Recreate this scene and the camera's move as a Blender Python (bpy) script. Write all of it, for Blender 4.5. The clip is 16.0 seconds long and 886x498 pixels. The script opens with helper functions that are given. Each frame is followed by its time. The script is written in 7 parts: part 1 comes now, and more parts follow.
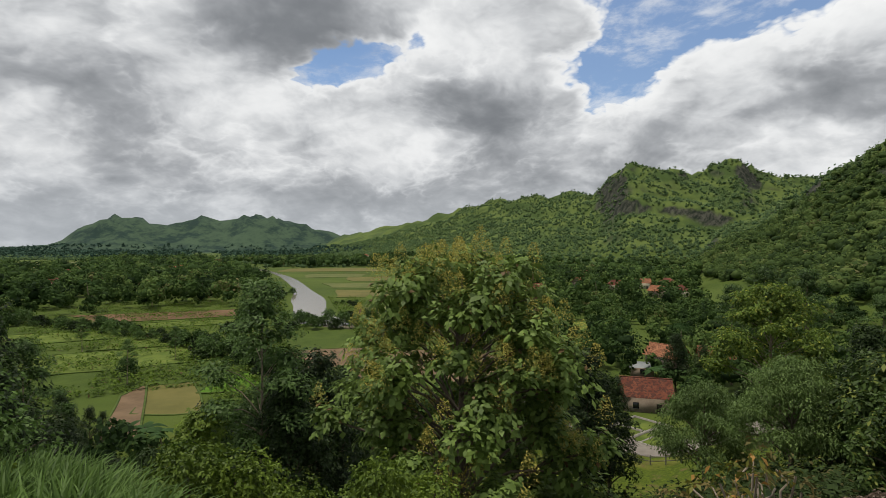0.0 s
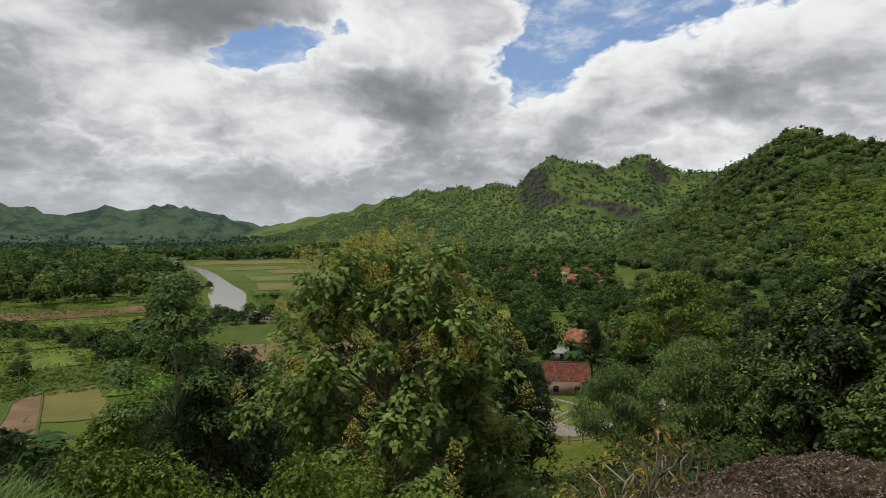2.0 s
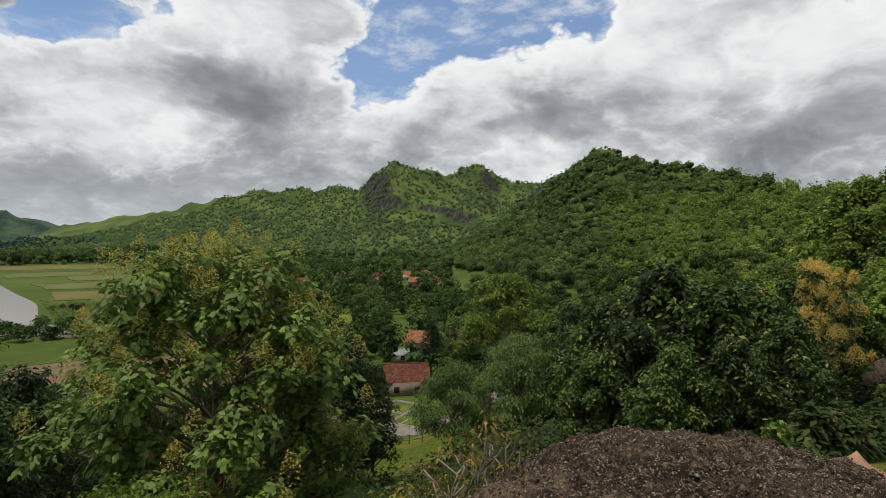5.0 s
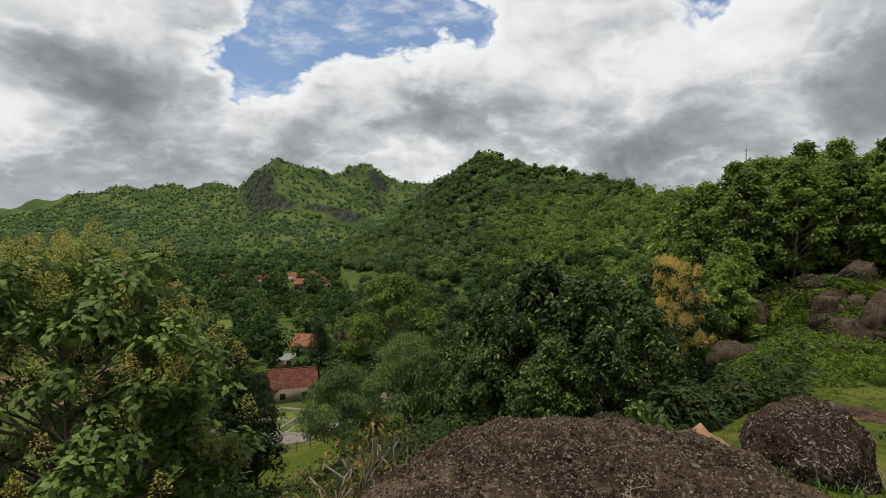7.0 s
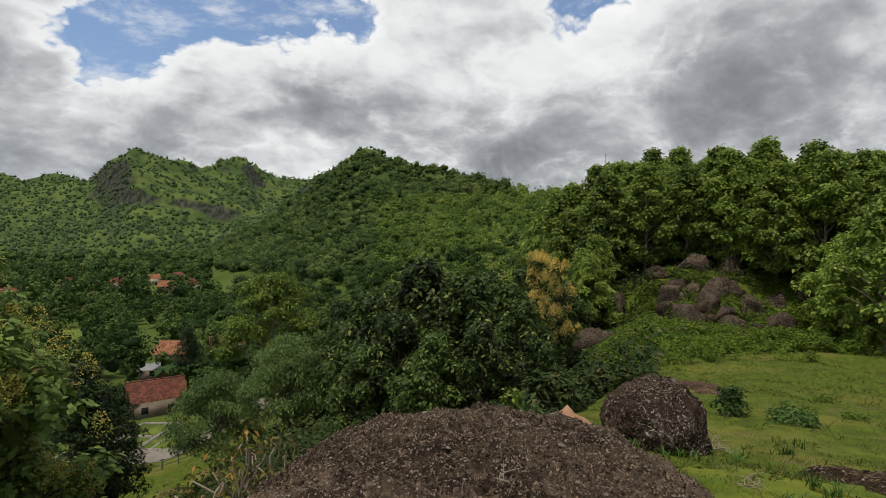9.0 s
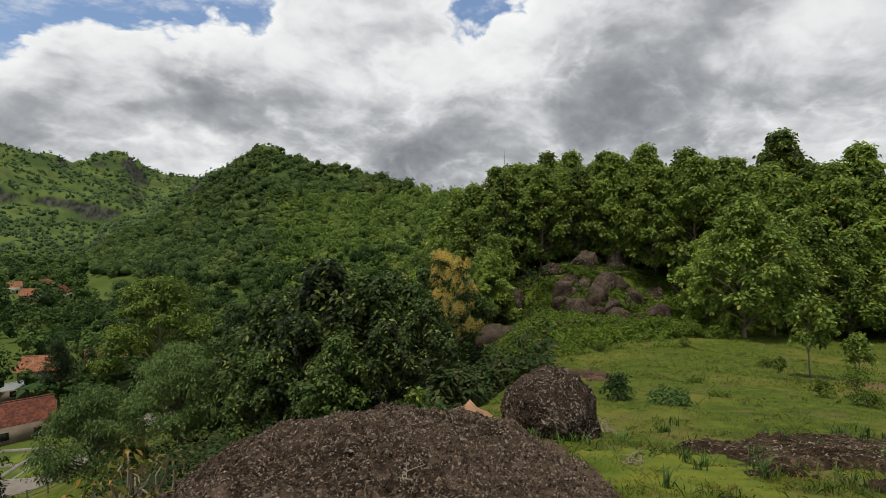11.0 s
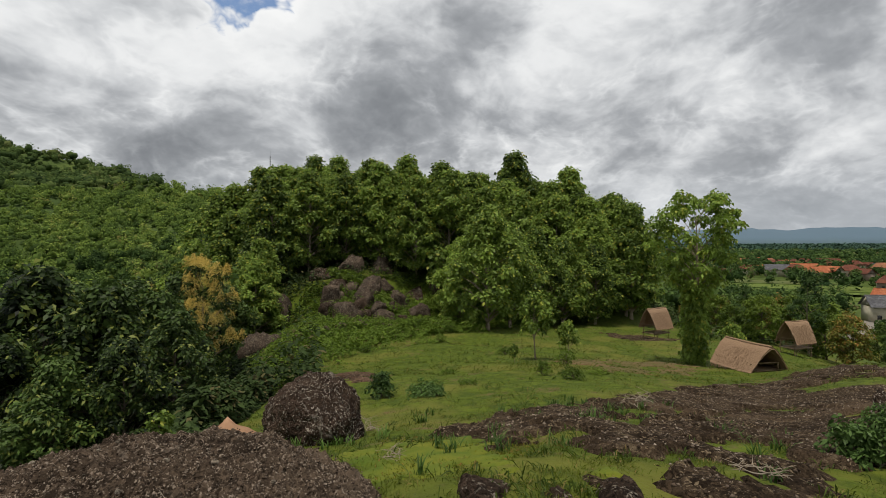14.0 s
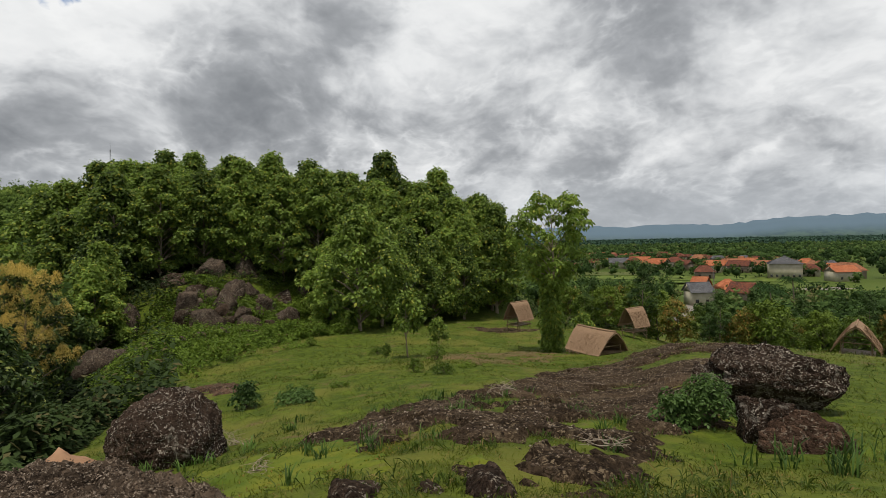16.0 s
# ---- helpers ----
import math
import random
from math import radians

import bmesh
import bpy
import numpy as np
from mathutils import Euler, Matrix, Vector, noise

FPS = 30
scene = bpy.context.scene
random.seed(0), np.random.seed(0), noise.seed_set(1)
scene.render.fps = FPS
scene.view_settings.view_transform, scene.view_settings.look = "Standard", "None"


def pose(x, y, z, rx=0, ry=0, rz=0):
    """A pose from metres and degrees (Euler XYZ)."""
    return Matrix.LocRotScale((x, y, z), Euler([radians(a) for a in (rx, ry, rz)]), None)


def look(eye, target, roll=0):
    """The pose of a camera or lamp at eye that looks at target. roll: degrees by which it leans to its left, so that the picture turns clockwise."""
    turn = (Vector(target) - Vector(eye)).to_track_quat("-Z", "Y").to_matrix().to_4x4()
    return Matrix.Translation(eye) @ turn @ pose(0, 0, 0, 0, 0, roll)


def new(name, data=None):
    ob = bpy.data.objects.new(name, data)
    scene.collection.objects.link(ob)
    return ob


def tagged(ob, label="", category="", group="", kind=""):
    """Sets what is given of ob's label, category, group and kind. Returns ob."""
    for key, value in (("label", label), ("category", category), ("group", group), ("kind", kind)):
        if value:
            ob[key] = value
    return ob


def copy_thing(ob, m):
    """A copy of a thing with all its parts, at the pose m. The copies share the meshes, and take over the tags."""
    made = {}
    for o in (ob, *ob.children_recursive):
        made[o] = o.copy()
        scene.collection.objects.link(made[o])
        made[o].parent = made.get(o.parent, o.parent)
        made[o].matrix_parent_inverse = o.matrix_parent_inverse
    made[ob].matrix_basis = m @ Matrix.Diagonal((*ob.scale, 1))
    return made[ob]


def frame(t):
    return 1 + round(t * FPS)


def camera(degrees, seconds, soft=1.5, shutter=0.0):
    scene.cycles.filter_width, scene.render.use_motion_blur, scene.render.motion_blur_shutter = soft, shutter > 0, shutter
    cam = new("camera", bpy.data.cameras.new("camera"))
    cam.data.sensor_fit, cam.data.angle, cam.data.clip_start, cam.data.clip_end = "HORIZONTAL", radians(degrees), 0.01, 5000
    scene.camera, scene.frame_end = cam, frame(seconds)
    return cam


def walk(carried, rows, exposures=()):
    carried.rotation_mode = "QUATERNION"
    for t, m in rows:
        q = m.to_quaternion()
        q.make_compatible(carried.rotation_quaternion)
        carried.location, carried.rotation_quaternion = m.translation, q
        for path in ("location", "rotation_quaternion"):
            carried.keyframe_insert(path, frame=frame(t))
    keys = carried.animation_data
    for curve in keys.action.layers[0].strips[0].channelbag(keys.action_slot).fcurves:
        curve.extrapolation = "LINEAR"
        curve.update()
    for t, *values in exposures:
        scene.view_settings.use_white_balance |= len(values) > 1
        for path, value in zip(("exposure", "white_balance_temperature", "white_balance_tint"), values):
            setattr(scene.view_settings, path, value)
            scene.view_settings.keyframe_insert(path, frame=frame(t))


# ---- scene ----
cam = camera(80.4, 16.0, soft=0.5)
EYE = 30.0
# seconds, bearing (clockwise), pitch, lean
PATH = [
    (0.0, 0.00, -0.39, -0.37), (0.5, 1.70, -0.64, -0.23), (1.0, 3.68, -0.93, -0.16), (1.5, 5.77, -1.17, -0.14),
    (2.0, 8.05, -1.34, -0.18), (2.5, 10.54, -1.37, -0.19), (3.0, 13.17, -1.29, -0.27), (3.5, 16.12, -1.05, -0.43),
    (4.0, 18.99, -0.94, -0.58), (6.5, 34.41, -0.71, -0.47), (7.0, 37.26, -0.73, -0.31), (7.5, 40.58, -0.80, -0.11),
    (8.0, 43.96, -0.81, -0.08), (8.5, 47.03, -0.86, -0.09), (9.0, 50.01, -0.98, 0.03), (11.5, 63.99, -1.06, 0.42),
    (12.0, 68.40, -1.07, 0.20), (12.5, 73.32, -1.10, 0.09), (13.0, 77.67, -1.13, 0.05), (13.5, 81.57, -0.97, 0.10),
    (14.0, 85.36, -0.73, 0.24), (14.5, 89.13, -0.56, 0.36), (15.0, 92.56, -0.51, 0.50), (15.5, 95.92, -0.62, 0.89),
    (16.0, 99.36, -0.93, 1.12)]
SWING = 0.2  # the camera is held out in front of a turning body
walk(cam, [(t, pose(SWING * math.sin(radians(b)), SWING * math.cos(radians(b)), EYE, 90 + p, r, -b)) for t, b, p, r in PATH])


# ---------------------------------------------------------------- light
SUN_BEARING, SUN_HEIGHT = -70.0, 78.0


def polar(b, r, z=0.0):
    return Vector((r * math.sin(radians(b)), r * math.cos(radians(b)), z))


def heading(b, e):
    return Vector((math.sin(radians(b)) * math.cos(radians(e)), math.cos(radians(b)) * math.cos(radians(e)), math.sin(radians(e))))


class Nodes:
    """A short hand for node trees."""

    def __init__(self, tree):
        self.tree = tree
        tree.nodes.clear()

    def add(self, kind, ins=()):
        n = self.tree.nodes.new(kind)
        for key, v in dict(ins).items():
            self.put(n.inputs[key], v)
        return n

    def put(self, socket, v):
        if isinstance(v, bpy.types.NodeSocket):
            self.tree.links.new(v, socket)
        elif v is not None:
            socket.default_value = v

    def math(self, op, a, b=None, c=None, clamp=False):
        n = self.add("ShaderNodeMath")
        n.operation, n.use_clamp = op, clamp
        for i, v in enumerate((a, b, c)):
            if v is not None:
                self.put(n.inputs[i], v)
        return n.outputs[0]

    def vec(self, op, a, b=None, out="Vector"):
        n = self.add("ShaderNodeVectorMath")
        n.operation = op
        self.put(n.inputs[0], a)
        if b is not None:
            self.put(n.inputs[1], b)
        return n.outputs[out]

    def mix(self, fac, a, b, blend="MIX"):
        n = self.add("ShaderNodeMix")
        n.data_type, n.blend_type = "RGBA", blend
        self.put(n.inputs["Factor"], fac)
        for s, v in ((n.inputs[6], a), (n.inputs[7], b)):
            self.put(s, (*v, 1.0) if isinstance(v, tuple) and len(v) == 3 else v)
        return n.outputs[2]

    def noise(self, vector, scale, detail=4.0, rough=0.55, distortion=0.0):
        n = self.add("ShaderNodeTexNoise", {"Scale": scale, "Detail": detail, "Roughness": rough, "Distortion": distortion})
        if vector is not None:
            self.put(n.inputs["Vector"], vector)
        return n.outputs["Fac"]

    def step(self, v, lo, hi, a=0.0, b=1.0):
        if lo > hi:
            lo, hi, a, b = hi, lo, b, a
        n = self.add("ShaderNodeMapRange", {"Value": v, "From Min": lo, "From Max": hi, "To Min": a, "To Max": b})
        n.interpolation_type = "SMOOTHSTEP"
        return n.outputs[0]

    def ramp(self, v, *stops):
        n = self.add("ShaderNodeValToRGB", {"Fac": v})
        el = n.color_ramp.elements
        while len(el) < len(stops):
            el.new(0.5)
        for e, (p, c) in zip(el, stops):
            e.position, e.color = p, (*c, 1.0)
        return n.outputs[0]


def sky():
    """A broken sheet of cumulus over a clear sky."""
    w = bpy.data.worlds.new("sky")
    scene.world = w
    w.use_nodes = True
    n = Nodes(w.node_tree)
    d = n.add("ShaderNodeTexCoord").outputs["Generated"]
    air = n.add("ShaderNodeTexSky")
    air.sky_type, air.sun_disc = "NISHITA", False
    air.sun_elevation, air.sun_rotation = radians(SUN_HEIGHT), radians(SUN_BEARING)
    air.altitude, air.air_density, air.dust_density = 100.0, 1.0, 1.6
    blue = n.mix(1.0, air.outputs[0], (0.100, 0.116, 0.130), "MULTIPLY")
    sep = n.add("ShaderNodeSeparateXYZ", {0: d})
    up = n.math("MAXIMUM", sep.outputs[2], 0.0)
    # the sheet lies level overhead, so it draws together towards the horizon
    flat = n.math("DIVIDE", 1.0, n.math("ADD", up, 0.52))
    p = n.vec("MULTIPLY", d, n.add("ShaderNodeCombineXYZ", {0: flat, 1: flat, 2: 1.0}).outputs[0])
    curl = n.add("ShaderNodeTexNoise", {"Vector": p, "Scale": 3.0, "Detail": 3.0, "Roughness": 0.5}).outputs["Color"]
    swirl = n.vec("SUBTRACT", curl, (0.5, 0.5, 0.5))
    ruffle = n.vec("SUBTRACT", n.add("ShaderNodeTexNoise", {"Vector": p, "Scale": 11.0, "Detail": 3.0, "Roughness": 0.5}).outputs["Color"], (0.5, 0.5, 0.5))
    p = n.vec("ADD", p, n.vec("MULTIPLY", swirl, (0.14, 0.14, 0.14)))
    flow = n.vec("ADD", d, n.vec("ADD", n.vec("MULTIPLY", swirl, (0.20, 0.20, 0.10)), n.vec("MULTIPLY", ruffle, (0.09, 0.09, 0.06))))
    flow = n.vec("MULTIPLY", flow, (1.0, 1.0, 1.7))

    def blot(b, e, s):
        """A soft oval about a bearing and height."""
        c = heading(b, e)
        far = n.vec("DISTANCE", flow, (c.x, c.y, c.z * 1.7), out="Value")
        return n.math("EXPONENT", n.math("MULTIPLY", n.math("MULTIPLY", far, far), -1.0 / (s * s)))

    def puffs(q):
        """Rounded heads with creases between them."""
        out = 0.0
        for scale, share, off in ((2.7, 0.40, 0.0), (6.2, 0.28, 3.0), (13.5, 0.17, 7.0), (29.0, 0.10, 11.0), (62.0, 0.05, 17.0)):
            v = n.noise(n.vec("ADD", q, (off, 1.7 + off, 5.0)), scale, 1.0, 0.5)
            out = n.math("MULTIPLY_ADD", n.math("ABSOLUTE", n.math("SUBTRACT", v, 0.5)), share * 4.0, out)
        return out
    puff = puffs(p)
    lit = puffs(n.vec("ADD", p, tuple(heading(SUN_BEARING, 50) * 0.05)))
    low = n.noise(n.vec("ADD", p, (9.3, 2.2, 1.0)), 1.9, 4.0, 0.45)
    soft = n.noise(n.vec("ADD", p, (4.3, 6.2, 2.0)), 5.2, 3.0, 0.45)
    # clear gaps: bearing, height, breadth, strength
    gaps = ((-13.0, 17.8, 0.06, 0.85), (-8.0, 19.6, 0.05, 0.8), (20.5, 18.7, 0.085, 1.0), (16.2, 16.4, 0.05, 0.7), (28, 22.5, 0.10, 0.85), (-2.7, 21.2, 0.05, 0.6), (63.0, 25.2, 0.09, 0.62), (67.0, 24.6, 0.05, 0.45),
            (22, 25, 0.11, 1.0), (41, 22.6, 0.06, 0.7), (35, 25, 0.1, 0.8))
    thick = n.math("ADD", 0.50, n.math("MULTIPLY", n.math("SUBTRACT", puff, 0.40), 1.25))
    for b, e, s, k in gaps:
        thick = n.math("MULTIPLY_ADD", blot(b, e, s), -1.15 * k, thick)
    cover = n.step(thick, -0.22, 0.04)
    wisp = n.step(n.noise(n.vec("MULTIPLY", p, (3.0, 3.0, 6.0)), 3.0, 6.0, 0.62), 0.46, 0.72, 0.06, 0.6)
    cover = n.math("MAXIMUM", cover, wisp)
    # grey bases: bearing, height, breadth, strength
    bases = ((-15.5, 22.5, 0.15, 1.0), (-34, 14.3, 0.08, 0.6), (-31, 9.8, 0.10, 0.5), (-16.6, 11.4, 0.07, 0.42), (4.4, 14.0, 0.095, 0.85), (12, 9.6, 0.12, 0.35), (24, 10.2, 0.10, 0.45),
             (39, 12.8, 0.105, 0.7), (58, 10.4, 0.12, 0.6), (76.5, 13.5, 0.16, 0.55), (91, 22, 0.07, 0.45), (106, 12.8, 0.08, 0.32), (96, 13, 0.10, 0.25), (114, 9, 0.14, 0.22), (119, 17, 0.10, 0.32), (124, 24, 0.16, 0.4), (127, 14.5, 0.09, 0.25))
    deep = n.math("ADD", n.math("MULTIPLY", n.math("SUBTRACT", low, 0.5), 1.05), n.math("MULTIPLY", n.math("SUBTRACT", soft, 0.5), 0.80))
    deep = n.math("ADD", deep, n.math("MULTIPLY", n.math("SUBTRACT", lit, puff), 0.42))
    deep = n.math("ADD", deep, n.step(thick, -0.05, 0.40, -0.14, 0.18))
    for b, e, s, k in bases:
        deep = n.math("MULTIPLY_ADD", blot(b, e, s), k * 0.85, deep)
    deep = n.math("ADD", deep, n.step(sep.outputs[2], 0.40, 0.85, 0.0, 0.55))  # overhead, out of view: flat grey bases added to cut the sky's fill light
    deep = n.math("ADD", deep, n.step(sep.outputs[2], 0.02, 0.26, 0.27, 0.0))  # low down, cloud stands behind cloud
    shade = n.ramp(n.step(deep, -0.45, 0.95), (0.0, (0.93, 0.935, 0.93)), (0.30, (0.81, 0.82, 0.825)), (0.50, (0.62, 0.635, 0.65)), (0.72, (0.38, 0.395, 0.415)), (1.0, (0.20, 0.213, 0.23)))
    veil = n.step(sep.outputs[2], 0.0, 0.16, 1.0, 0.0)
    cloud = n.mix(n.math("MULTIPLY", veil, 0.45), shade, (0.56, 0.60, 0.64))
    cover = n.math("MAXIMUM", cover, n.math("MULTIPLY", veil, 0.9))
    out = n.mix(cover, blue, cloud)
    below = n.step(sep.outputs[2], -0.03, 0.0, 1.0, 0.0)
    out = n.mix(below, out, (0.10, 0.13, 0.09))
    bg = n.add("ShaderNodeBackground", {"Color": out, "Strength": 1.0})
    n.add("ShaderNodeOutputWorld", {"Surface": bg.outputs[0]})


sky()
sun = new("sun", bpy.data.lights.new("sun", "SUN"))
sun.data.energy, sun.data.angle, sun.data.color = 3.3, radians(7.0), (1.0, 0.93, 0.80)
sun.matrix_world = look(heading(SUN_BEARING, SUN_HEIGHT) * 200, (0, 0, 0))


# ---------------------------------------------------------------- materials
def material(name, build, rough=0.85, spec=0.25, bump=0.0, bump_scale=1.0, through_light=0.0):
    """build(n, pos) returns colour and height; pos is in metres."""
    m = bpy.data.materials.new(name)
    m.use_nodes = True
    n = Nodes(m.node_tree)
    pos = n.add("ShaderNodeTexCoord").outputs["Object"]
    colour, height = build(n, pos)
    ins = {"Base Color": colour, "Roughness": rough, "Specular IOR Level": spec}
    if height is not None and bump:
        ins["Normal"] = n.add("ShaderNodeBump", {"Height": height, "Strength": bump, "Distance": bump_scale}).outputs[0]
    s = n.add("ShaderNodeBsdfPrincipled", ins).outputs[0]
    if through_light:
        t = n.add("ShaderNodeBsdfTranslucent", {"Color": colour}).outputs[0]
        s = n.add("ShaderNodeMixShader", {0: through_light, 1: s, 2: t}).outputs[0]
    n.add("ShaderNodeOutputMaterial", {"Surface": s})
    return m


def world_pos(n):
    return n.add("ShaderNodeNewGeometry").outputs["Position"]


def leaf_material(name, dark, light, tip=None, rough=0.55, scale=0.35, through_light=0.25, tip_share=0.12, cool=True):
    """Leaves: each its own tone, and whole boughs lighter or darker."""
    if cool:
        dark, light = ((0.90 * r, g, 1.25 * b) for r, g, b in (dark, light))
    def build(n, pos):
        r = n.add("ShaderNodeNewGeometry").outputs["Random Per Island"]
        o = n.add("ShaderNodeObjectInfo").outputs["Random"]
        g = n.noise(world_pos(n), scale, 3.0)
        f = n.math("ADD", n.math("MULTIPLY", r, 0.55), n.math("MULTIPLY", n.math("SUBTRACT", g, 0.28), 1.1))
        f = n.math("ADD", f, n.math("MULTIPLY", n.math("SUBTRACT", o, 0.5), 0.55), clamp=True)
        c = n.mix(f, dark, light)
        if tip:
            c = n.mix(n.step(r, 1.0 - tip_share, 1.0 - tip_share * 0.6), c, tip)
        return c, None
    return material(name, build, rough, 0.20, through_light=through_light)


TEAK_LEAF = leaf_material("broad_leaf", (0.005, 0.011, 0.003), (0.108, 0.162, 0.028), (0.17, 0.20, 0.040), scale=0.8, through_light=0.24)
HERO_LEAF = leaf_material("hero_leaf", (0.014, 0.032, 0.006), (0.215, 0.285, 0.052), (0.17, 0.11, 0.05), scale=0.9, tip_share=0.025, through_light=0.30)
DARK_LEAF = leaf_material("dark_leaf", (0.008, 0.016, 0.004), (0.050, 0.078, 0.016), scale=0.6)
FINE_LEAF = leaf_material("fine_leaf", (0.046, 0.072, 0.018), (0.165, 0.225, 0.052), scale=0.8)
FEATHER_LEAF = leaf_material("feather_leaf", (0.026, 0.052, 0.010), (0.120, 0.185, 0.036), scale=0.6)
FRESH_LEAF = leaf_material("fresh_leaf", (0.030, 0.060, 0.007), (0.158, 0.228, 0.028), scale=1.5, cool=False)
YELLOW_FLOWER = leaf_material("yellow_bloom", (0.46, 0.33, 0.06), (0.78, 0.60, 0.18), scale=1.2, cool=False)
FLOWER = leaf_material("panicle", (0.27, 0.25, 0.045), (0.50, 0.43, 0.11), scale=2.0, rough=0.8, cool=False)
RUSTY_LEAF = leaf_material("rusty_leaf", (0.06, 0.075, 0.012), (0.20, 0.20, 0.035), (0.34, 0.19, 0.05), scale=0.9, tip_share=0.22, cool=False)
BANANA_LEAF = leaf_material("banana_leaf", (0.020, 0.048, 0.010), (0.054, 0.102, 0.020), scale=0.6, rough=0.75)


def canopy_material(name, tones, rough=0.85, through_light=0.25):
    """Canopy of many trees: each tree has its own tone, each clump a little of its own."""
    tones = tuple((p, (0.90 * r, g, 1.22 * b)) for p, (r, g, b) in tones)
    def build(n, pos):
        g = n.add("ShaderNodeNewGeometry")
        at = n.add("ShaderNodeAttribute")
        at.attribute_name = "tone"
        f = n.math("ADD", at.outputs["Fac"], n.math("MULTIPLY", n.math("SUBTRACT", g.outputs["Random Per Island"], 0.5), 0.35), clamp=True)
        c = n.ramp(f, *tones)
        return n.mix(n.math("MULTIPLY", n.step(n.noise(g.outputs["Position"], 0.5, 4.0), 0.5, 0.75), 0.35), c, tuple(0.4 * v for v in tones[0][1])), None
    return material(name, build, rough, 0.12, through_light=through_light)


MID_TONES = ((0.0, (0.018, 0.034, 0.009)), (0.35, (0.046, 0.078, 0.017)), (0.7, (0.095, 0.142, 0.030)), (0.92, (0.150, 0.190, 0.044)), (1.0, (0.20, 0.165, 0.06)))
# paler and bluer than the nearer woods: haze put into the tones
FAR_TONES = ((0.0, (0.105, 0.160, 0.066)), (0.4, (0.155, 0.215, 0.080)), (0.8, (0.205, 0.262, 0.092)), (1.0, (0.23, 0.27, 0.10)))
WOOD_MID = canopy_material("wood_canopy", MID_TONES)
SLOPE_TONES = ((0.0, (0.040, 0.064, 0.019)), (0.35, (0.082, 0.120, 0.030)), (0.7, (0.140, 0.185, 0.044)), (0.92, (0.195, 0.225, 0.058)), (1.0, (0.21, 0.19, 0.07)))
WOOD_SLOPE = canopy_material("slope_canopy", SLOPE_TONES, 0.9, 0.42)
# slope tones brightened and yellowed: the shoulder's sunlit look as colour
WOOD_SHOULDER = canopy_material("shoulder_canopy", tuple((p, (1.65 * r, 1.58 * g, 1.15 * b)) for p, (r, g, b) in SLOPE_TONES), 0.9, 0.34)
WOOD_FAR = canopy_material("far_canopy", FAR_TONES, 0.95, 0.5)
# blue-green base colour carries the haze over the farthest trees
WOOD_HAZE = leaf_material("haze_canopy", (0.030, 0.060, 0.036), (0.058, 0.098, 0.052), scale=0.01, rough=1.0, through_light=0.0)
UNDERGROWTH = leaf_material("undergrowth", (0.012, 0.022, 0.005), (0.060, 0.088, 0.018), (0.10, 0.09, 0.035), scale=0.4, rough=0.8)
SLOPE_SCRUB = leaf_material("slope_scrub", (0.036, 0.072, 0.008), (0.160, 0.240, 0.028), (0.12, 0.09, 0.04), scale=0.5, rough=0.7, tip_share=0.04, through_light=0.35, cool=False)
BRIGHT_LEAF = leaf_material("bright_broad_leaf", (0.028, 0.052, 0.008), (0.315, 0.405, 0.056), (0.34, 0.37, 0.06), scale=0.6, tip_share=0.10, through_light=0.34)
LIGHT_LEAF = leaf_material("light_broad_leaf", (0.025, 0.048, 0.008), (0.300, 0.385, 0.056), (0.33, 0.34, 0.05), scale=0.6, tip_share=0.10, through_light=0.42)
GRASS_BLADE = leaf_material("grass_blade", (0.044, 0.064, 0.007), (0.138, 0.172, 0.018), (0.24, 0.18, 0.06), scale=0.5, rough=0.6, tip_share=0.10, cool=False)
WEED_BLADE = leaf_material("weed_blade", (0.022, 0.042, 0.006), (0.085, 0.125, 0.016), (0.20, 0.15, 0.05), scale=0.5, rough=0.6, tip_share=0.06, cool=False)
REED_BLADE = leaf_material("reed_blade", (0.034, 0.064, 0.010), (0.140, 0.215, 0.036), scale=0.9, rough=0.6)
YELLOW_GRASS = leaf_material("yellow_grass", (0.10, 0.125, 0.010), (0.22, 0.215, 0.022), (0.28, 0.16, 0.05), scale=1.1, rough=0.6, tip_share=0.2, cool=False)
DRY_LEAF = leaf_material("dry_leaf", (0.06, 0.065, 0.02), (0.20, 0.16, 0.06), scale=1.5, rough=0.8, cool=False)
DRY_TWIG = material("dry_twig", lambda n, p: (n.mix(n.noise(p, 9.0), (0.20, 0.16, 0.12), (0.36, 0.31, 0.25)), None), 0.9)
BARK = material("bark", lambda n, p: (n.mix(n.noise(p, 5.0, 6.0, 0.65), (0.055, 0.042, 0.032), (0.19, 0.155, 0.12)), n.noise(p, 14.0)), 0.95, bump=0.6, bump_scale=0.03)
PALE_BARK = material("pale_bark", lambda n, p: (n.mix(n.noise(p, 4.0, 6.0, 0.65), (0.13, 0.10, 0.075), (0.34, 0.28, 0.21)), n.noise(p, 14.0)), 0.95, bump=0.6, bump_scale=0.03)
BAMBOO = material("bamboo", lambda n, p: (n.mix(n.noise(p, 3.0, 5.0), (0.13, 0.085, 0.05), (0.32, 0.23, 0.14)), None), 0.6)


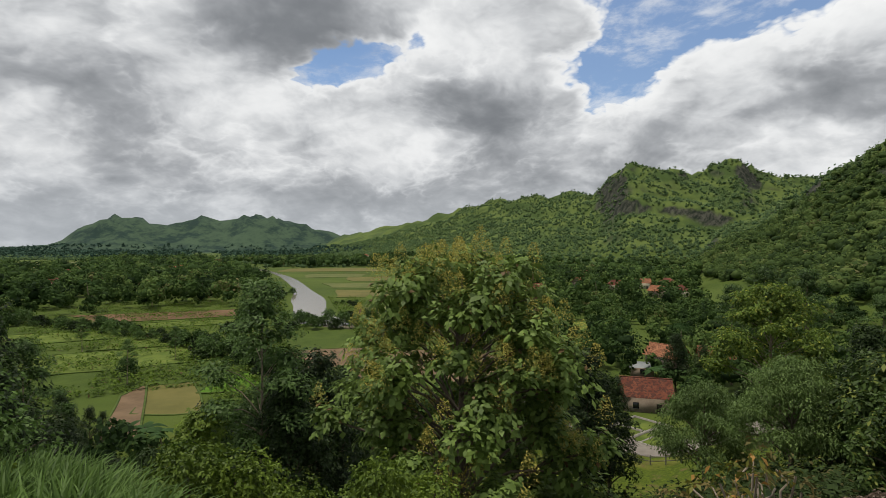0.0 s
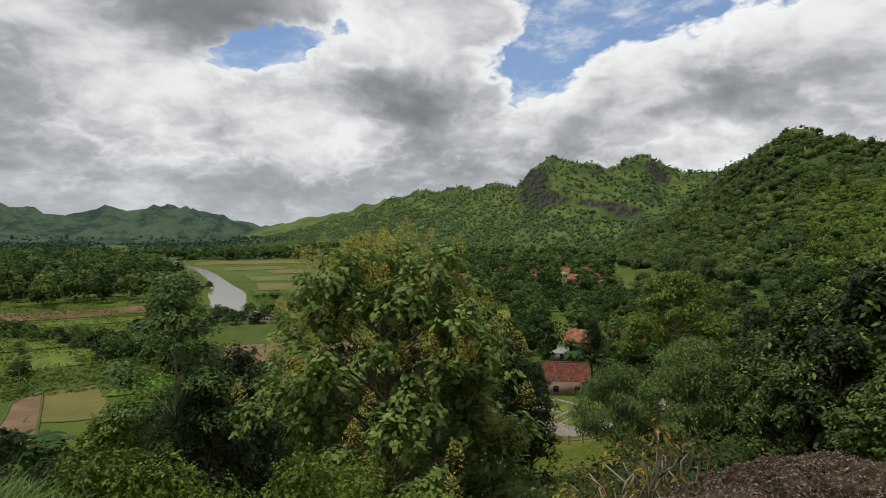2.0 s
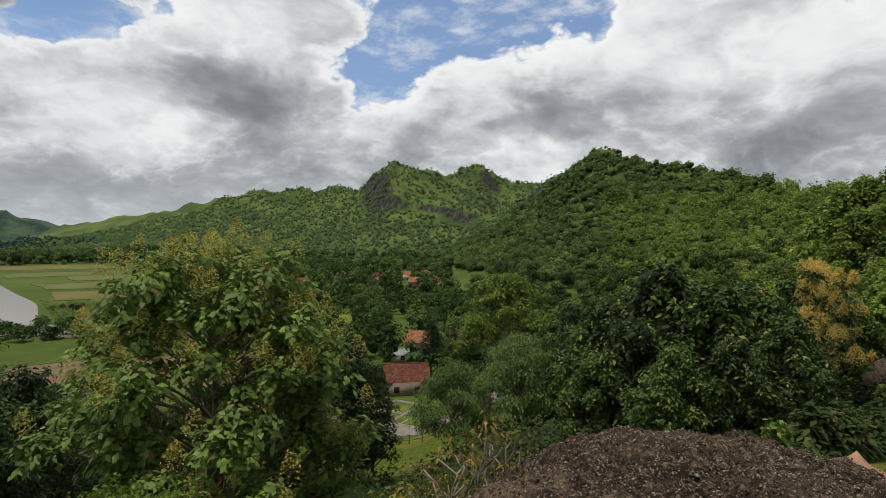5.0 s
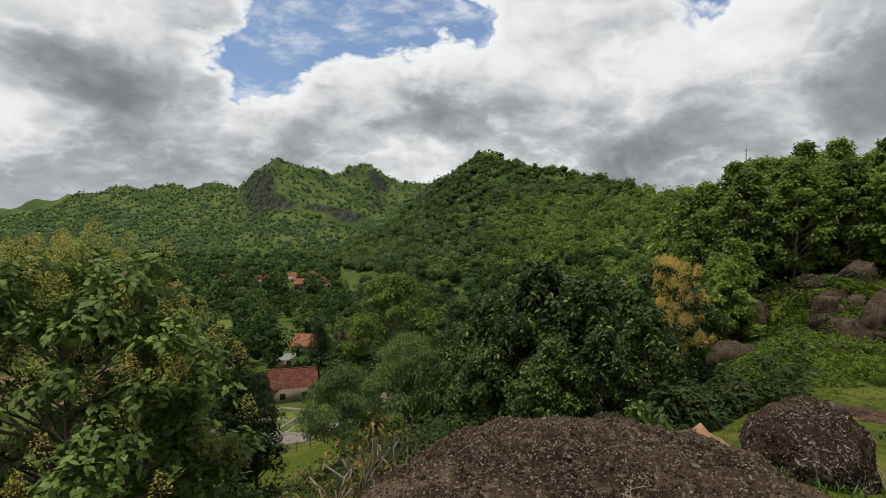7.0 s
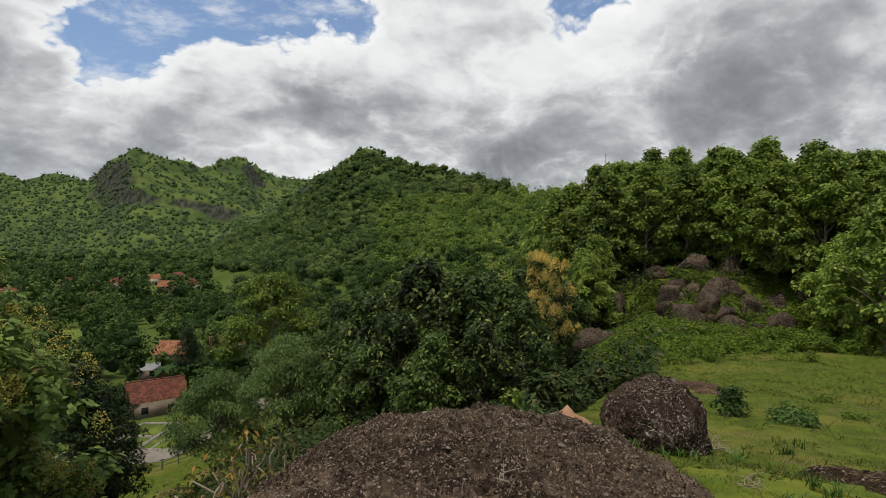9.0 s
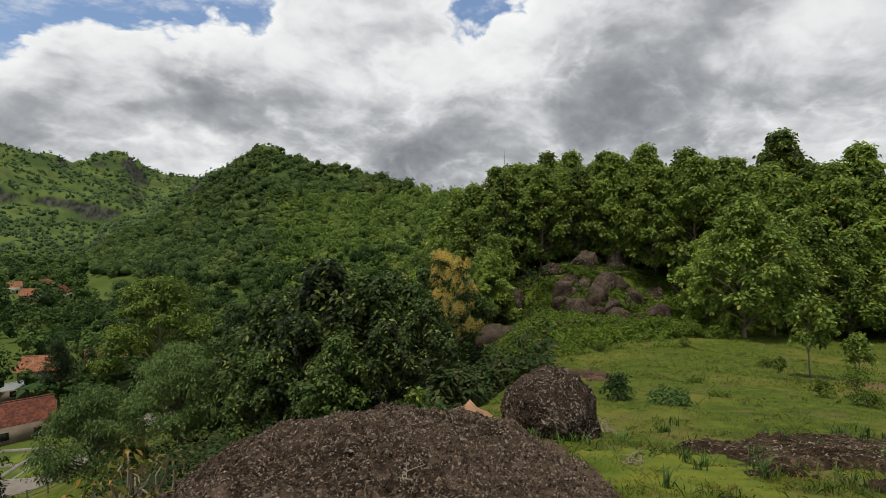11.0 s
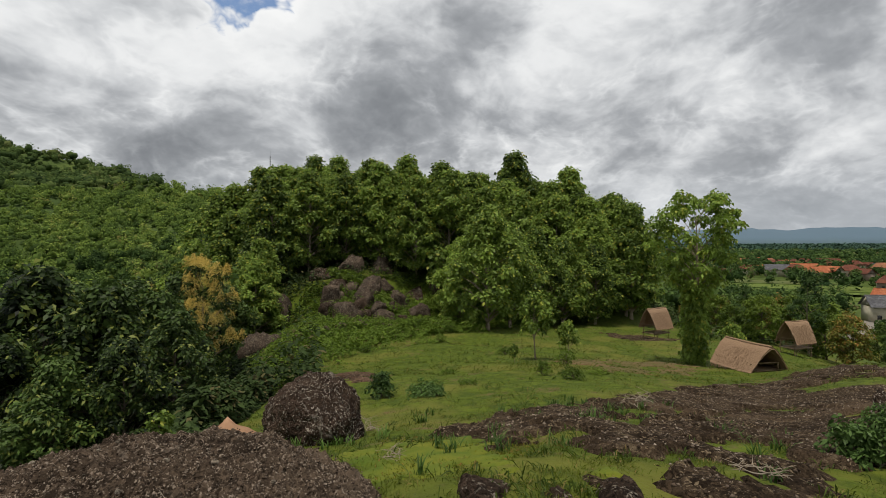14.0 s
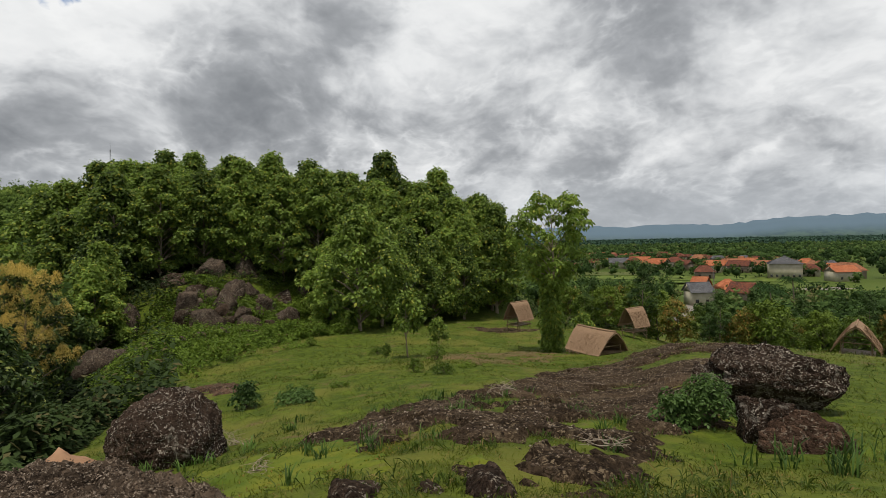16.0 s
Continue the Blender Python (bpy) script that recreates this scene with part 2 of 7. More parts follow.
def rock_build(dark, mid, pale, spots=1.0):
    """Knobbly old rock: clasts in a dark matrix, stains, and pale lichen; the pits have shade painted in."""
    def build(n, pos):
        p = world_pos(n)
        wobble = n.add("ShaderNodeTexNoise", {"Vector": p, "Scale": 5.0, "Detail": 5.0}).outputs["Color"]
        q = n.vec("ADD", p, n.vec("MULTIPLY", wobble, (0.30, 0.30, 0.30)))
        big = n.noise(p, 0.7, 7.0, 0.66)
        grain = n.noise(p, 9.0, 9.0, 0.74)
        pit = n.noise(p, 24.0, 5.0, 0.7)
        cell = n.add("ShaderNodeTexVoronoi", {"Vector": q, "Scale": 15.0})
        tone = n.add("ShaderNodeSeparateXYZ", {0: cell.outputs["Color"]}).outputs[0]
        c = n.mix(n.step(big, 0.38, 0.62), dark, mid)
        c = n.mix(n.math("MULTIPLY", n.step(tone, 0.45, 1.0), 0.65), c, tuple(1.8 * v for v in mid))
        # pits and grain hollows darkened as the bump sinks: recess shade in the colour
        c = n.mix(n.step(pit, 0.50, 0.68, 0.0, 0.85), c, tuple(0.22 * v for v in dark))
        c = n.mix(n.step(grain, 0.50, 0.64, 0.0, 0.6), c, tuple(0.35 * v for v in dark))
        v = n.add("ShaderNodeTexVoronoi", {"Vector": n.vec("ADD", p, wobble), "Scale": 6.0 * spots ** 2}).outputs["Distance"]
        lichen = n.math("MULTIPLY", n.step(v, 0.42, 0.22), n.step(n.noise(p, 2.2, 7.0, 0.7), 0.56 - 0.12 * spots, 0.64 - 0.12 * spots))
        c = n.mix(n.math("MULTIPLY", lichen, n.step(pit, 0.62, 0.48)), c, pale)
        vein = n.math("ABSOLUTE", n.math("SUBTRACT", n.noise(p, 0.33, 4.0, 0.5), 0.5))
        c = n.mix(n.math("MULTIPLY", n.step(vein, 0.010, 0.003, 0.0, 0.6), n.step(grain, 0.42, 0.58)), c, tuple(0.8 * v for v in pale))
        c = n.mix(n.step(n.noise(p, 0.42, 5.0, 0.65), 0.53, 0.66, 0.0, 0.7), c, tuple(1.9 * v for v in mid))
        h = n.math("SUBTRACT", n.math("MULTIPLY", n.step(cell.outputs["Distance"], 0.9, 0.1), 0.6), n.math("ADD", n.math("MULTIPLY", grain, 0.9), n.math("MULTIPLY", pit, 0.7)))
        return c, h
    return build


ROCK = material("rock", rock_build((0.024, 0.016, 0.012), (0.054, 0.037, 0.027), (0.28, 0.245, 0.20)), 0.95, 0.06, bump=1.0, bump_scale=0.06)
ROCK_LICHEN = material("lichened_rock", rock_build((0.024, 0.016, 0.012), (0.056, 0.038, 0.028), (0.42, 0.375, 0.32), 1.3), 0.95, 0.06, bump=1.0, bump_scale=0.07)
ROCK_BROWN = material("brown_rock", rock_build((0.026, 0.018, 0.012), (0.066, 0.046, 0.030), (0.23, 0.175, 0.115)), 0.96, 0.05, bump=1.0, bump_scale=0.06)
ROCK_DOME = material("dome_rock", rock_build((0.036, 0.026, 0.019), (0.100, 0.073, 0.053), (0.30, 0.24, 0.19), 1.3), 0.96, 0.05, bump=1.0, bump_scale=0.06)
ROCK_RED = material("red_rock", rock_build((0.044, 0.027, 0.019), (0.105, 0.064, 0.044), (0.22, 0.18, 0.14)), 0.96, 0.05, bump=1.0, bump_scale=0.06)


def chip_build(n, pos):
    r = n.add("ShaderNodeNewGeometry").outputs["Random Per Island"]
    return n.ramp(r, (0.0, (0.022, 0.015, 0.011)), (0.45, (0.098, 0.072, 0.054)), (0.75, (0.175, 0.138, 0.108)), (1.0, (0.36, 0.30, 0.245))), None


CHIPS = material("stone_chips", chip_build, 0.95, 0.08)
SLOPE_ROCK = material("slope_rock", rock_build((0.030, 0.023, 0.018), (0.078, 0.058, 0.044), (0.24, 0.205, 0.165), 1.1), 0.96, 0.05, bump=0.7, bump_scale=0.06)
STONE_PALE = material("pale_stone", rock_build((0.09, 0.075, 0.06), (0.16, 0.135, 0.105), (0.30, 0.27, 0.22)), 0.92, 0.12, bump=1.0, bump_scale=0.03)


def ground_build(n, pos):
    """Meadow near by, scrub and tilled plain further off, grassy and stony heights, the farthest tinted with haze."""
    p = world_pos(n)
    small = n.noise(p, 2.6, 6.0, 0.65)
    wide = n.noise(p, 0.21, 5.0, 0.6)
    vast = n.noise(p, 0.013, 5.0, 0.6)
    patch = n.noise(p, 0.55, 7.0, 0.7)
    blot = n.noise(p, 1.3, 6.0, 0.72)
    meadow = n.mix(n.step(small, 0.3, 0.7), (0.036, 0.057, 0.006), (0.098, 0.132, 0.012))
    meadow = n.mix(n.step(blot, 0.52, 0.66, 0.0, 0.7), meadow, (0.030, 0.050, 0.008))
    meadow = n.mix(n.step(wide, 0.50, 0.66, 0.0, 0.7), meadow, (0.135, 0.130, 0.026))
    meadow = n.mix(n.step(patch, 0.57, 0.68, 0.0, 0.85), meadow, (0.130, 0.088, 0.048))
    plain = n.mix(n.step(vast, 0.35, 0.65), (0.042, 0.068, 0.011), (0.086, 0.118, 0.021))
    plain = n.mix(n.step(wide, 0.3, 0.75), plain, (0.062, 0.094, 0.016))
    s = n.add("ShaderNodeSeparateXYZ", {0: p})
    dist = n.vec("LENGTH", n.vec("MULTIPLY", p, (1, 1, 0)), out="Value")
    c = n.mix(n.step(dist, 60.0, 110.0), meadow, plain)
    height = n.step(n.noise(p, 0.02, 5.0), 0.40, 0.62)
    hill = n.mix(height, (0.046, 0.076, 0.020), (0.092, 0.128, 0.032))
    c = n.mix(n.math("MULTIPLY", n.step(s.outputs[2], 8.0, 40.0), n.step(dist, 150.0, 260.0)), c, hill)
    slope = n.add("ShaderNodeSeparateXYZ", {0: n.add("ShaderNodeNewGeometry").outputs["Normal"]}).outputs[2]
    stone = n.mix(n.step(n.noise(n.vec("MULTIPLY", p, (1.0, 1.0, 0.28)), 0.16, 8.0, 0.75), 0.4, 0.65), (0.012, 0.018, 0.012), (0.072, 0.072, 0.058))
    c = n.mix(n.math("MULTIPLY", n.step(slope, 0.82, 0.70), n.step(dist, 150.0, 260.0)), c, stone)
    # far hills go blue-green, the mountains blue: haze painted by distance
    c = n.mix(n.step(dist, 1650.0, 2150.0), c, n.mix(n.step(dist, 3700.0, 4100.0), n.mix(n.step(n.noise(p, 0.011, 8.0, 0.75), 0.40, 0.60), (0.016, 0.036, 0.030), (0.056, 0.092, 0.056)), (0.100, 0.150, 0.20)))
    return c, n.math("ADD", small, n.math("MULTIPLY", n.noise(p, 18.0), 0.5))


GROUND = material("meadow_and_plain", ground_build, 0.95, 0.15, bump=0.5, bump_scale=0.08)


def mottled(name, a, b, scale, rough=0.9, spec=0.2, bump=0.3, dist=0.02, fine=None):
    def build(n, pos):
        p = world_pos(n)
        c = n.mix(n.step(n.noise(p, scale, 6.0, 0.65), 0.3, 0.7), a, b)
        c = n.mix(n.math("MULTIPLY", n.noise(p, fine or scale * 9.0, 4.0), 0.35), c, tuple(0.5 * v for v in a))
        return c, n.noise(p, (fine or scale * 9.0), 4.0)
    return material(name, build, rough, spec, bump=bump, bump_scale=dist)


PADDY_GREEN = mottled("young_rice", (0.070, 0.112, 0.015), (0.148, 0.190, 0.032), 0.35)
PADDY_BRIGHT = mottled("seed_bed", (0.065, 0.150, 0.010), (0.100, 0.200, 0.014), 0.4)
PADDY_BROWN = mottled("wet_soil", (0.120, 0.078, 0.042), (0.195, 0.130, 0.075), 0.16, 0.75, 0.2)
PADDY_YELLOW = mottled("ripe_rice", (0.105, 0.102, 0.028), (0.160, 0.142, 0.042), 0.06)
PADDY_OLIVE = mottled("stubble", (0.080, 0.105, 0.026), (0.14, 0.145, 0.045), 0.05)
PADDY_RUST = mottled("ploughed_soil", (0.13, 0.072, 0.040), (0.19, 0.115, 0.066), 0.09)
YELLOW_TURF = mottled("yellow_turf", (0.066, 0.110, 0.008), (0.165, 0.172, 0.017), 1.1, fine=30.0)
SOIL = mottled("bare_soil", (0.085, 0.085, 0.022), (0.170, 0.100, 0.055), 0.6, fine=14.0)
BUND = mottled("bund_grass", (0.045, 0.080, 0.015), (0.095, 0.13, 0.03), 0.7)
ROAD = mottled("pale_road", (0.17, 0.15, 0.13), (0.26, 0.235, 0.205), 0.5)
SAND = mottled("sand", (0.30, 0.17, 0.10), (0.42, 0.25, 0.155), 2.5, fine=40.0)
CONCRETE = mottled("concrete", (0.20, 0.19, 0.165), (0.33, 0.31, 0.275), 1.0)
PLASTER = mottled("plaster", (0.24, 0.185, 0.145), (0.36, 0.295, 0.235), 0.5)
CREAM = mottled("cream_plaster", (0.42, 0.38, 0.28), (0.55, 0.51, 0.40), 0.5)
DARK_TIMBER = mottled("dark_timber", (0.03, 0.024, 0.02), (0.07, 0.055, 0.045), 2.0)
SHEET_METAL = mottled("sheet_metal", (0.25, 0.28, 0.29), (0.36, 0.38, 0.39), 0.7, 0.5)


def water_material():
    m = bpy.data.materials.new("river_water")
    m.use_nodes = True
    n = Nodes(m.node_tree)
    p = world_pos(n)
    h = n.noise(n.vec("MULTIPLY", p, (1.0, 0.6, 1.0)), 0.9, 4.0)
    b = n.add("ShaderNodeBump", {"Height": h, "Strength": 0.12, "Distance": 0.05}).outputs[0]
    s = n.add("ShaderNodeBsdfPrincipled", {"Base Color": (0.17, 0.15, 0.115, 1), "Roughness": 0.12, "IOR": 1.33, "Specular IOR Level": 0.6, "Normal": b})
    n.add("ShaderNodeOutputMaterial", {"Surface": s.outputs[0]})
    return m


WATER = water_material()


def tile_material(name, a, b, c3):
    """Clay pantiles, weathered."""
    def build(n, pos):
        uv = n.add("ShaderNodeTexCoord").outputs["Object"]
        g = n.noise(uv, 0.8, 5.0, 0.6)
        c = n.mix(n.step(g, 0.35, 0.65), a, b)
        br = n.add("ShaderNodeTexVoronoi", {"Vector": uv, "Scale": 3.2}).outputs["Color"]
        k = n.add("ShaderNodeSeparateXYZ", {0: br}).outputs[0]
        c = n.mix(n.math("MULTIPLY", n.step(k, 0.40, 0.75), 0.75), c, c3)
        return c, n.noise(uv, 9.0)
    return material(name, build, 0.9, 0.2, bump=0.5, bump_scale=0.04)


TILE_OLD = tile_material("old_clay_tile", (0.15, 0.050, 0.034), (0.24, 0.085, 0.052), (0.07, 0.040, 0.034))
TILE_ORANGE = tile_material("orange_clay_tile", (0.30, 0.125, 0.070), (0.42, 0.190, 0.105), (0.17, 0.080, 0.05))
TILE_BRIGHT = tile_material("bright_clay_tile", (0.42, 0.130, 0.060), (0.50, 0.190, 0.095), (0.28, 0.095, 0.05))
TILE_GREY = tile_material("grey_tile", (0.10, 0.10, 0.11), (0.16, 0.16, 0.175), (0.07, 0.07, 0.08))


def thatch_build(n, pos):
    p = n.vec("MULTIPLY", n.add("ShaderNodeTexCoord").outputs["Object"], (26.0, 26.0, 2.0))
    s = n.noise(p, 1.0, 5.0, 0.7)
    c = n.mix(n.step(s, 0.3, 0.7), (0.135, 0.082, 0.052), (0.31, 0.205, 0.138))
    r = n.add("ShaderNodeNewGeometry").outputs["Random Per Island"]
    c = n.mix(n.math("MULTIPLY", r, 0.35), c, (0.46, 0.32, 0.20))
    return c, s


THATCH = material("thatch", thatch_build, 0.95, 0.1, bump=0.8, bump_scale=0.04)
GLASS = mottled("dark_window", (0.02, 0.022, 0.025), (0.04, 0.042, 0.045), 1.0, 0.15, 0.5, 0.0)
MAST_STEEL = mottled("mast_steel", (0.30, 0.31, 0.33), (0.42, 0.43, 0.45), 1.0, 0.5)


# ---------------------------------------------------------------- the lie of the land
RADII = (0, 4, 8, 14, 30, 60, 110, 200)
# bearing, then the fall below eye height at each of those distances
FALL = (
    (-180, 1.6, 1.9, 2.6, 4.0, 9, 18, 26, 28), (-100, 1.7, 2.2, 3.2, 6.0, 14, 26, 30, 30), (-40, 1.7, 2.2, 3.1, 6.5, 17, 28, 30, 30),
    (-12, 1.7, 2.9, 4.8, 8.8, 18, 28, 30, 30), (20, 1.7, 3.2, 5.6, 9.0, 17, 26, 30, 30), (35, 1.7, 3.0, 4.8, 7.4, 12, 20.5, 28, 29))
FALL_RIGHT = (
    (50, 1.7, 2.75, 4.1, 6.0, 11, 18, 24, 25), (62, 1.7, 2.5, 3.5, 4.7, 9, 14, 16, 18), (72, 1.7, 2.4, 3.4, 4.8, 6.9, 9.2, 12, 14),
    (85, 1.7, 2.3, 3.2, 4.6, 6.8, 9.5, 12, 14), (100, 1.7, 2.2, 3.0, 4.2, 6.6, 10, 14, 20), (115, 1.7, 2.2, 3.0, 4.2, 6.9, 10.2, 16, 22),
    (126, 1.7, 2.2, 3.0, 3.8, 5.6, 12, 19, 22), (140, 1.7, 2.1, 2.8, 3.6, 5.4, 12, 20, 22), (180, 1.6, 1.9, 2.6, 4.0, 9, 18, 26, 28))
FALLS = np.array(FALL + FALL_RIGHT)


def smooth(e0, e1, x):
    t = np.clip((x - e0) / (e1 - e0), 0.0, 1.0)
    return t * t * (3 - 2 * t)


def fbm(x, y, scale, octaves=4, seed=0.0):
    """Soft rolling noise from rotated sines, about -1 to 1."""
    out, amp, f = 0.0, 0.5, 1.0 / scale
    for i in range(octaves):
        a = 1.3 + i * 2.1 + seed
        u = (x * math.cos(a) + y * math.sin(a)) * f
        v = (-x * math.sin(a) + y * math.cos(a)) * f
        out = out + amp * np.sin(u * 6.283 + 1.7 * np.sin(v * 4.1 + a) + a) * np.cos(v * 5.3 + 1.3 * np.sin(u * 3.7) + 2 * a)
        amp, f = amp * 0.55, f * 2.03
    return out


# ridges: bearing, distance of the crest, its rise over the eye in degrees
RIDGE_FAR = ((-40, 2600, -0.35), (-37, 2600, -0.15), (-35, 2600, 1.15), (-31.8, 2550, 3.00), (-29.7, 2550, 2.75), (-28.2, 2550, 1.95), (-25.5, 2500, 2.40), (-22.6, 2500, 2.45),
             (-20.5, 2450, 3.45), (-18.6, 2450, 3.35), (-15, 2450, 2.45), (-13.9, 2450, 1.75), (-10.5, 2450, 1.15), (-4, 2400, 0.55), (2, 2400, -0.45))
RIDGE_MAIN = ((-14, 1900, -0.50), (-10.5, 1850, 1.10), (-8, 1750, 1.60), (-4.8, 1650, 2.40), (0.9, 1500, 3.60), (6.9, 1350, 5.20), (12.3, 1260, 5.60), (16.2, 1220, 5.60), (18.4, 1150, 7.40),
              (19.8, 1120, 8.40), (22.7, 1120, 7.90), (25.4, 1150, 7.40), (29.1, 1200, 8.00), (30.9, 1250, 7.00), (36, 1300, 6.20), (44, 1300, 4.40), (52, 1300, 1.40))
RIDGE_CRAG = ((15, 950, 0.40), (17.5, 930, 3.40), (19.5, 900, 5.60), (22, 880, 5.00), (25, 860, 4.60), (28, 840, 3.80), (32, 820, 3.00), (36, 800, 1.40))
RIDGE_PEAK = ((27, 800, 1.30), (31, 760, 2.90), (35.3, 720, 5.70), (36.1, 710, 6.50), (38.1, 690, 7.20), (40.1, 680, 8.60), (42.4, 670, 9.90), (45, 640, 8.90), (49.5, 580, 7.40), (54, 500, 6.10),
              (59.4, 400, 4.90), (65, 320, 4.50), (75, 280, 4.30), (85, 260, 3.30), (95, 240, 0.80), (102, 230, -2.70))
RIDGE_CLIFF = ((33.5, 640, 0.5), (35.3, 632, 4.6), (37, 628, 6.0), (39, 622, 6.6), (41, 618, 6.2), (43, 612, 4.6), (46, 605, 2.0))
RIDGE_SPUR = ((55, 190, -2.0), (60, 165, -0.5), (66, 130, 0.0), (72, 106, -0.3), (80, 94, -0.8), (90, 90, -1.6), (98, 88, -3.2), (104, 85, -5.2), (109, 82, -8.0), (113, 80, -10.0))
MOUNTAINS = ((104, 4400, 0.2), (110, 4400, 1.2), (115, 4400, 1.35), (119, 4400, 1.1), (121.6, 4400, 1.35), (127, 4400, 1.1), (133, 4300, 1.6), (141, 4300, 1.6), (150, 4300, 1.9), (160, 4300, 0.8), (170, 4300, -0.3))


def ridge(b, r, pts, foot, back, power, floor):
    """A ridge that climbs from foot (a share of the crest's distance) to its crest and falls away behind it."""
    pts = np.array(pts)
    d, e = np.interp(b, pts[:, 0], pts[:, 1]), np.interp(b, pts[:, 0], pts[:, 2])
    inside = smooth(pts[0, 0] - 3, pts[0, 0] + 1, b) * smooth(pts[-1, 0] + 3, pts[-1, 0] - 1, b)
    top = np.maximum(EYE + d * np.tan(np.radians(e)) - floor, 0.0)
    t = np.clip((r - foot * d) / (d - foot * d), 0.0, 1.0)
    up = np.where(r <= d, t ** power, np.clip(1 - (r - d) / (back * d), 0, 1) ** 1.2)
    return top * up * inside


def land(x, y):
    """Height of the ground at x, y (arrays)."""
    x, y = np.asarray(x, float), np.asarray(y, float)
    r = np.hypot(x, y)
    b = np.degrees(np.arctan2(x, y))
    wob = fbm(x, y, 300.0, 3, 0.7) * smooth(150, 500, r)
    # fall round the hilltop: between bearings, then between distances
    i = np.clip(np.searchsorted(FALLS[:, 0], b) - 1, 0, len(FALLS) - 2)
    f = (b - FALLS[i, 0]) / (FALLS[i + 1, 0] - FALLS[i, 0])
    f = f * f * (3 - 2 * f)
    j = np.clip(np.searchsorted(RADII, r, side="right") - 1, 0, len(RADII) - 2)
    rr = np.array(RADII, float)
    g = np.clip((r - rr[j]) / (rr[j + 1] - rr[j]), 0, 1)
    lo, hi = FALLS[i, 1 + j] * (1 - g) + FALLS[i, 2 + j] * g, FALLS[i + 1, 1 + j] * (1 - g) + FALLS[i + 1, 2 + j] * g
    base = EYE - (lo * (1 - f) + hi * f)
    base = base + 0.10 * fbm(x, y, 5.0, 3) * smooth(3, 9, r) * smooth(260, 120, r) + 0.5 * fbm(x, y, 34.0, 3, 2.0) * smooth(14, 40, r) * smooth(200, 120, r)
    bb = b + wob * 0.9
    hills = np.maximum.reduce([
        ridge(bb, r, RIDGE_FAR, 0.86, 0.2, 1.1, 0.0), ridge(bb, r, RIDGE_MAIN, 0.50, 0.3, 1.35, 0.0), ridge(bb, r, RIDGE_CRAG, 0.935, 0.35, 0.7, 0.0), ridge(bb, r, RIDGE_CLIFF, 0.955, 0.4, 0.7, 0.0),
        ridge(bb, r, RIDGE_PEAK, 0.30, 0.5, 1.2, 0.0), ridge(b, r, MOUNTAINS, 0.88, 0.2, 0.9, 0.0)])
    rough = fbm(x, y, 190.0, 4, 1.0) * 0.11 + fbm(x, y, 70.0, 3, 4.0) * 0.05
    hills = hills * (1 + rough * smooth(250, 500, r) * (1 + 0.8 * smooth(1700, 2300, r) * smooth(3600, 3000, r)))
    # the wooded spur, with a steep stony front
    pts = np.array(RIDGE_SPUR)
    d, e = np.interp(b, pts[:, 0], pts[:, 1]), np.interp(b, pts[:, 0], pts[:, 2])
    inside = smooth(56, 64, b) * smooth(116, 108, b)
    foot = np.interp(b, (60, 68, 78, 88, 98, 108), (80, 58, 57, 62, 68, 72)) + 1.5 * fbm(x, y, 14.0, 2)
    top = EYE + d * np.tan(np.radians(e))
    steep = np.interp(b, (60, 70, 76, 84, 90, 96), (0.2, 0.45, 0.62, 0.6, 0.25, 0.1))
    up = steep * smooth(foot, foot + 11, r) + (1 - steep) * smooth(foot, d, r)
    spur = np.where(r > d, top - (r - d) * 0.10, base + (top - base) * up)
    base = np.where(inside > 0, np.maximum(base, base * (1 - inside) + spur * inside), base)
    return np.where(hills > 0, np.maximum(base, hills), base)


def height(x, y):
    return float(land(np.array([x]), np.array([y]))[0])


def on_ground(b, r, sink=0.0):
    p = polar(b, r)
    return Vector((p.x, p.y, height(p.x, p.y) - sink))


# ---------------------------------------------------------------- mesh helpers
def mesh_of(name, verts, faces, mat, smooth_faces=False):
    """A mesh from arrays: verts (n, 3), faces (m, 3 or 4)."""
    verts, faces = np.asarray(verts, np.float32), np.asarray(faces, np.int32)
    me = bpy.data.meshes.new(name)
    me.vertices.add(len(verts))
    me.vertices.foreach_set("co", verts.ravel())
    k = faces.shape[1]
    me.loops.add(faces.size)
    me.loops.foreach_set("vertex_index", faces.ravel())
    me.polygons.add(len(faces))
    me.polygons.foreach_set("loop_start", np.arange(len(faces), dtype=np.int32) * k)
    if smooth_faces:
        me.polygons.foreach_set("use_smooth", np.ones(len(faces), dtype=bool))
    me.update(calc_edges=True)
    me.materials.append(mat)
    return me


def part(name, me, parent, label=""):
    """One mesh under a thing or under a part."""
    ob = new(name, me)
    ob.parent = parent
    if label:
        tagged(ob, label)
    return ob


def bm_mesh(name, bm, mat, smooth_faces=False):
    me = bpy.data.meshes.new(name)
    bm.normal_update()
    bm.to_mesh(me)
    bm.free()
    me.materials.append(mat)
    if smooth_faces:
        me.polygons.foreach_set("use_smooth", np.ones(len(me.polygons), dtype=bool))
    return me


def joined(pieces):
    """Several (verts, faces) into one."""
    vs, fs, k = [], [], 0
    for v, f in pieces:
        vs.append(np.asarray(v, np.float32).reshape(-1, 3))
        fs.append(np.asarray(f, np.int32) + k)
        k += len(vs[-1])
    return np.concatenate(vs), np.concatenate(fs)


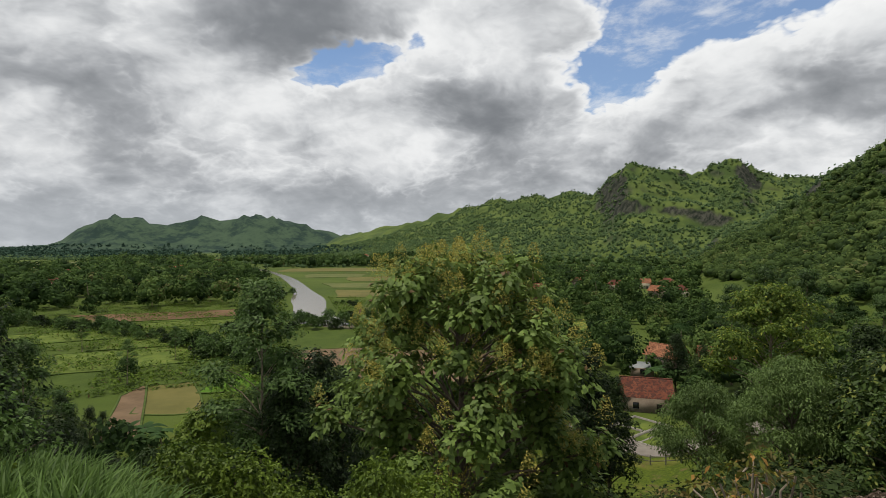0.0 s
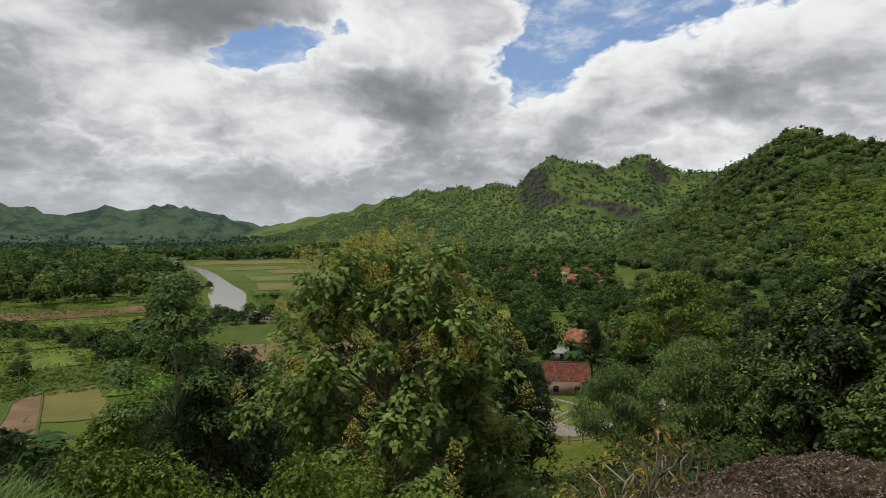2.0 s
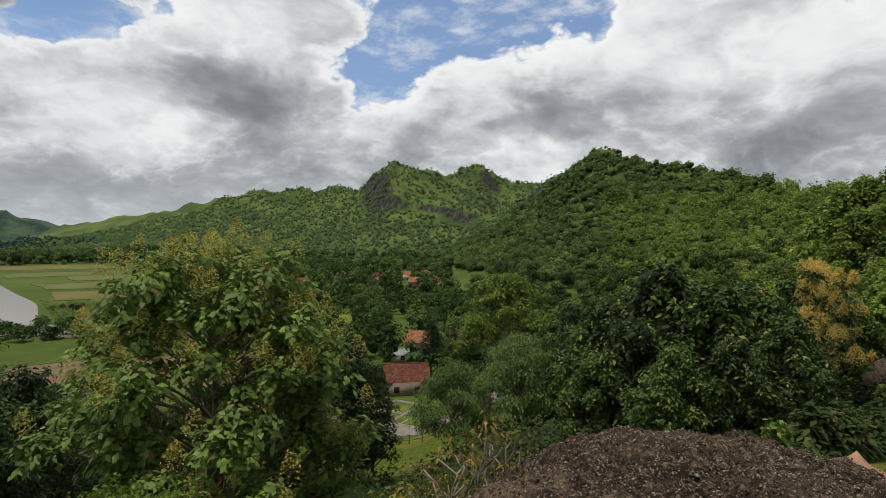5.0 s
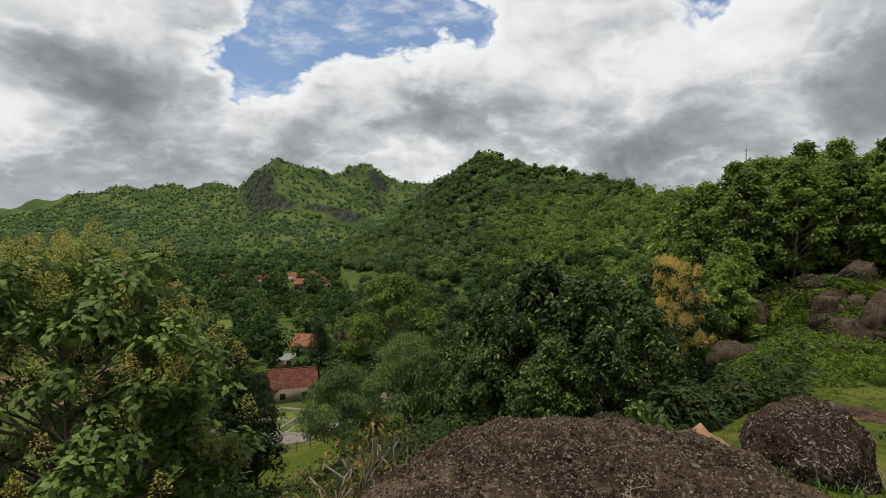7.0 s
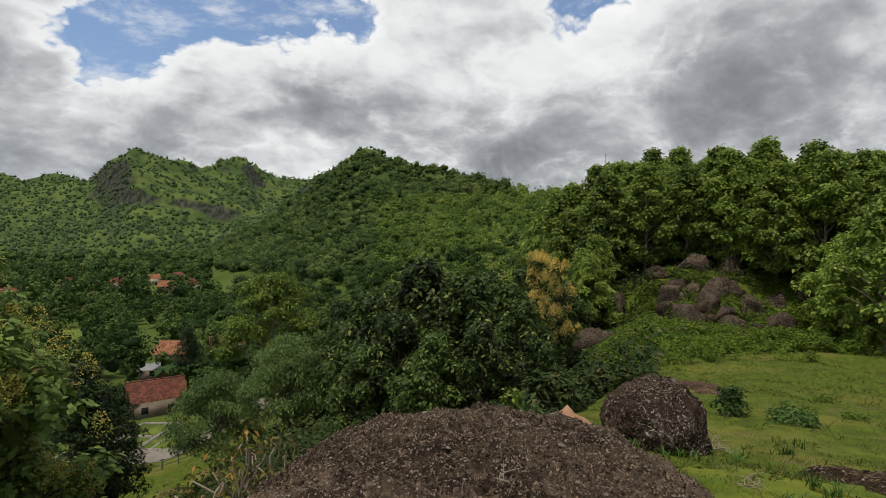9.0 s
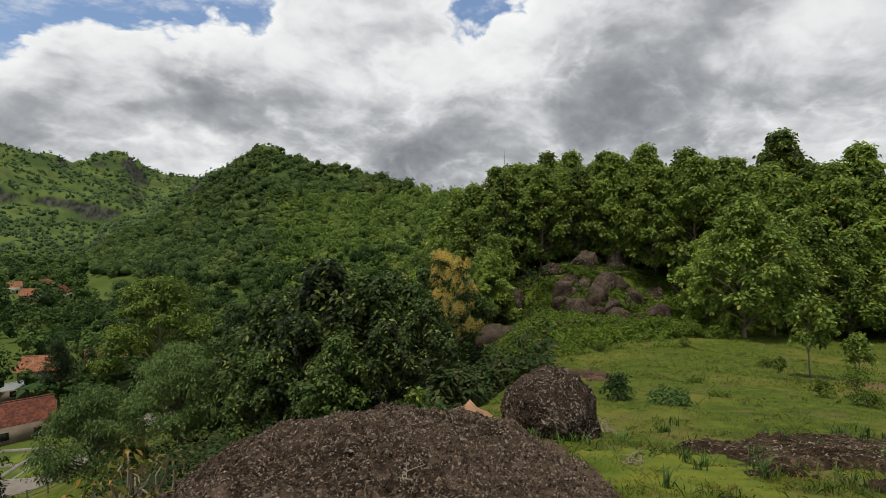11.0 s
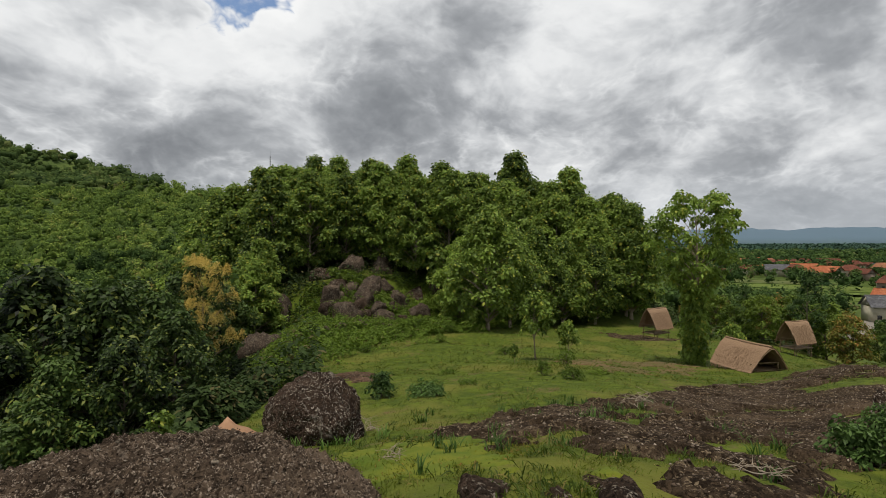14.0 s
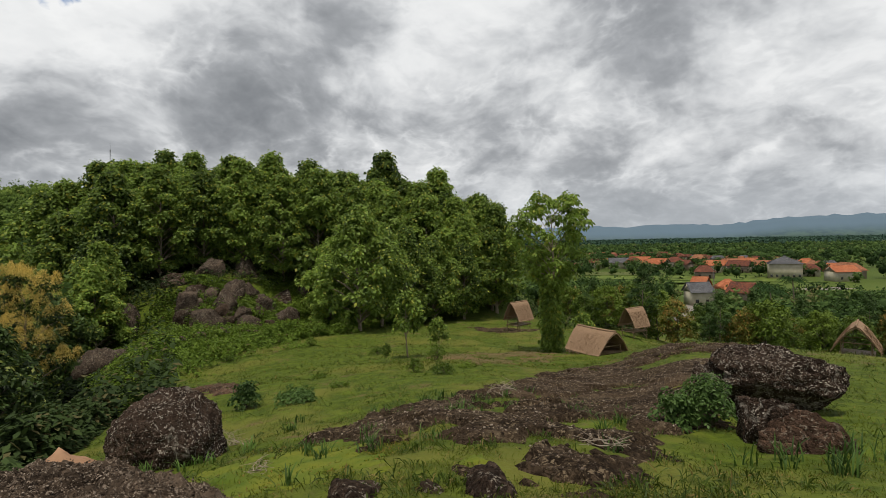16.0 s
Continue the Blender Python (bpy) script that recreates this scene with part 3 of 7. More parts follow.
def tube(path, radii, sides=7):
    """A tapered tube along points."""
    path = np.asarray(path, float)
    radii = np.asarray(radii, float)
    way = np.gradient(path, axis=0)
    way /= np.linalg.norm(way, axis=1)[:, None] + 1e-9
    ref = np.where(np.abs(way[:, 2:3]) > 0.9, np.array([[1.0, 0, 0]]), np.array([[0, 0, 1.0]]))
    a = np.cross(way, ref)
    a /= np.linalg.norm(a, axis=1)[:, None] + 1e-9
    c = np.cross(way, a)
    th = np.linspace(0, 2 * math.pi, sides, endpoint=False)
    v = path[:, None] + radii[:, None, None] * (np.cos(th)[None, :, None] * a[:, None] + np.sin(th)[None, :, None] * c[:, None])
    n = len(path)
    i, j = np.meshgrid(np.arange(n - 1), np.arange(sides), indexing="ij")
    k = (j + 1) % sides
    f = np.stack([i * sides + j, i * sides + k, (i + 1) * sides + k, (i + 1) * sides + j], -1).reshape(-1, 4)
    return v.reshape(-1, 3), f


def box(lo, hi):
    x0, y0, z0 = lo
    x1, y1, z1 = hi
    v = np.array([(x0, y0, z0), (x1, y0, z0), (x1, y1, z0), (x0, y1, z0), (x0, y0, z1), (x1, y0, z1), (x1, y1, z1), (x0, y1, z1)], float)
    f = np.array([(3, 2, 1, 0), (4, 5, 6, 7), (0, 1, 5, 4), (1, 2, 6, 5), (2, 3, 7, 6), (3, 0, 4, 7)])
    return v, f


def unit(v):
    return v / (np.linalg.norm(v, axis=-1, keepdims=True) + 1e-9)


def leaf_quads(base, way, size, rng, width=0.45, droop=0.25, flat=0.5, face=None):
    """A folded diamond leaf from each base along its way."""
    n = len(base)
    way = unit(way)
    up = np.array([0, 0, 1.0]) if face is None else face
    side = unit(np.cross(way, unit(unit(rng.normal(size=(n, 3))) * (1 - flat) + up * flat)))
    size = np.broadcast_to(np.asarray(size, float), (n,))[:, None]
    down = np.array([0, 0, -1.0]) * droop
    mid = base + way * size * 0.55 + down * size * 0.15
    tip = base + way * size + down * size * 0.75
    v = np.stack([base, mid + side * size * width * 0.5, tip, mid - side * size * width * 0.5], 1).reshape(-1, 3)
    f = np.arange(4 * n).reshape(-1, 4)
    return v, f


def ball_dirs(n, rng):
    return unit(rng.normal(size=(n, 3)))


# ---------------------------------------------------------------- ground
def build_ground():
    radii = np.concatenate([[0.0], np.geomspace(0.6, 200, 170), np.linspace(212, 1500, 108), np.geomspace(1540, 4750, 36)])
    az = np.radians(np.linspace(-180, 180, 640, endpoint=False))
    r, a = np.meshgrid(radii, az, indexing="ij")
    x, y = r * np.sin(a), r * np.cos(a)
    v = np.stack([x, y, land(x, y)], -1).reshape(-1, 3)
    n, m = len(radii), len(az)
    i, j = np.meshgrid(np.arange(n - 1), np.arange(m), indexing="ij")
    k = (j + 1) % m
    f = np.stack([i * m + j, (i + 1) * m + j, (i + 1) * m + k, i * m + k], -1).reshape(-1, 4)[:, ::-1]
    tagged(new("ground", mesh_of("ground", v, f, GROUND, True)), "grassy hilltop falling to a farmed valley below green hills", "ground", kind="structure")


build_ground()


def strip(name, pts, widths, mat, lift, label, category, steps=14):
    """A ribbon along points of the plan that lies on the ground."""
    pts = np.array([polar(b, r)[:2] for b, r in pts])
    t = np.linspace(0, len(pts) - 1, steps * (len(pts) - 1) + 1)
    i = np.clip(t.astype(int), 0, len(pts) - 2)
    f = (t - i)[:, None]
    p0, p1, p2, p3 = pts[np.clip(i - 1, 0, None)], pts[i], pts[i + 1], pts[np.clip(i + 2, None, len(pts) - 1)]
    c = 0.5 * (2 * p1 + (p2 - p0) * f + (2 * p0 - 5 * p1 + 4 * p2 - p3) * f ** 2 + (3 * p1 - p0 - 3 * p2 + p3) * f ** 3)
    w = np.interp(t, np.arange(len(pts)), widths)
    way = np.gradient(c, axis=0)
    nrm = np.stack([-way[:, 1], way[:, 0]], 1) / (np.linalg.norm(way, axis=1)[:, None] + 1e-9)
    rows = np.linspace(-0.5, 0.5, 7)
    wav = 1 + 0.12 * np.sin(t * 3.1)[:, None]
    q = c[:, None] + nrm[:, None] * (rows[None, :, None] * (w[:, None] * wav)[..., None])
    z = land(q[..., 0], q[..., 1])
    z = np.maximum(z, z.mean(axis=1, keepdims=True)) + lift
    v = np.concatenate([q, z[..., None]], -1).reshape(-1, 3)
    n, m = len(t), len(rows)
    a, b = np.meshgrid(np.arange(n - 1), np.arange(m - 1), indexing="ij")
    f = np.stack([a * m + b, a * m + b + 1, (a + 1) * m + b + 1, (a + 1) * m + b], -1).reshape(-1, 4)
    me = mesh_of(name, v, f, mat, True)
    if me.polygons[0].normal.z < 0:
        me.flip_normals()
    return tagged(new(name, me), label, category, kind="structure")


strip("river", ((-22, 800), (-19, 640), (-17, 520), (-15.7, 418), (-14.7, 330), (-14.3, 280), (-13.9, 228), (-11.8, 203), (-5, 190), (4, 188)), (6, 7, 8, 10, 14, 17, 17, 15, 14, 13), WATER, 0.12,
      "muddy grey-brown river reflecting the clouded sky", "river")
strip("road", ((46, 70), (38, 84), (33, 86), (27.5, 77), (22, 74), (15, 80), (8, 100), (4, 140)), (4.5, 4.5, 4.5, 4.5, 4.5, 4.5, 4, 4), ROAD, 0.10,
      "pale dusty village road below the hill", "road")
strip("village_lane", ((123, 128), (124.3, 140), (124.8, 165), (126, 200), (131, 235), (137, 262)), (4, 4, 4.5, 5.5, 7, 8), ROAD, 0.10, "pale concrete lane leading into the town", "road")


# ---------------------------------------------------------------- fields
def field(b, r, wide, deep, turn, mat, label, lift=0.14):
    """A plot with low earth banks round it; turn is its bearing."""
    c = polar(b, r)
    ca, sa = math.cos(radians(-turn)), math.sin(radians(-turn))
    xs, ys = np.linspace(-wide / 2, wide / 2, 9), np.linspace(-deep / 2, deep / 2, 9)
    gx, gy = np.meshgrid(xs, ys, indexing="ij")
    skew, pinch = math.sin(b * 7.3 + r) * 0.22, math.sin(b * 3.1 - r * 0.7) * 0.16

    def shape(x, y):
        return x * (1 + pinch * y / deep * 2) + skew * y + 0.03 * wide * np.sin(y / deep * 5 + r), y * (1 - pinch * x / wide * 1.5) + 0.05 * deep * np.sin(x / wide * 4 + b)
    gx, gy = shape(gx, gy)
    wx, wy = c.x + gx * ca - gy * sa, c.y + gx * sa + gy * ca
    ground = land(wx, wy)
    z = np.maximum(ground, np.median(ground)) + lift
    v = np.stack([wx, wy, z], -1).reshape(-1, 3)
    i, j = np.meshgrid(np.arange(8), np.arange(8), indexing="ij")
    f = np.stack([i * 9 + j, (i + 1) * 9 + j, (i + 1) * 9 + j + 1, i * 9 + j + 1], -1).reshape(-1, 4)
    ob = tagged(new("field", mesh_of("field", v, f, mat, True)), label, "field", group="fields of the valley", kind="structure")
    zz = float(np.median(ground))
    for (x0, y0), (x1, y1) in (((-1, -1), (1, -1)), ((1, -1), (1, 1)), ((1, 1), (-1, 1)), ((-1, 1), (-1, -1))):
        t = np.linspace(0, 1, 6)
        lx, ly = shape((x0 + (x1 - x0) * t) * wide / 2, (y0 + (y1 - y0) * t) * deep / 2)
        px, py = c.x + lx * ca - ly * sa, c.y + lx * sa + ly * ca
        path = np.stack([px, py, np.maximum(land(px, py), zz) + lift], 1)
        bv, bf = tube(path, np.full(6, 0.22), 6)
        bv[:, 2] = zz + lift + (bv[:, 2] - zz - lift) * 0.8
        part("bank", mesh_of("bank", bv, bf, BUND, True), ob)
    return ob


field(-27.4, 115, 10, 22, -28, PADDY_YELLOW, "flooded yellowish paddy plot with low banks")
field(-31.0, 107, 5, 32, -28, PADDY_BROWN, "wet bare brown paddy plot with low banks")
field(-21.6, 122, 11, 15, -28, PADDY_BRIGHT, "vivid green rice seed bed")
field(-12, 142, 22, 22, -20, PADDY_BROWN, "wet bare brown paddy plot with low banks")
field(-5, 132, 24, 28, -20, PADDY_BROWN, "wet bare brown paddy plot with low banks")
field(4, 128, 22, 30, -20, PADDY_BROWN, "wet bare brown paddy plot with low banks")
field(-34, 160, 60, 26, -30, PADDY_GREEN, "bright green young rice plot")
field(-26, 185, 44, 22, -28, PADDY_GREEN, "bright green young rice plot")
field(-36, 205, 40, 22, -30, PADDY_GREEN, "bright green young rice plot")
field(-27, 246, 66, 26, -26, PADDY_RUST, "ploughed reddish earth plot")
field(-27, 219, 60, 14, -26, PADDY_GREEN, "bright green young rice plot")
field(-8, 330, 40, 46, -14, PADDY_YELLOW, "ripening yellow-green rice plot by the river")
field(-9.2, 392, 44, 52, -14, PADDY_OLIVE, "olive stubble plot by the river")
field(-6, 470, 70, 60, -14, PADDY_YELLOW, "ripening yellow-green rice plot by the river")
field(-11.5, 520, 56, 60, -14, PADDY_OLIVE, "olive stubble plot by the river")
field(-12, 640, 110, 90, -14, PADDY_YELLOW, "ripening yellow-green rice plot by the river")
field(-6, 250, 26, 40, -14, PADDY_OLIVE, "olive stubble plot by the river")
field(-37, 900, 300, 260, -36, PADDY_OLIVE, "wide pale green plain of rice")
field(13.8, 200, 26, 26, 14, PADDY_GREEN, "green clearing of short rice between trees")
field(118, 262, 60, 30, 118, PADDY_GREEN, "bright green young rice plot")
field(124, 300, 90, 34, 124, PADDY_GREEN, "bright green young rice plot")
field(117, 330, 60, 30, 118, PADDY_OLIVE, "olive stubble plot below the town")
field(127, 255, 40, 24, 126, PADDY_GREEN, "bright green young rice plot")


# ---------------------------------------------------------------- rocks
def lump(name, place, size, turn, mat, label, seed, detail=4, rough=0.16, group="", category="boulder", cuts_made=12, bite=0.92, taper=0.0, fine=0.45, boxy=0.0):
    """A weathered boulder: a knobbly block, flattened below."""
    rng = np.random.default_rng(seed)
    bm = bmesh.new()
    bmesh.ops.create_icosphere(bm, subdivisions=detail, radius=1.0)
    cuts = [(unit(rng.normal(size=3)), rng.uniform(0.50, 0.85)) for _ in range(cuts_made)]
    off = Vector(rng.uniform(-40, 40, 3))
    for v in bm.verts:
        p = np.array(v.co)
        p = p * (1 + boxy * ((p ** 4).sum() ** -0.25 - 1))
        for c, d in cuts:
            k = p @ c - d
            if k > 0:
                p = p - c * k * bite
        q = Vector(p)
        s = 1 + rough * noise.fractal(q * 1.3 + off, 1.0, 2.0, 5) + rough * fine * noise.fractal(q * 5.0 + off, 0.7, 2.0, 5)
        q = Vector((q.x * (1 - taper * max(0.0, q.z)), q.y * (1 - taper * max(0.0, q.z)), q.z))
        v.co = Vector((q.x * size[0] * s, q.y * size[1] * s, q.z * size[2] * s))
    me = bm_mesh(name, bm, mat, True)
    ob = new(name, me)
    ob.matrix_world = Matrix.Translation(place) @ pose(0, 0, 0, 0, 0, turn)
    return tagged(ob, label, category, group)


def gravel(parent, x, y, z, where, count, size, mat, seed):
    """Loose chips of stone lying on a rock, one mesh."""
    rng = np.random.default_rng(seed)
    at = rng.choice(np.flatnonzero(where.ravel()), count)
    c = np.stack([x.ravel()[at], y.ravel()[at], z.ravel()[at]], 1) + rng.normal(0, 0.03, (count, 3)) * np.array([1, 1, 0])
    a, b = unit(rng.normal(size=(count, 3)) * np.array([1, 1, 0.35])), rng.normal(size=(count, 3))
    b = unit(np.cross(a, b))
    d = np.cross(a, b)
    s = size * (0.35 + 1.3 * rng.uniform(0, 1, (count, 1)) ** 3)
    six = np.stack([c + a * s * 1.3, c - a * s * 1.3, c + b * s, c - b * s, c + d * s * 0.7, c - d * s * 0.7], 1).reshape(-1, 3)
    f = np.array([(0, 2, 4), (2, 1, 4), (1, 3, 4), (3, 0, 4), (2, 0, 5), (1, 2, 5), (3, 1, 5), (0, 3, 5)])
    ob = part("gravel", mesh_of("gravel", six, (f[None] + (np.arange(count) * 6)[:, None, None]).reshape(-1, 3), mat), parent)
    return tagged(ob, "loose brown stone chips", kind="stuff")


def dome_height(x, y):
    """The bare dome in front of the lookout, and how far in from its rim a point lies."""
    c = polar(53, 4.7)
    along, across = np.array(polar(53, 1))[:2], np.array(polar(143, 1))[:2]
    u = ((x - c.x) * along[0] + (y - c.y) * along[1]) / 3.4
    w = ((x - c.x) * across[0] + (y - c.y) * across[1]) / 3.0
    wide = np.where(w > 0, np.abs(w) * 1.05, np.abs(w) * 1.1)
    rho = (np.abs(u) ** 3.0 + wide ** 2.6) ** (1 / 2.8) * (1 + 0.07 * fbm(x, y, 1.6, 3))
    fall = EYE - 2.20 - 0.05 * (u + 1) - np.where(w > 0, 0.36, 0.5) * wide ** 2.2 - 2.6 * np.clip(rho - 0.62, 0, 1) ** 1.9
    return fall + 0.09 * fbm(x, y, 1.5, 4), rho


def rock_dome():
    n = 290
    u, w = np.meshgrid(np.linspace(-1, 1, n), np.linspace(-1, 1, n), indexing="ij")
    c = polar(53, 4.7)
    along, across = np.array(polar(53, 1))[:2], np.array(polar(143, 1))[:2]
    x = c.x + u * 3.4 * along[0] + w * 3.0 * across[0]
    y = c.y + u * 3.4 * along[1] + w * 3.0 * across[1]
    fall, rho = dome_height(x, y)
    pts = list(zip(x.ravel(), y.ravel()))
    grit = np.array([noise.fractal((a * 2.6, b * 2.6, 0.3), 0.8, 2.1, 5) for a, b in pts]).reshape(x.shape)
    pit = np.array([noise.noise((a * 13.0, b * 13.0, 0.3)) for a, b in pts]).reshape(x.shape)
    knob = np.array([noise.noise((a * 22.0, b * 22.0, 3.3)) for a, b in pts]).reshape(x.shape)
    z = fall + 0.10 * grit + 0.055 * np.abs(pit) + 0.050 * np.maximum(knob, 0)
    v = np.stack([x, y, z], -1).reshape(-1, 3)
    i, j = np.meshgrid(np.arange(n - 1), np.arange(n - 1), indexing="ij")
    f = np.stack([i * n + j, i * n + j + 1, (i + 1) * n + j + 1, (i + 1) * n + j], -1).reshape(-1, 4)
    me = mesh_of("rock_dome", v, f, ROCK_DOME, True)
    if me.polygons[len(f) // 2].normal.z < 0:
        me.flip_normals()
    dome = tagged(new("rock_dome", me), "bare brown weathered rock dome strewn with stones", "rock")
    gravel(dome, x, y, z, rho < 0.93, 30000, 0.0105, CHIPS, 21)
    # loose stones and knobs that stand out of it
    shapes = []
    for k in range(5):
        bm = bmesh.new()
        bmesh.ops.create_icosphere(bm, subdivisions=2, radius=1.0)
        for q in bm.verts:
            q.co *= 1 + 0.35 * noise.fractal(q.co * 1.1 + Vector((k * 9.0, 0, 0)), 1.0, 2.0, 3)
            q.co.z *= 0.6
        shapes.append(bm_mesh("stone", bm, (ROCK_DOME, STONE_PALE)[k % 2], False))
    rng = np.random.default_rng(8)
    for k in range(130):
        b, r = rng.uniform(34, 74), rng.uniform(3.6, 7.8)
        p = polar(b, r)
        h, edge = dome_height(np.array([p.x]), np.array([p.y]))
        if edge[0] > 0.97:
            continue
        s = part("stone", shapes[k % 5], dome)
        size = 0.010 + 0.034 * rng.uniform() ** 4
        s.matrix_basis = Matrix.Translation((p.x, p.y, h[0] + 0.03)) @ pose(0, 0, 0, rng.uniform(-20, 20), 0, rng.uniform(0, 360)) @ Matrix.Diagonal((size * rng.uniform(0.8, 1.6), size, size, 1))


rock_dome()


# turf-filled hollows of the slab: bearing, distance, radius
HOLLOWS = ((121.6, 23.0, 1.5), (124.0, 23.6, 1.7), (126.6, 24.2, 1.7), (129.0, 24.6, 1.3), (105.0, 13.2, 0.75), (110.8, 12.8, 0.45), (94.9, 8.0, 0.6), (113.0, 9.4, 0.5), (119, 16.5, 0.7))


def in_hollow(x, y, seed):
    """How deep within a turf-filled hollow a point lies, 0 to 1."""
    out = np.zeros(np.shape(x))
    for b, r, wide in HOLLOWS:
        c = polar(b, r)
        out = np.maximum(out, smooth(1.15, 0.75, np.hypot(x - c.x, y - c.y) / wide + 0.35 * fbm(x, y, 1.1, 3, seed)))
    return out


def rock_sheet(name, label, edge, thick, mat, seed, cell=0.10, chips=0):
    """Bare rock that breaks through the turf; edge is its outline in the plan."""
    poly = np.array([polar(b, r)[:2] for b, r in edge])
    lo, hi = poly.min(0) - 1.0, poly.max(0) + 1.0
    nx, ny = int((hi[0] - lo[0]) / cell), int((hi[1] - lo[1]) / cell)
    x, y = np.meshgrid(np.linspace(lo[0], hi[0], nx), np.linspace(lo[1], hi[1], ny), indexing="ij")
    inside, dist = np.zeros(x.shape, bool), np.full(x.shape, 1e9)
    for p, q in zip(poly, np.roll(poly, -1, 0)):
        cross = ((p[1] > y) != (q[1] > y)) & (x < (q[0] - p[0]) * (y - p[1]) / (q[1] - p[1] + 1e-12) + p[0])
        inside ^= cross
        e = q - p
        t = np.clip(((x - p[0]) * e[0] + (y - p[1]) * e[1]) / (e @ e), 0, 1)
        dist = np.minimum(dist, np.hypot(x - p[0] - t * e[0], y - p[1] - t * e[1]))
    d = np.where(inside, dist, -dist) + 0.9 * fbm(x, y, 3.2, 4, seed) + 0.35 * fbm(x, y, 0.9, 3, seed + 1)
    grit = np.array([noise.fractal((a * 2.2, b * 2.2, seed), 0.9, 2.1, 5) for a, b in zip(x.ravel(), y.ravel())]).reshape(x.shape)
    z = land(x, y) + np.clip(d * 0.22, -0.12, thick) + np.where(d > 0, 0.05 * grit, 0.0) * np.clip(d * 2, 0, 1)
    # turf pockets
    pocket = smooth(0.16, 0.40, fbm(x, y, 4.2, 2, seed + 7) + 0.15 * fbm(x, y, 0.8, 2, seed + 3))
    pocket = np.maximum(pocket, in_hollow(x, y, seed))
    z = z - pocket * (thick + 0.12)
    v = np.stack([x, y, z], -1).reshape(-1, 3)
    i, j = np.meshgrid(np.arange(nx - 1), np.arange(ny - 1), indexing="ij")
    f = np.stack([i * ny + j, (i + 1) * ny + j, (i + 1) * ny + j + 1, i * ny + j + 1], -1).reshape(-1, 4)
    f = f[(d.ravel()[f].max(1) > -0.5)]
    used = np.unique(f)
    remap = np.zeros(len(v), int)
    remap[used] = np.arange(len(used))
    me = mesh_of(name, v[used], remap[f], mat, True)
    ob = tagged(new(name, me), label, "rock")
    if chips:
        gravel(ob, x, y, z, (d > 0.3) & (pocket < 0.1), chips, 0.018, CHIPS, int(seed * 7))
    return ob


SLAB = ((83, 10.6), (91, 11.9), (103, 15.8), (112, 23.5), (119, 30.5), (127, 31), (131, 26), (134, 17), (128, 11.4), (123.5, 8.8), (114, 5.6), (106, 6.1), (101, 6.8), (97, 7.5), (91, 8.6))
rock_sheet("rock_slab", "dark brown bare rock slab breaking through turf", SLAB, 0.14, ROCK_BROWN, 2.0, 0.085, 18000)
rock_sheet("rock_slab", "low bare rock slab in the meadow", ((72, 26), (76, 27), (79, 25), (78, 22.5), (73, 23)), 0.12, ROCK_RED, 5.0, 0.15)
rock_sheet("rock_slab", "dark bare rock under the thatched hut", ((102, 56), (106, 59), (110, 57), (109, 50), (104, 51)), 0.12, ROCK_BROWN, 8.0, 0.2)

rock_sheet("soil_patch", "trodden reddish bare soil in the meadow", ((97, 29), (102, 34), (108, 36), (112, 34), (110, 28), (104, 25)), 0.03, SOIL, 11.0, 0.2)
rock_sheet("turf", "low yellow-green turf below the boulder", ((73, 9.4), (79, 10.2), (88, 10.0), (94, 8.6), (99, 6.6), (93, 6.2), (84, 6.8), (77, 7.6)), 0.035, YELLOW_TURF, 3.0, 0.12)
lump("boulder", on_ground(71.8, 11.8) + Vector((0, 0, 0.48)), (1.30, 1.12, 1.14), 20, ROCK_LICHEN, "big rounded dark boulder with pale lichen spots", 4, 6, 0.15, cuts_made=7, bite=0.7, taper=0.36)
lump("boulder", on_ground(131.0, 13.0) + Vector((0, 0, 0.42)), (1.26, 0.85, 0.80), 49, ROCK_LICHEN, "long dark flat-topped boulder behind a bush", 7, 6, 0.13, cuts_made=7, bite=0.8, boxy=0.75)
lump("boulder", on_ground(125.4, 11.9) + Vector((0, 0, 0.20)), (0.58, 0.5, 0.72), -40, ROCK_LICHEN, "tall grey boulder half hidden by a bush", 9, 5, 0.2, cuts_made=14, bite=1.0)
lump("boulder", on_ground(129.9, 9.6) + Vector((0, 0, 0.16)), (0.50, 0.42, 0.56), 10, ROCK_LICHEN, "small dark boulder leaning on another", 12, 5, 0.2, cuts_made=12, bite=0.9, boxy=0.5)
lump("boulder", on_ground(133.2, 9.2) + Vector((0, 0, 0.06)), (0.60, 0.46, 0.46), 60, ROCK_RED, "small reddish-brown boulder beside another", 15, 5, 0.2, cuts_made=8, bite=0.8)
lump("rock", on_ground(90.0, 5.7) + Vector((0, 0, -0.06)), (0.46, 0.38, 0.30), 0, ROCK, "dark rock in the grass", 18, 5, 0.22, category="rock")
lump("rock", on_ground(104, 5.3) + Vector((0, 0, -0.10)), (0.72, 0.36, 0.26), -14, ROCK, "long low dark rock in the grass", 21, 5, 0.20, category="rock")
lump("rock", on_ground(98, 5.4) + Vector((0, 0, -0.06)), (0.30, 0.24, 0.13), 40, ROCK, "small dark rock in the grass", 22, 4, 0.22, category="rock")

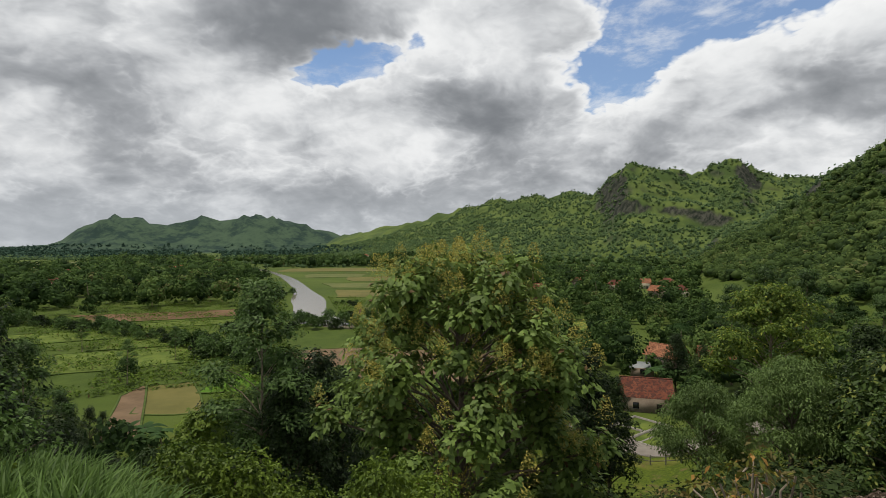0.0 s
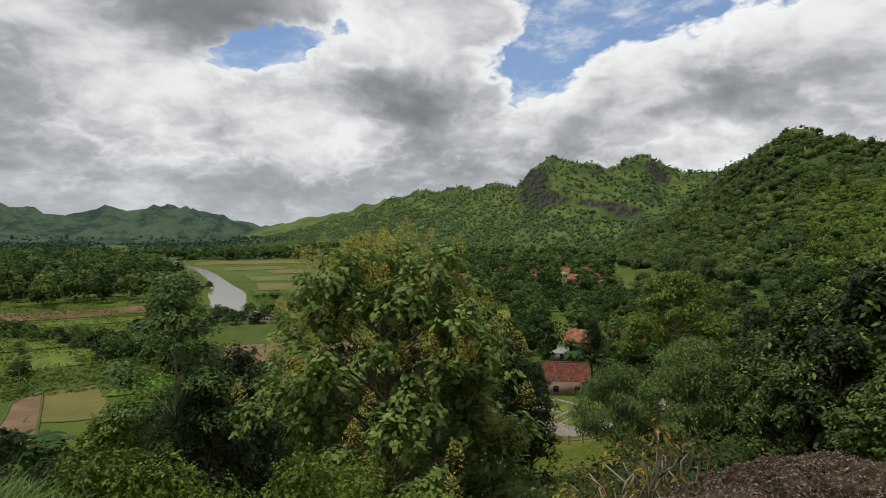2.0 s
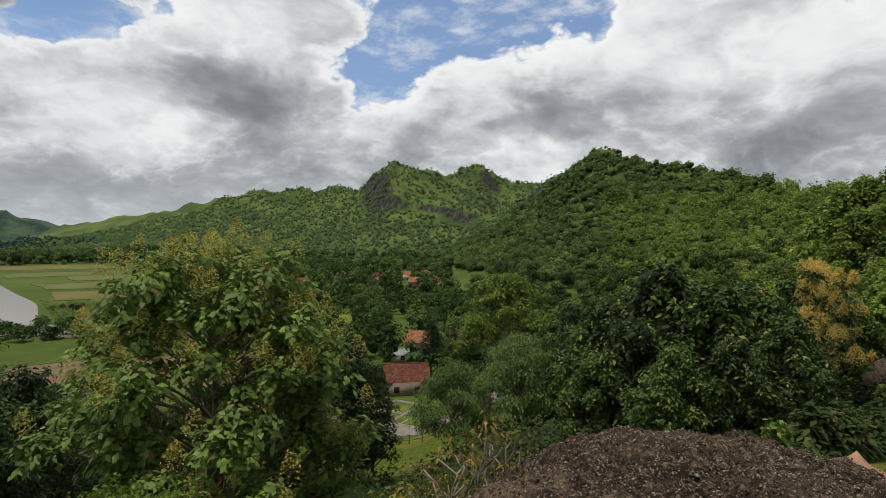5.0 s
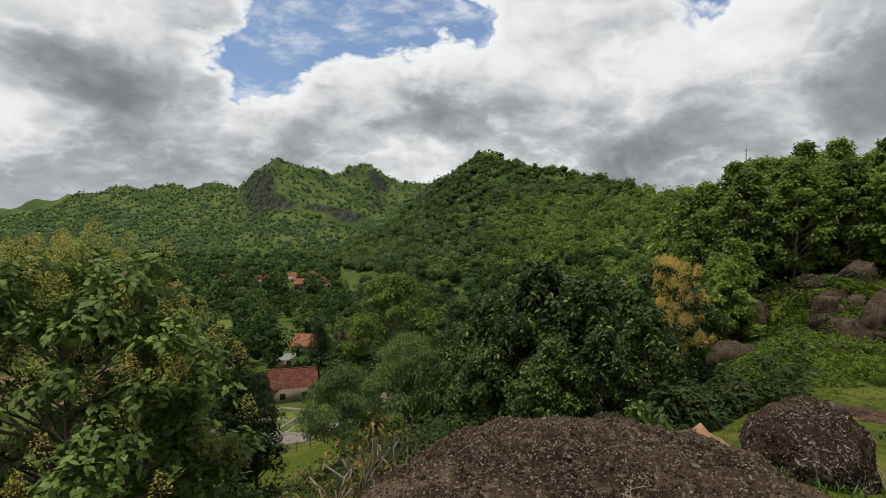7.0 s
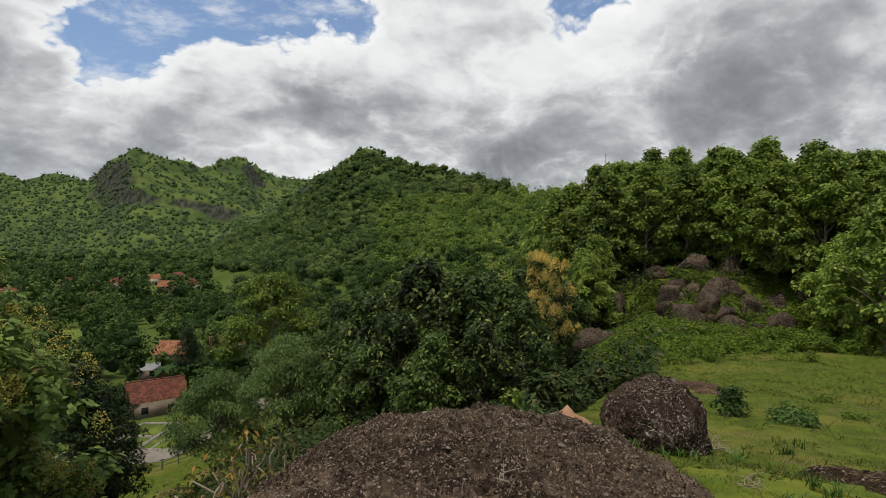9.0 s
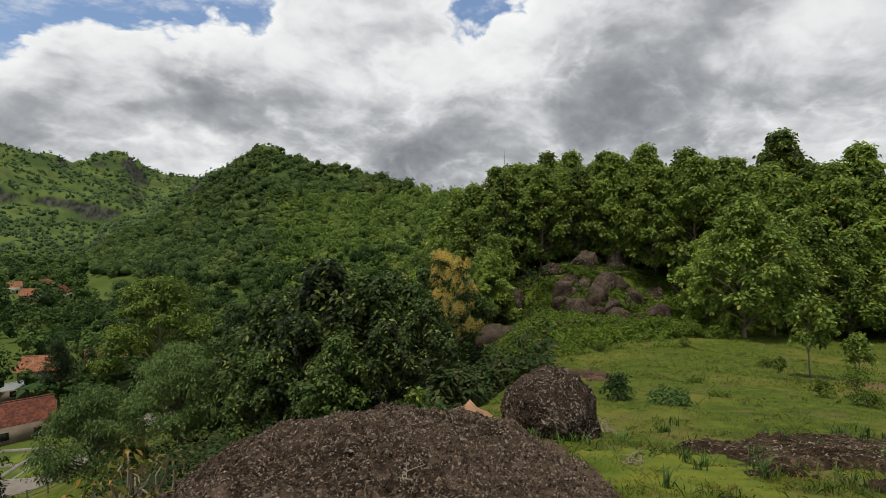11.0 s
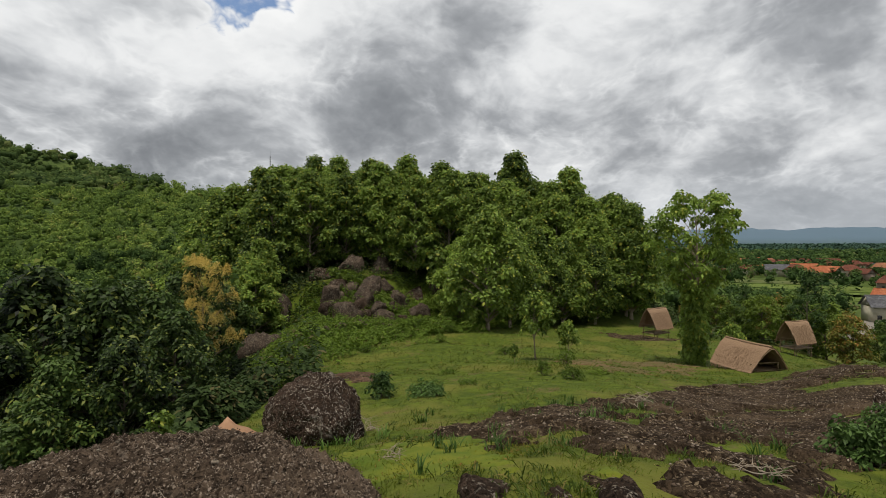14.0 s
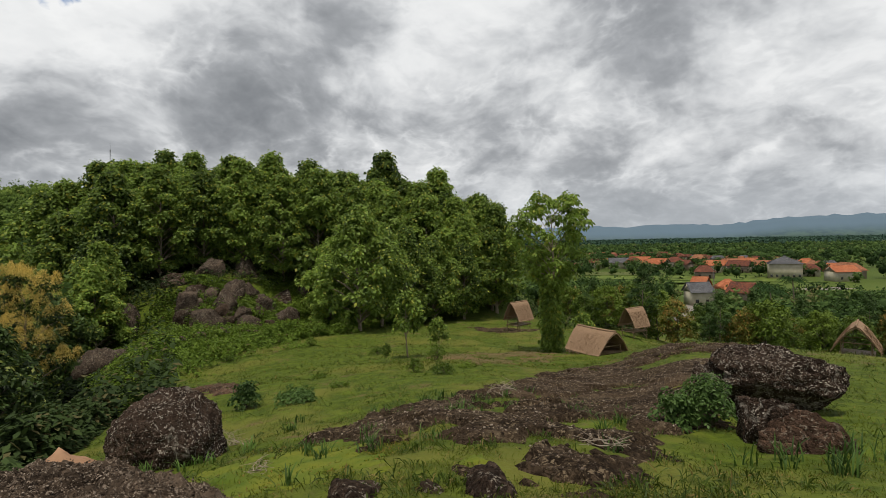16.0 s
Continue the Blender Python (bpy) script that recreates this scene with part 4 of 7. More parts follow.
# the stony front of the wooded spur: a close pile of blocks, and single ones in the ravine (bearing, distance, radius)
STONES = [(73.4 + 1.15 * (k % 7) + 0.5 * math.sin(k * 2.3), 60.4 + 2.1 * (k // 7) + 0.7 * math.cos(k * 1.7), (1.45, 1.05, 1.7, 0.8, 1.3)[k % 5]) for k in range(21)]
STONES += [(68.4, 55, 1.3), (69.9, 57, 1.0), (66.4, 50, 2.1), (68.6, 46, 1.5), (70.9, 51, 0.7), (65.4, 66, 2.0), (66.6, 70, 2.2), (68.6, 64, 1.6), (71.4, 52, 0.7), (82.5, 66, 1.3), (84.2, 67, 1.0), (74.5, 55, 0.6), (86, 58, 0.4),
           (75.5, 69, 1.8), (78.5, 70, 2.0), (72.5, 68, 1.7), (75.2, 56.5, 1.1), (76.8, 55.5, 0.8), (71.8, 50, 1.1), (72.8, 46, 0.7), (82.4, 62, 1.5), (80.8, 60, 1.2), (70.2, 44, 0.9), (69.7, 41, 1.0), (79.2, 50, 1.2), (74.2, 46, 0.9), (76.6, 49, 1.1), (78.0, 53, 1.3)]
for i, (b, r, s) in enumerate(STONES):
    lump("boulder", on_ground(b, r) + Vector((0, 0, -s * 0.22)), (s * 1.10, s * 0.95, s * (1.40 if i % 3 else 1.0)), i * 47.0, SLOPE_ROCK if i % 3 else ROCK,
         "reddish-brown boulder of the stony slope", 40 + i, 4 if s > 0.9 else 3, 0.16, group="boulders of the stony slope", cuts_made=9, bite=0.9, fine=0.4, boxy=0.6)


# ---------------------------------------------------------------- trees
def crown_lobes(rng, n, base, top, radius, shape, lobe):
    """Centres of the lobes of a crown: a height, and a distance from the stem by the crown's shape."""
    out = []
    for i in range(n):
        t = (i + rng.uniform(0.1, 0.9)) / n
        if shape == "egg":
            wide = math.sin(math.pi * min(1.0, (t * 0.86 + 0.12)) ** 0.8)
        elif shape == "round":
            wide = math.sin(math.pi * min(1.0, t * 0.68 + 0.22)) ** 0.65
        elif shape == "broad":
            wide = min(1.0, 0.62 + 1.2 * t) * math.sqrt(max(0.05, 1 - max(0.0, t - 0.45) ** 2 / 0.32))
        elif shape == "clad":
            wide = 0.16 + 0.84 * float(smooth(0.34, 0.66, t)) * (1.0 - 0.35 * float(smooth(0.82, 1.0, t)))
        elif shape == "umbrella":
            wide = 0.35 + 0.65 * t
        elif shape == "dome":
            wide = math.sqrt(max(0.02, 1 - t * t))
        else:
            wide = 1.0 - 0.8 * t
        a = i * 2.39996 + rng.uniform(-0.5, 0.5)
        d = max(0.0, radius * wide - lobe * 0.6) * math.sqrt(rng.uniform(0.22, 1.0))
        out.append((d * math.cos(a), d * math.sin(a), base + (top - base) * t))
    return np.array(out)


def tree_parts(seed, tall, bole, radius, n_lobes=14, lobe=1.1, shape="egg", tips=26, per_tip=5, leaf=0.3, width=0.5, droop=0.4, flat=0.4, squash=0.8, stem=0.14, lean=0.3,
               spray=0.35, sides=7, inner=30):
    """Mesh data of stem and crown: a tapered stem, a limb to each lobe, twigs set with leaves round each lobe."""
    rng = np.random.default_rng(seed)
    lobes = crown_lobes(rng, n_lobes, bole, tall - lobe * 0.7, radius, shape, lobe)
    bend = rng.uniform(-lean, lean, 2)
    t = np.linspace(0, 1, 9)
    trunk = np.stack([bend[0] * np.sin(t * 3.0) * t, bend[1] * np.sin(t * 2.4 + 0.5) * t, t * tall * 0.86 - 0.3], 1)
    pieces = [tube(trunk, stem * (1.0 - 0.8 * t) * (1 + 0.5 * np.exp(-t * 12)), sides)]
    tip_p, tip_n = [], []
    for c in lobes:
        size = lobe * rng.uniform(0.7, 1.2)
        z0 = max(bole * 0.6, c[2] - rng.uniform(0.25, 0.6) * (np.hypot(c[0], c[1]) + 0.6) - 0.3)
        z0 = min(z0, tall * 0.82)
        k = np.clip((z0 + 0.3) / (tall * 0.86), 0, 1)
        start = np.array([np.interp(k, t, trunk[:, 0]), np.interp(k, t, trunk[:, 1]), z0])
        s = np.linspace(0, 1, 5)[:, None]
        limb = start + (c - start) * s + np.array([0, 0, 0.12 * np.hypot(*(c - start)[:2])]) * np.sin(s * math.pi) + rng.normal(0, 0.05, (5, 3)) * s
        pieces.append(tube(limb, stem * 0.42 * (1.05 - k) * np.linspace(1.0, 0.3, 5) + 0.012, 5))
        d = ball_dirs(tips, rng)
        d[:, 2] = np.where(d[:, 2] < -0.3, -d[:, 2] * 0.6, d[:, 2])
        rad = size * rng.uniform(0.55, 1.08, (tips, 1))
        tip_p.append(c + d * rad * np.array([1, 1, squash]))
        tip_n.append(unit(d + np.array([0, 0, 0.25])))
    p, nrm = np.concatenate(tip_p), np.concatenate(tip_n)
    # each twig ends in a rosette of leaves that looks outwards and up
    axis = np.repeat(unit(nrm + np.array([0, 0, 0.45])), per_tip, 0)
    t1 = unit(np.cross(axis, ball_dirs(len(axis), rng)))
    way = t1 + axis * rng.uniform(-0.35, 0.7, (len(axis), 1))
    base = np.repeat(p, per_tip, 0) + ball_dirs(len(axis), rng) * leaf * spray
    size = leaf * rng.uniform(0.65, 1.2, len(base))
    crown = leaf_quads(base, way, size, rng, width, droop, flat, axis)
    # older leaves that fill the inside of each lobe
    c = np.repeat(lobes, inner, 0)
    c = c + ball_dirs(len(c), rng) * lobe * rng.uniform(0.1, 0.62, (len(c), 1)) * np.array([1, 1, squash])
    crown = joined([crown, leaf_quads(c, ball_dirs(len(c), rng), leaf * 1.15, rng, 0.8, 0.3, 0.3)])
    return joined(pieces), crown, p, nrm


def make_tree(name, label, category, place, bark, leafmat, turn=0.0, group="", flowers=None, **kw):
    wood, crown, p, nrm = tree_parts(**kw)
    ob = tagged(new(name), label, category, group)
    part("trunk", mesh_of("trunk", *wood, bark, True), ob)
    part("crown", mesh_of("crown", *crown, leafmat), ob)
    if flowers:
        share, mat, size, height_from = flowers
        rng = np.random.default_rng(kw["seed"] + 99)
        pick = np.where((rng.uniform(size=len(p)) < share) & (p[:, 2] > height_from) & (nrm[:, 2] > -0.1))[0]
        k = 190
        c = np.repeat(p[pick] + nrm[pick] * 0.12 + np.array([0, 0, 0.12]), k, 0)
        up = rng.uniform(0, 1, (len(c), 1))
        c = c + ball_dirs(len(c), rng) * size * (1 - 0.75 * up) * np.array([0.6, 0.6, 0.3]) + np.array([0, 0, size * 1.2]) * up
        fl = leaf_quads(c, ball_dirs(len(c), rng), size * 0.095, rng, 0.6, 0.2)
        part("panicle", mesh_of("panicle", *fl, mat), ob, "yellowish flower panicles")
    ob.matrix_world = Matrix.Translation(place) @ pose(0, 0, 0, 0, 0, turn)
    return ob


def again(ob, place, turn, scale=1.0):
    c = copy_thing(ob, Matrix.Translation(place) @ pose(0, 0, 0, 0, 0, turn))
    c.scale = (scale, scale, scale * 1.0)
    return c


# the great flowering tree below the lookout
make_tree("teak_tree", "broad-leaved tree with yellow-green flower panicles on a slope", "tree", on_ground(2.2, 15.5, 0.2), BARK, HERO_LEAF, 20, seed=5,
          flowers=(0.070, FLOWER, 0.50, 4.0), tall=9.9, bole=0.3, radius=4.5, n_lobes=130, lobe=0.84, shape="round", tips=32, per_tip=8, leaf=0.225, width=0.56, droop=0.35, flat=0.75, stem=0.17, squash=0.9,
          spray=0.5, inner=44)

# dark dense trees right of it and below
dark = make_tree("mango_tree", "dense dark-green tree beside the village road", "tree", on_ground(15.4, 48, 0.2), BARK, DARK_LEAF, 0, seed=11, group="dark trees of the slope",
                 tall=14.0, bole=2.4, radius=3.9, n_lobes=34, lobe=1.45, shape="egg", tips=46, per_tip=7, leaf=0.30, width=0.5, droop=0.4, flat=0.6, stem=0.22, spray=0.6)
for b, r, s, a in ((17.8, 52, 0.85, 80), (-13.5, 34, 0.95, 40), (-10.5, 40, 0.9, 140), (-23.5, 36, 0.72, 10), (-20.5, 40, 0.74, 200), (-26, 48, 0.6, 300), (-32, 50, 0.55, 20), (-36, 42, 0.7, 70),
                   (-40, 38, 0.85, 110), (-16.5, 30, 0.8, 320), (-29, 40, 0.55, 90), (26.5, 112, 0.8, 33), (24, 118, 0.9, 93), (43, 60, 1.0, 193), (39, 62, 1.0, 20), (-7, 46, 0.8, 10)):
    again(dark, on_ground(b, r, 0.2), a, s)

side = make_tree("mango_tree", "small-leaved dark green tree on the slope", "tree", on_ground(-41.8, 25, 0.2), BARK, DARK_LEAF, 0, seed=13, group="dark trees of the slope",
                 tall=12.0, bole=1.5, radius=3.4, n_lobes=40, lobe=1.1, shape="egg", tips=44, per_tip=8, leaf=0.18, width=0.5, droop=0.4, flat=0.6, stem=0.2, spray=0.6)
again(side, on_ground(-46, 21, 0.2), 220, 0.95)
again(side, on_ground(-37.5, 31, 0.2), 100, 0.62)
for b, r, s, a in ((-38.5, 60, 0.95, 10), (-35.6, 66, 0.85, 130), (-42, 52, 1.0, 250), (-35.5, 52, 0.6, 40), (-36, 88, 0.8, 80), (-38.6, 82, 0.9, 200), (-41, 76, 1.0, 300), (-34.4, 78, 0.5, 20), (-43.5, 66, 1.0, 140), (-39.5, 96, 0.8, 60), (-35.4, 80, 0.75, 30), (-33.9, 86, 0.62, 110), (-36.3, 70, 0.8, 170), (-32.9, 92, 0.42, 220), (-34.6, 70, 0.5, 330)):
    again(side, on_ground(b, r, 0.2), a, s)
# feathery trees with layered crowns
feather = make_tree("albizia_tree", "slender feathery-leaved tree with a pale bole", "tree", on_ground(-19.0, 31, 0.2), PALE_BARK, FEATHER_LEAF, 0, seed=23, group="feathery trees",
                    tall=17.2, bole=7.0, radius=3.7, n_lobes=24, lobe=1.35, shape="egg", tips=60, per_tip=6, leaf=0.28, width=0.38, droop=0.3, flat=0.95, squash=0.32, stem=0.16, spray=0.9)
make_tree("citrus_tree", "low bright yellow-green leafy tree on the slope", "tree", on_ground(-24.6, 29, 0.2), BARK, FRESH_LEAF, 0, seed=27,
          tall=9.0, bole=2.0, radius=2.6, n_lobes=24, lobe=0.9, shape="dome", tips=26, per_tip=7, leaf=0.26, width=0.5, droop=0.4, flat=0.7, stem=0.12)
for b, r, s, a in ((31.5, 112, 1.55, 50), (34.8, 118, 1.5, 150), (28.9, 126, 1.3, 250), (32.8, 100, 1.2, 20), (-31, 130, 0.6, 30), (-27, 152, 0.55, 130), (-34.5, 175, 0.6, 190), (40, 110, 1.2, 10), (-42, 60, 0.9, 60), (-38.6, 66, 1.15, 150)):
    again(feather, on_ground(b, r, 0.2), a, s)

make_tree("albizia_tree", "wide feathery light-green tree with a layered flat crown", "tree", on_ground(32.0, 72, 0.2), PALE_BARK, BRIGHT_LEAF, 0, seed=24,
          tall=19.4, bole=7.5, radius=7.4, n_lobes=34, lobe=1.9, shape="dome", tips=80, per_tip=8, leaf=0.44, width=0.45, droop=0.4, flat=0.5, squash=0.45, stem=0.28, spray=0.9)
# grey-green, fine-leaved trees with drooping twigs
fine = make_tree("tamarind_tree", "grey-green fine-leaved tree with drooping twigs", "tree", on_ground(26.6, 50, 0.2), BARK, FINE_LEAF, 0, seed=31, group="fine-leaved trees",
                 tall=9.6, bole=2.6, radius=4.7, n_lobes=30, lobe=1.45, shape="dome", tips=90, per_tip=9, leaf=0.24, width=0.40, droop=0.9, flat=0.3, squash=0.75, stem=0.2, spray=1.3)
for b, r, s, a in ((33.6, 46, 0.95, 100), (36.6, 50, 0.8, 200)):
    again(fine, on_ground(b, r, 0.2), a, s)

# broad-leaved trees: the dark group on the slope, and the wood on the spur
broad = make_tree("teak_tree", "broad-leaved teak leafy down to the ground", "tree", on_ground(48, 32, 0.3), BARK, TEAK_LEAF, 0, seed=41, group="teak trees",
                  tall=11.0, bole=1.6, radius=4.5, n_lobes=46, lobe=1.15, shape="egg", tips=28, per_tip=6, leaf=0.39, width=0.55, droop=0.45, flat=0.6, stem=0.17, spray=0.5)
for b, r, s, a in ((42.5, 36, 0.90, 70), (52.8, 30, 0.86, 140), (56.8, 34, 0.78, 220), (45, 42, 1.0, 300), (50, 42, 1.08, 10), (58.8, 46, 0.95, 160), (63, 58, 0.9, 20), (55, 50, 1.1, 60), (39.5, 46, 0.9, 80), (45.2, 29, 0.7, 80),
                   (49, 24, 0.5, 180), (54, 24, 0.5, 10), (41.5, 28, 0.55, 50), (58.5, 27, 0.55, 130)):
    again(broad, on_ground(b, r, 0.3), a, s)
slim = make_tree("teak_tree", "slim broad-leaved teak with a bare bole", "tree", on_ground(80.2, 72, 0.2), PALE_BARK, LIGHT_LEAF, 0, seed=47, group="teak trees",
                 tall=13.6, bole=1.6, radius=4.1, n_lobes=50, lobe=1.15, shape="egg", tips=30, per_tip=6, leaf=0.40, width=0.6, droop=0.35, flat=0.55, stem=0.17, spray=0.6)
forward = make_tree("teak_tree", "broad-leaved teak with bright green foliage at the wood's edge", "tree", on_ground(90.2, 52, 0.2), PALE_BARK, BRIGHT_LEAF, 0, seed=57, group="teak trees",
                    tall=12.8, bole=1.5, radius=4.7, n_lobes=48, lobe=1.25, shape="egg", tips=32, per_tip=6, leaf=0.40, width=0.6, droop=0.35, flat=0.55, stem=0.19, spray=0.6)
place = np.random.default_rng(71)
for k in range(58):
    b = 63.5 + 42.0 * ((k * 0.618) % 1.0)
    r = np.interp(b, (60, 68, 78, 88, 98, 106), (84, 74, 71, 69, 71, 74)) + 4.2 * (k % 5) + place.uniform(-1.5, 1.5)
    again((slim, slim, forward, slim, broad)[k % 5], on_ground(b, r, 0.3), place.uniform(0, 360), place.uniform(0.92, 1.22) * float(1 + 0.13 * smooth(90, 97, b)))
for b, r, s, a in ((92.8, 84, 1.27, 40), (80.6, 88, 1.14, 130), (99.4, 80, 1.0, 250), (68.5, 92, 1.05, 20)):
    again(forward, on_ground(b, r, 0.3), a, s)
# the back rows, whose tops close the skyline
for k in range(30):
    b = 62.0 + 44.0 * ((k * 0.618 + 0.3) % 1.0)
    r = np.interp(b, (60, 68, 78, 88, 98, 106), (96, 88, 84, 82, 83, 86)) + 3.0 * (k % 3)
    again((forward, slim)[k % 2], on_ground(b, r, 0.3), place.uniform(0, 360), place.uniform(1.06, 1.20) * float(np.interp(b, (62, 72, 79, 84, 92, 98), (1.30, 1.07, 0.92, 0.91, 1.02, 0.94))))
again(slim, on_ground(93.2, 82, 0.3), 30, 1.42)
again(slim, on_ground(98.8, 84, 0.3), 160, 1.32)
# the lower wood that runs on from the spur towards the ravine
for k in range(26):
    b = 54.5 + 12.5 * ((k * 0.618) % 1.0)
    again((slim, broad, forward, slim)[k % 4], on_ground(b, 64 + 9.0 * (k % 4) + place.uniform(-3, 3), 0.3), place.uniform(0, 360), place.uniform(0.72, 1.0))
# the group standing forward over the meadow
for b, r, s, a in ((92.6, 56, 0.9, 50), (87.4, 60, 0.82, 100), (95.2, 62, 0.95, 200), (98.2, 66, 0.9, 10), (101.5, 70, 0.85, 130)):
    again(forward, on_ground(b, r, 0.2), a, s)
# a tall tree with a leafy bole above the huts
make_tree("teak_tree", "broad-leaved tree clothed in leaves down to the ground", "tree", on_ground(110.9, 36, 0.2), PALE_BARK, BRIGHT_LEAF, 20, seed=49,
          tall=11.0, bole=0.3, radius=3.0, n_lobes=76, lobe=0.74, shape="clad", tips=36, per_tip=6, leaf=0.24, width=0.6, droop=0.6, stem=0.14)

yellow = make_tree("cassia_tree", "slender tree in full yellow bloom", "tree", on_ground(60.9, 38, 0.2), PALE_BARK, TEAK_LEAF, 0, seed=53,
                   flowers=(0.42, YELLOW_FLOWER, 0.55, 2.0), tall=9.6, bole=3.0, radius=2.5, n_lobes=18, lobe=0.72, shape="round", tips=26, per_tip=6, leaf=0.22, width=0.5, droop=0.4, stem=0.12)
again(yellow, on_ground(54.8, 56, 0.2), 140, 1.25)


def shrub(name, label, category, place, mat, seed, tall, radius, leaf, n=7, tips=34, group="", per_tip=5, stem=0.03):
    return make_tree(name, label, category, place, BARK, mat, seed * 37.0, group, seed=seed, tall=tall, bole=tall * 0.15, radius=radius, n_lobes=n, lobe=radius * 0.62, shape="dome", tips=tips,
                     per_tip=per_tip, leaf=leaf, width=0.55, droop=0.4, stem=stem, lean=0.05, sides=5, inner=0)


shrub("bush", "leafy green bush growing against the boulders", "bush", on_ground(125.6, 10.3, 0.05), FEATHER_LEAF, 61, 1.05, 0.55, 0.075, 14, 36)
shrub("bush", "small leafy green bush beside a boulder", "bush", on_ground(122.8, 9.9, 0.05), FEATHER_LEAF, 62, 0.7, 0.42, 0.10, 7, 30)
shrub("bush", "small dark round bush behind the boulder", "bush", on_ground(78.6, 18, 0.05), FEATHER_LEAF, 63, 1.0, 0.55, 0.10, 9, 40)
shrub("bush", "low dark spreading bush in the meadow", "bush", on_ground(83.4, 17.5, 0.05), FEATHER_LEAF, 64, 0.55, 0.85, 0.10, 10, 36)
shrub("sapling", "bright green young shrub behind the rock dome", "bush", on_ground(57.3, 10.5, 0.05), BRIGHT_LEAF, 65, 1.45, 0.26, 0.10, 14, 22)
sapling = make_tree("sapling", "thin young broad-leaved tree in the meadow", "tree", on_ground(95.3, 30, 0.1), PALE_BARK, BRIGHT_LEAF, 0, seed=67, group="young trees of the meadow",
                    tall=4.0, bole=1.7, radius=1.25, n_lobes=10, lobe=0.5, shape="egg", tips=20, per_tip=4, leaf=0.26, width=0.55, droop=0.5, stem=0.05)
again(sapling, on_ground(98.6, 30, 0.1), 120, 0.62)
again(sapling, on_ground(93.0, 28, 0.1), 220, 0.30)
again(sapling, on_ground(114.2, 42, 0.1), 220, 0.7)
for i, (b, r, s) in enumerate(((88, 20, 0.3), (99, 21, 0.5), (96, 22, 0.4), (101.5, 23.5, 0.4), (92, 33, 0.5), (85, 42, 0.5), (81, 45, 0.6), (77, 36, 0.5), (98.5, 26, 0.6), (86, 25, 0.3))):
    shrub("bush", "small green weed shrub in the meadow", "bush", on_ground(b, r, 0.04), FRESH_LEAF, 80 + i, s * (0.7 + 0.5 * (i % 3)), s * (1.5 - 0.3 * (i % 3)), 0.09, 7, 22, group="weed shrubs of the meadow")

# scrub round the foot of the stony slope
scrub = shrub("scrub_bush", "fresh green scrub on the stony slope", "bush", on_ground(73, 55, 0.1), FRESH_LEAF, 91, 1.5, 1.5, 0.30, 8, 22, group="scrub of the stony slope")
scrub_rng = np.random.default_rng(9)
for k in range(150):
    b = 64 + 24 * ((k * 0.618) % 1.0)
    again(scrub, on_ground(b, np.interp(b, (64, 70, 78, 88), (46, 52, 57, 61)) + scrub_rng.uniform(-9, 8), 0.25), scrub_rng.uniform(0, 360), scrub_rng.uniform(0.4, 1.1))

for k in range(70):
    again(scrub, on_ground(72 + 11.0 * ((k * 0.618) % 1.0), 58.5 + 11.0 * ((k * 0.382) % 1.0), 0.1), k * 53.0, 0.40 + 0.45 * ((k * 0.71) % 1.0))

vine = shrub("scrub_bush", "bright lime-green scrub at the edge of the meadow", "bush", on_ground(71, 40, 0.1), SLOPE_SCRUB, 93, 1.4, 1.6, 0.22, 9, 40, group="scrub of the stony slope")
# bearings and distances of the meadow's edge, where the scrub begins
EDGE_B, EDGE_R = (64, 68, 71.5, 75.8, 80.1, 83.1, 86.1), (31, 32, 32.5, 36, 42.5, 48.5, 56)
for k in range(96):
    b = 65.0 + 20.0 * ((k * 0.618) % 1.0)
    near = np.interp(b, EDGE_B, EDGE_R) + 1.0
    r = near + (58.0 - near) * ((k * 0.7549) % 1.0)
    again(vine, on_ground(b, r, 0.25), scrub_rng.uniform(0, 360), scrub_rng.uniform(0.30, 0.95))

scrub_dark = shrub("scrub_bush", "dark green scrub below the stony slope", "bush", on_ground(64, 40, 0.1), DARK_LEAF, 92, 2.6, 2.0, 0.30, 10, 24, group="scrub of the stony slope")
for k in range(40):
    b = 58.5 + 6.0 * ((k * 0.618) % 1.0)
    again(scrub_dark, on_ground(b, np.interp(b, (60, 66, 71), (19, 27, 40)) + scrub_rng.uniform(0, 20), 0.4), scrub_rng.uniform(0, 360), scrub_rng.uniform(0.3, 0.75))

# shrubs and small trees between the plots
bank = shrub("bush", "rounded dark green bush between the plots", "bush", on_ground(-25, 150, 0.1), DARK_LEAF, 95, 3.0, 2.2, 0.60, 9, 22, group="bushes of the fields", per_tip=4)
bank_pale = shrub("bush", "rounded pale green bush between the plots", "bush", on_ground(-31, 140, 0.1), FEATHER_LEAF, 96, 4.4, 2.4, 0.60, 10, 22, group="bushes of the fields", per_tip=4)
for k in range(120):
    b = -42 + 33 * ((k * 0.618) % 1.0)
    r = 88 + 190 * ((k * 0.381) % 1.0)
    again((bank, bank_pale)[k % 2], on_ground(b, r, 0.1), k * 71.0, scrub_rng.uniform(0.4, 1.35))
for k in range(22):
    again((bank, bank_pale)[k % 2], on_ground(np.interp(k, (0, 21), (-21.5, -16.8)) + scrub_rng.uniform(-1, 1), np.interp(k, (0, 21), (188, 330)), 0.1), k * 71.0, scrub_rng.uniform(0.8, 1.6))
for k in range(14):
    again((bank, bank_pale)[k % 2], on_ground(-17.5 + 0.75 * k, 199 + 9 * math.sin(k * 2.1), 0.1), k * 71.0, scrub_rng.uniform(0.9, 1.7))
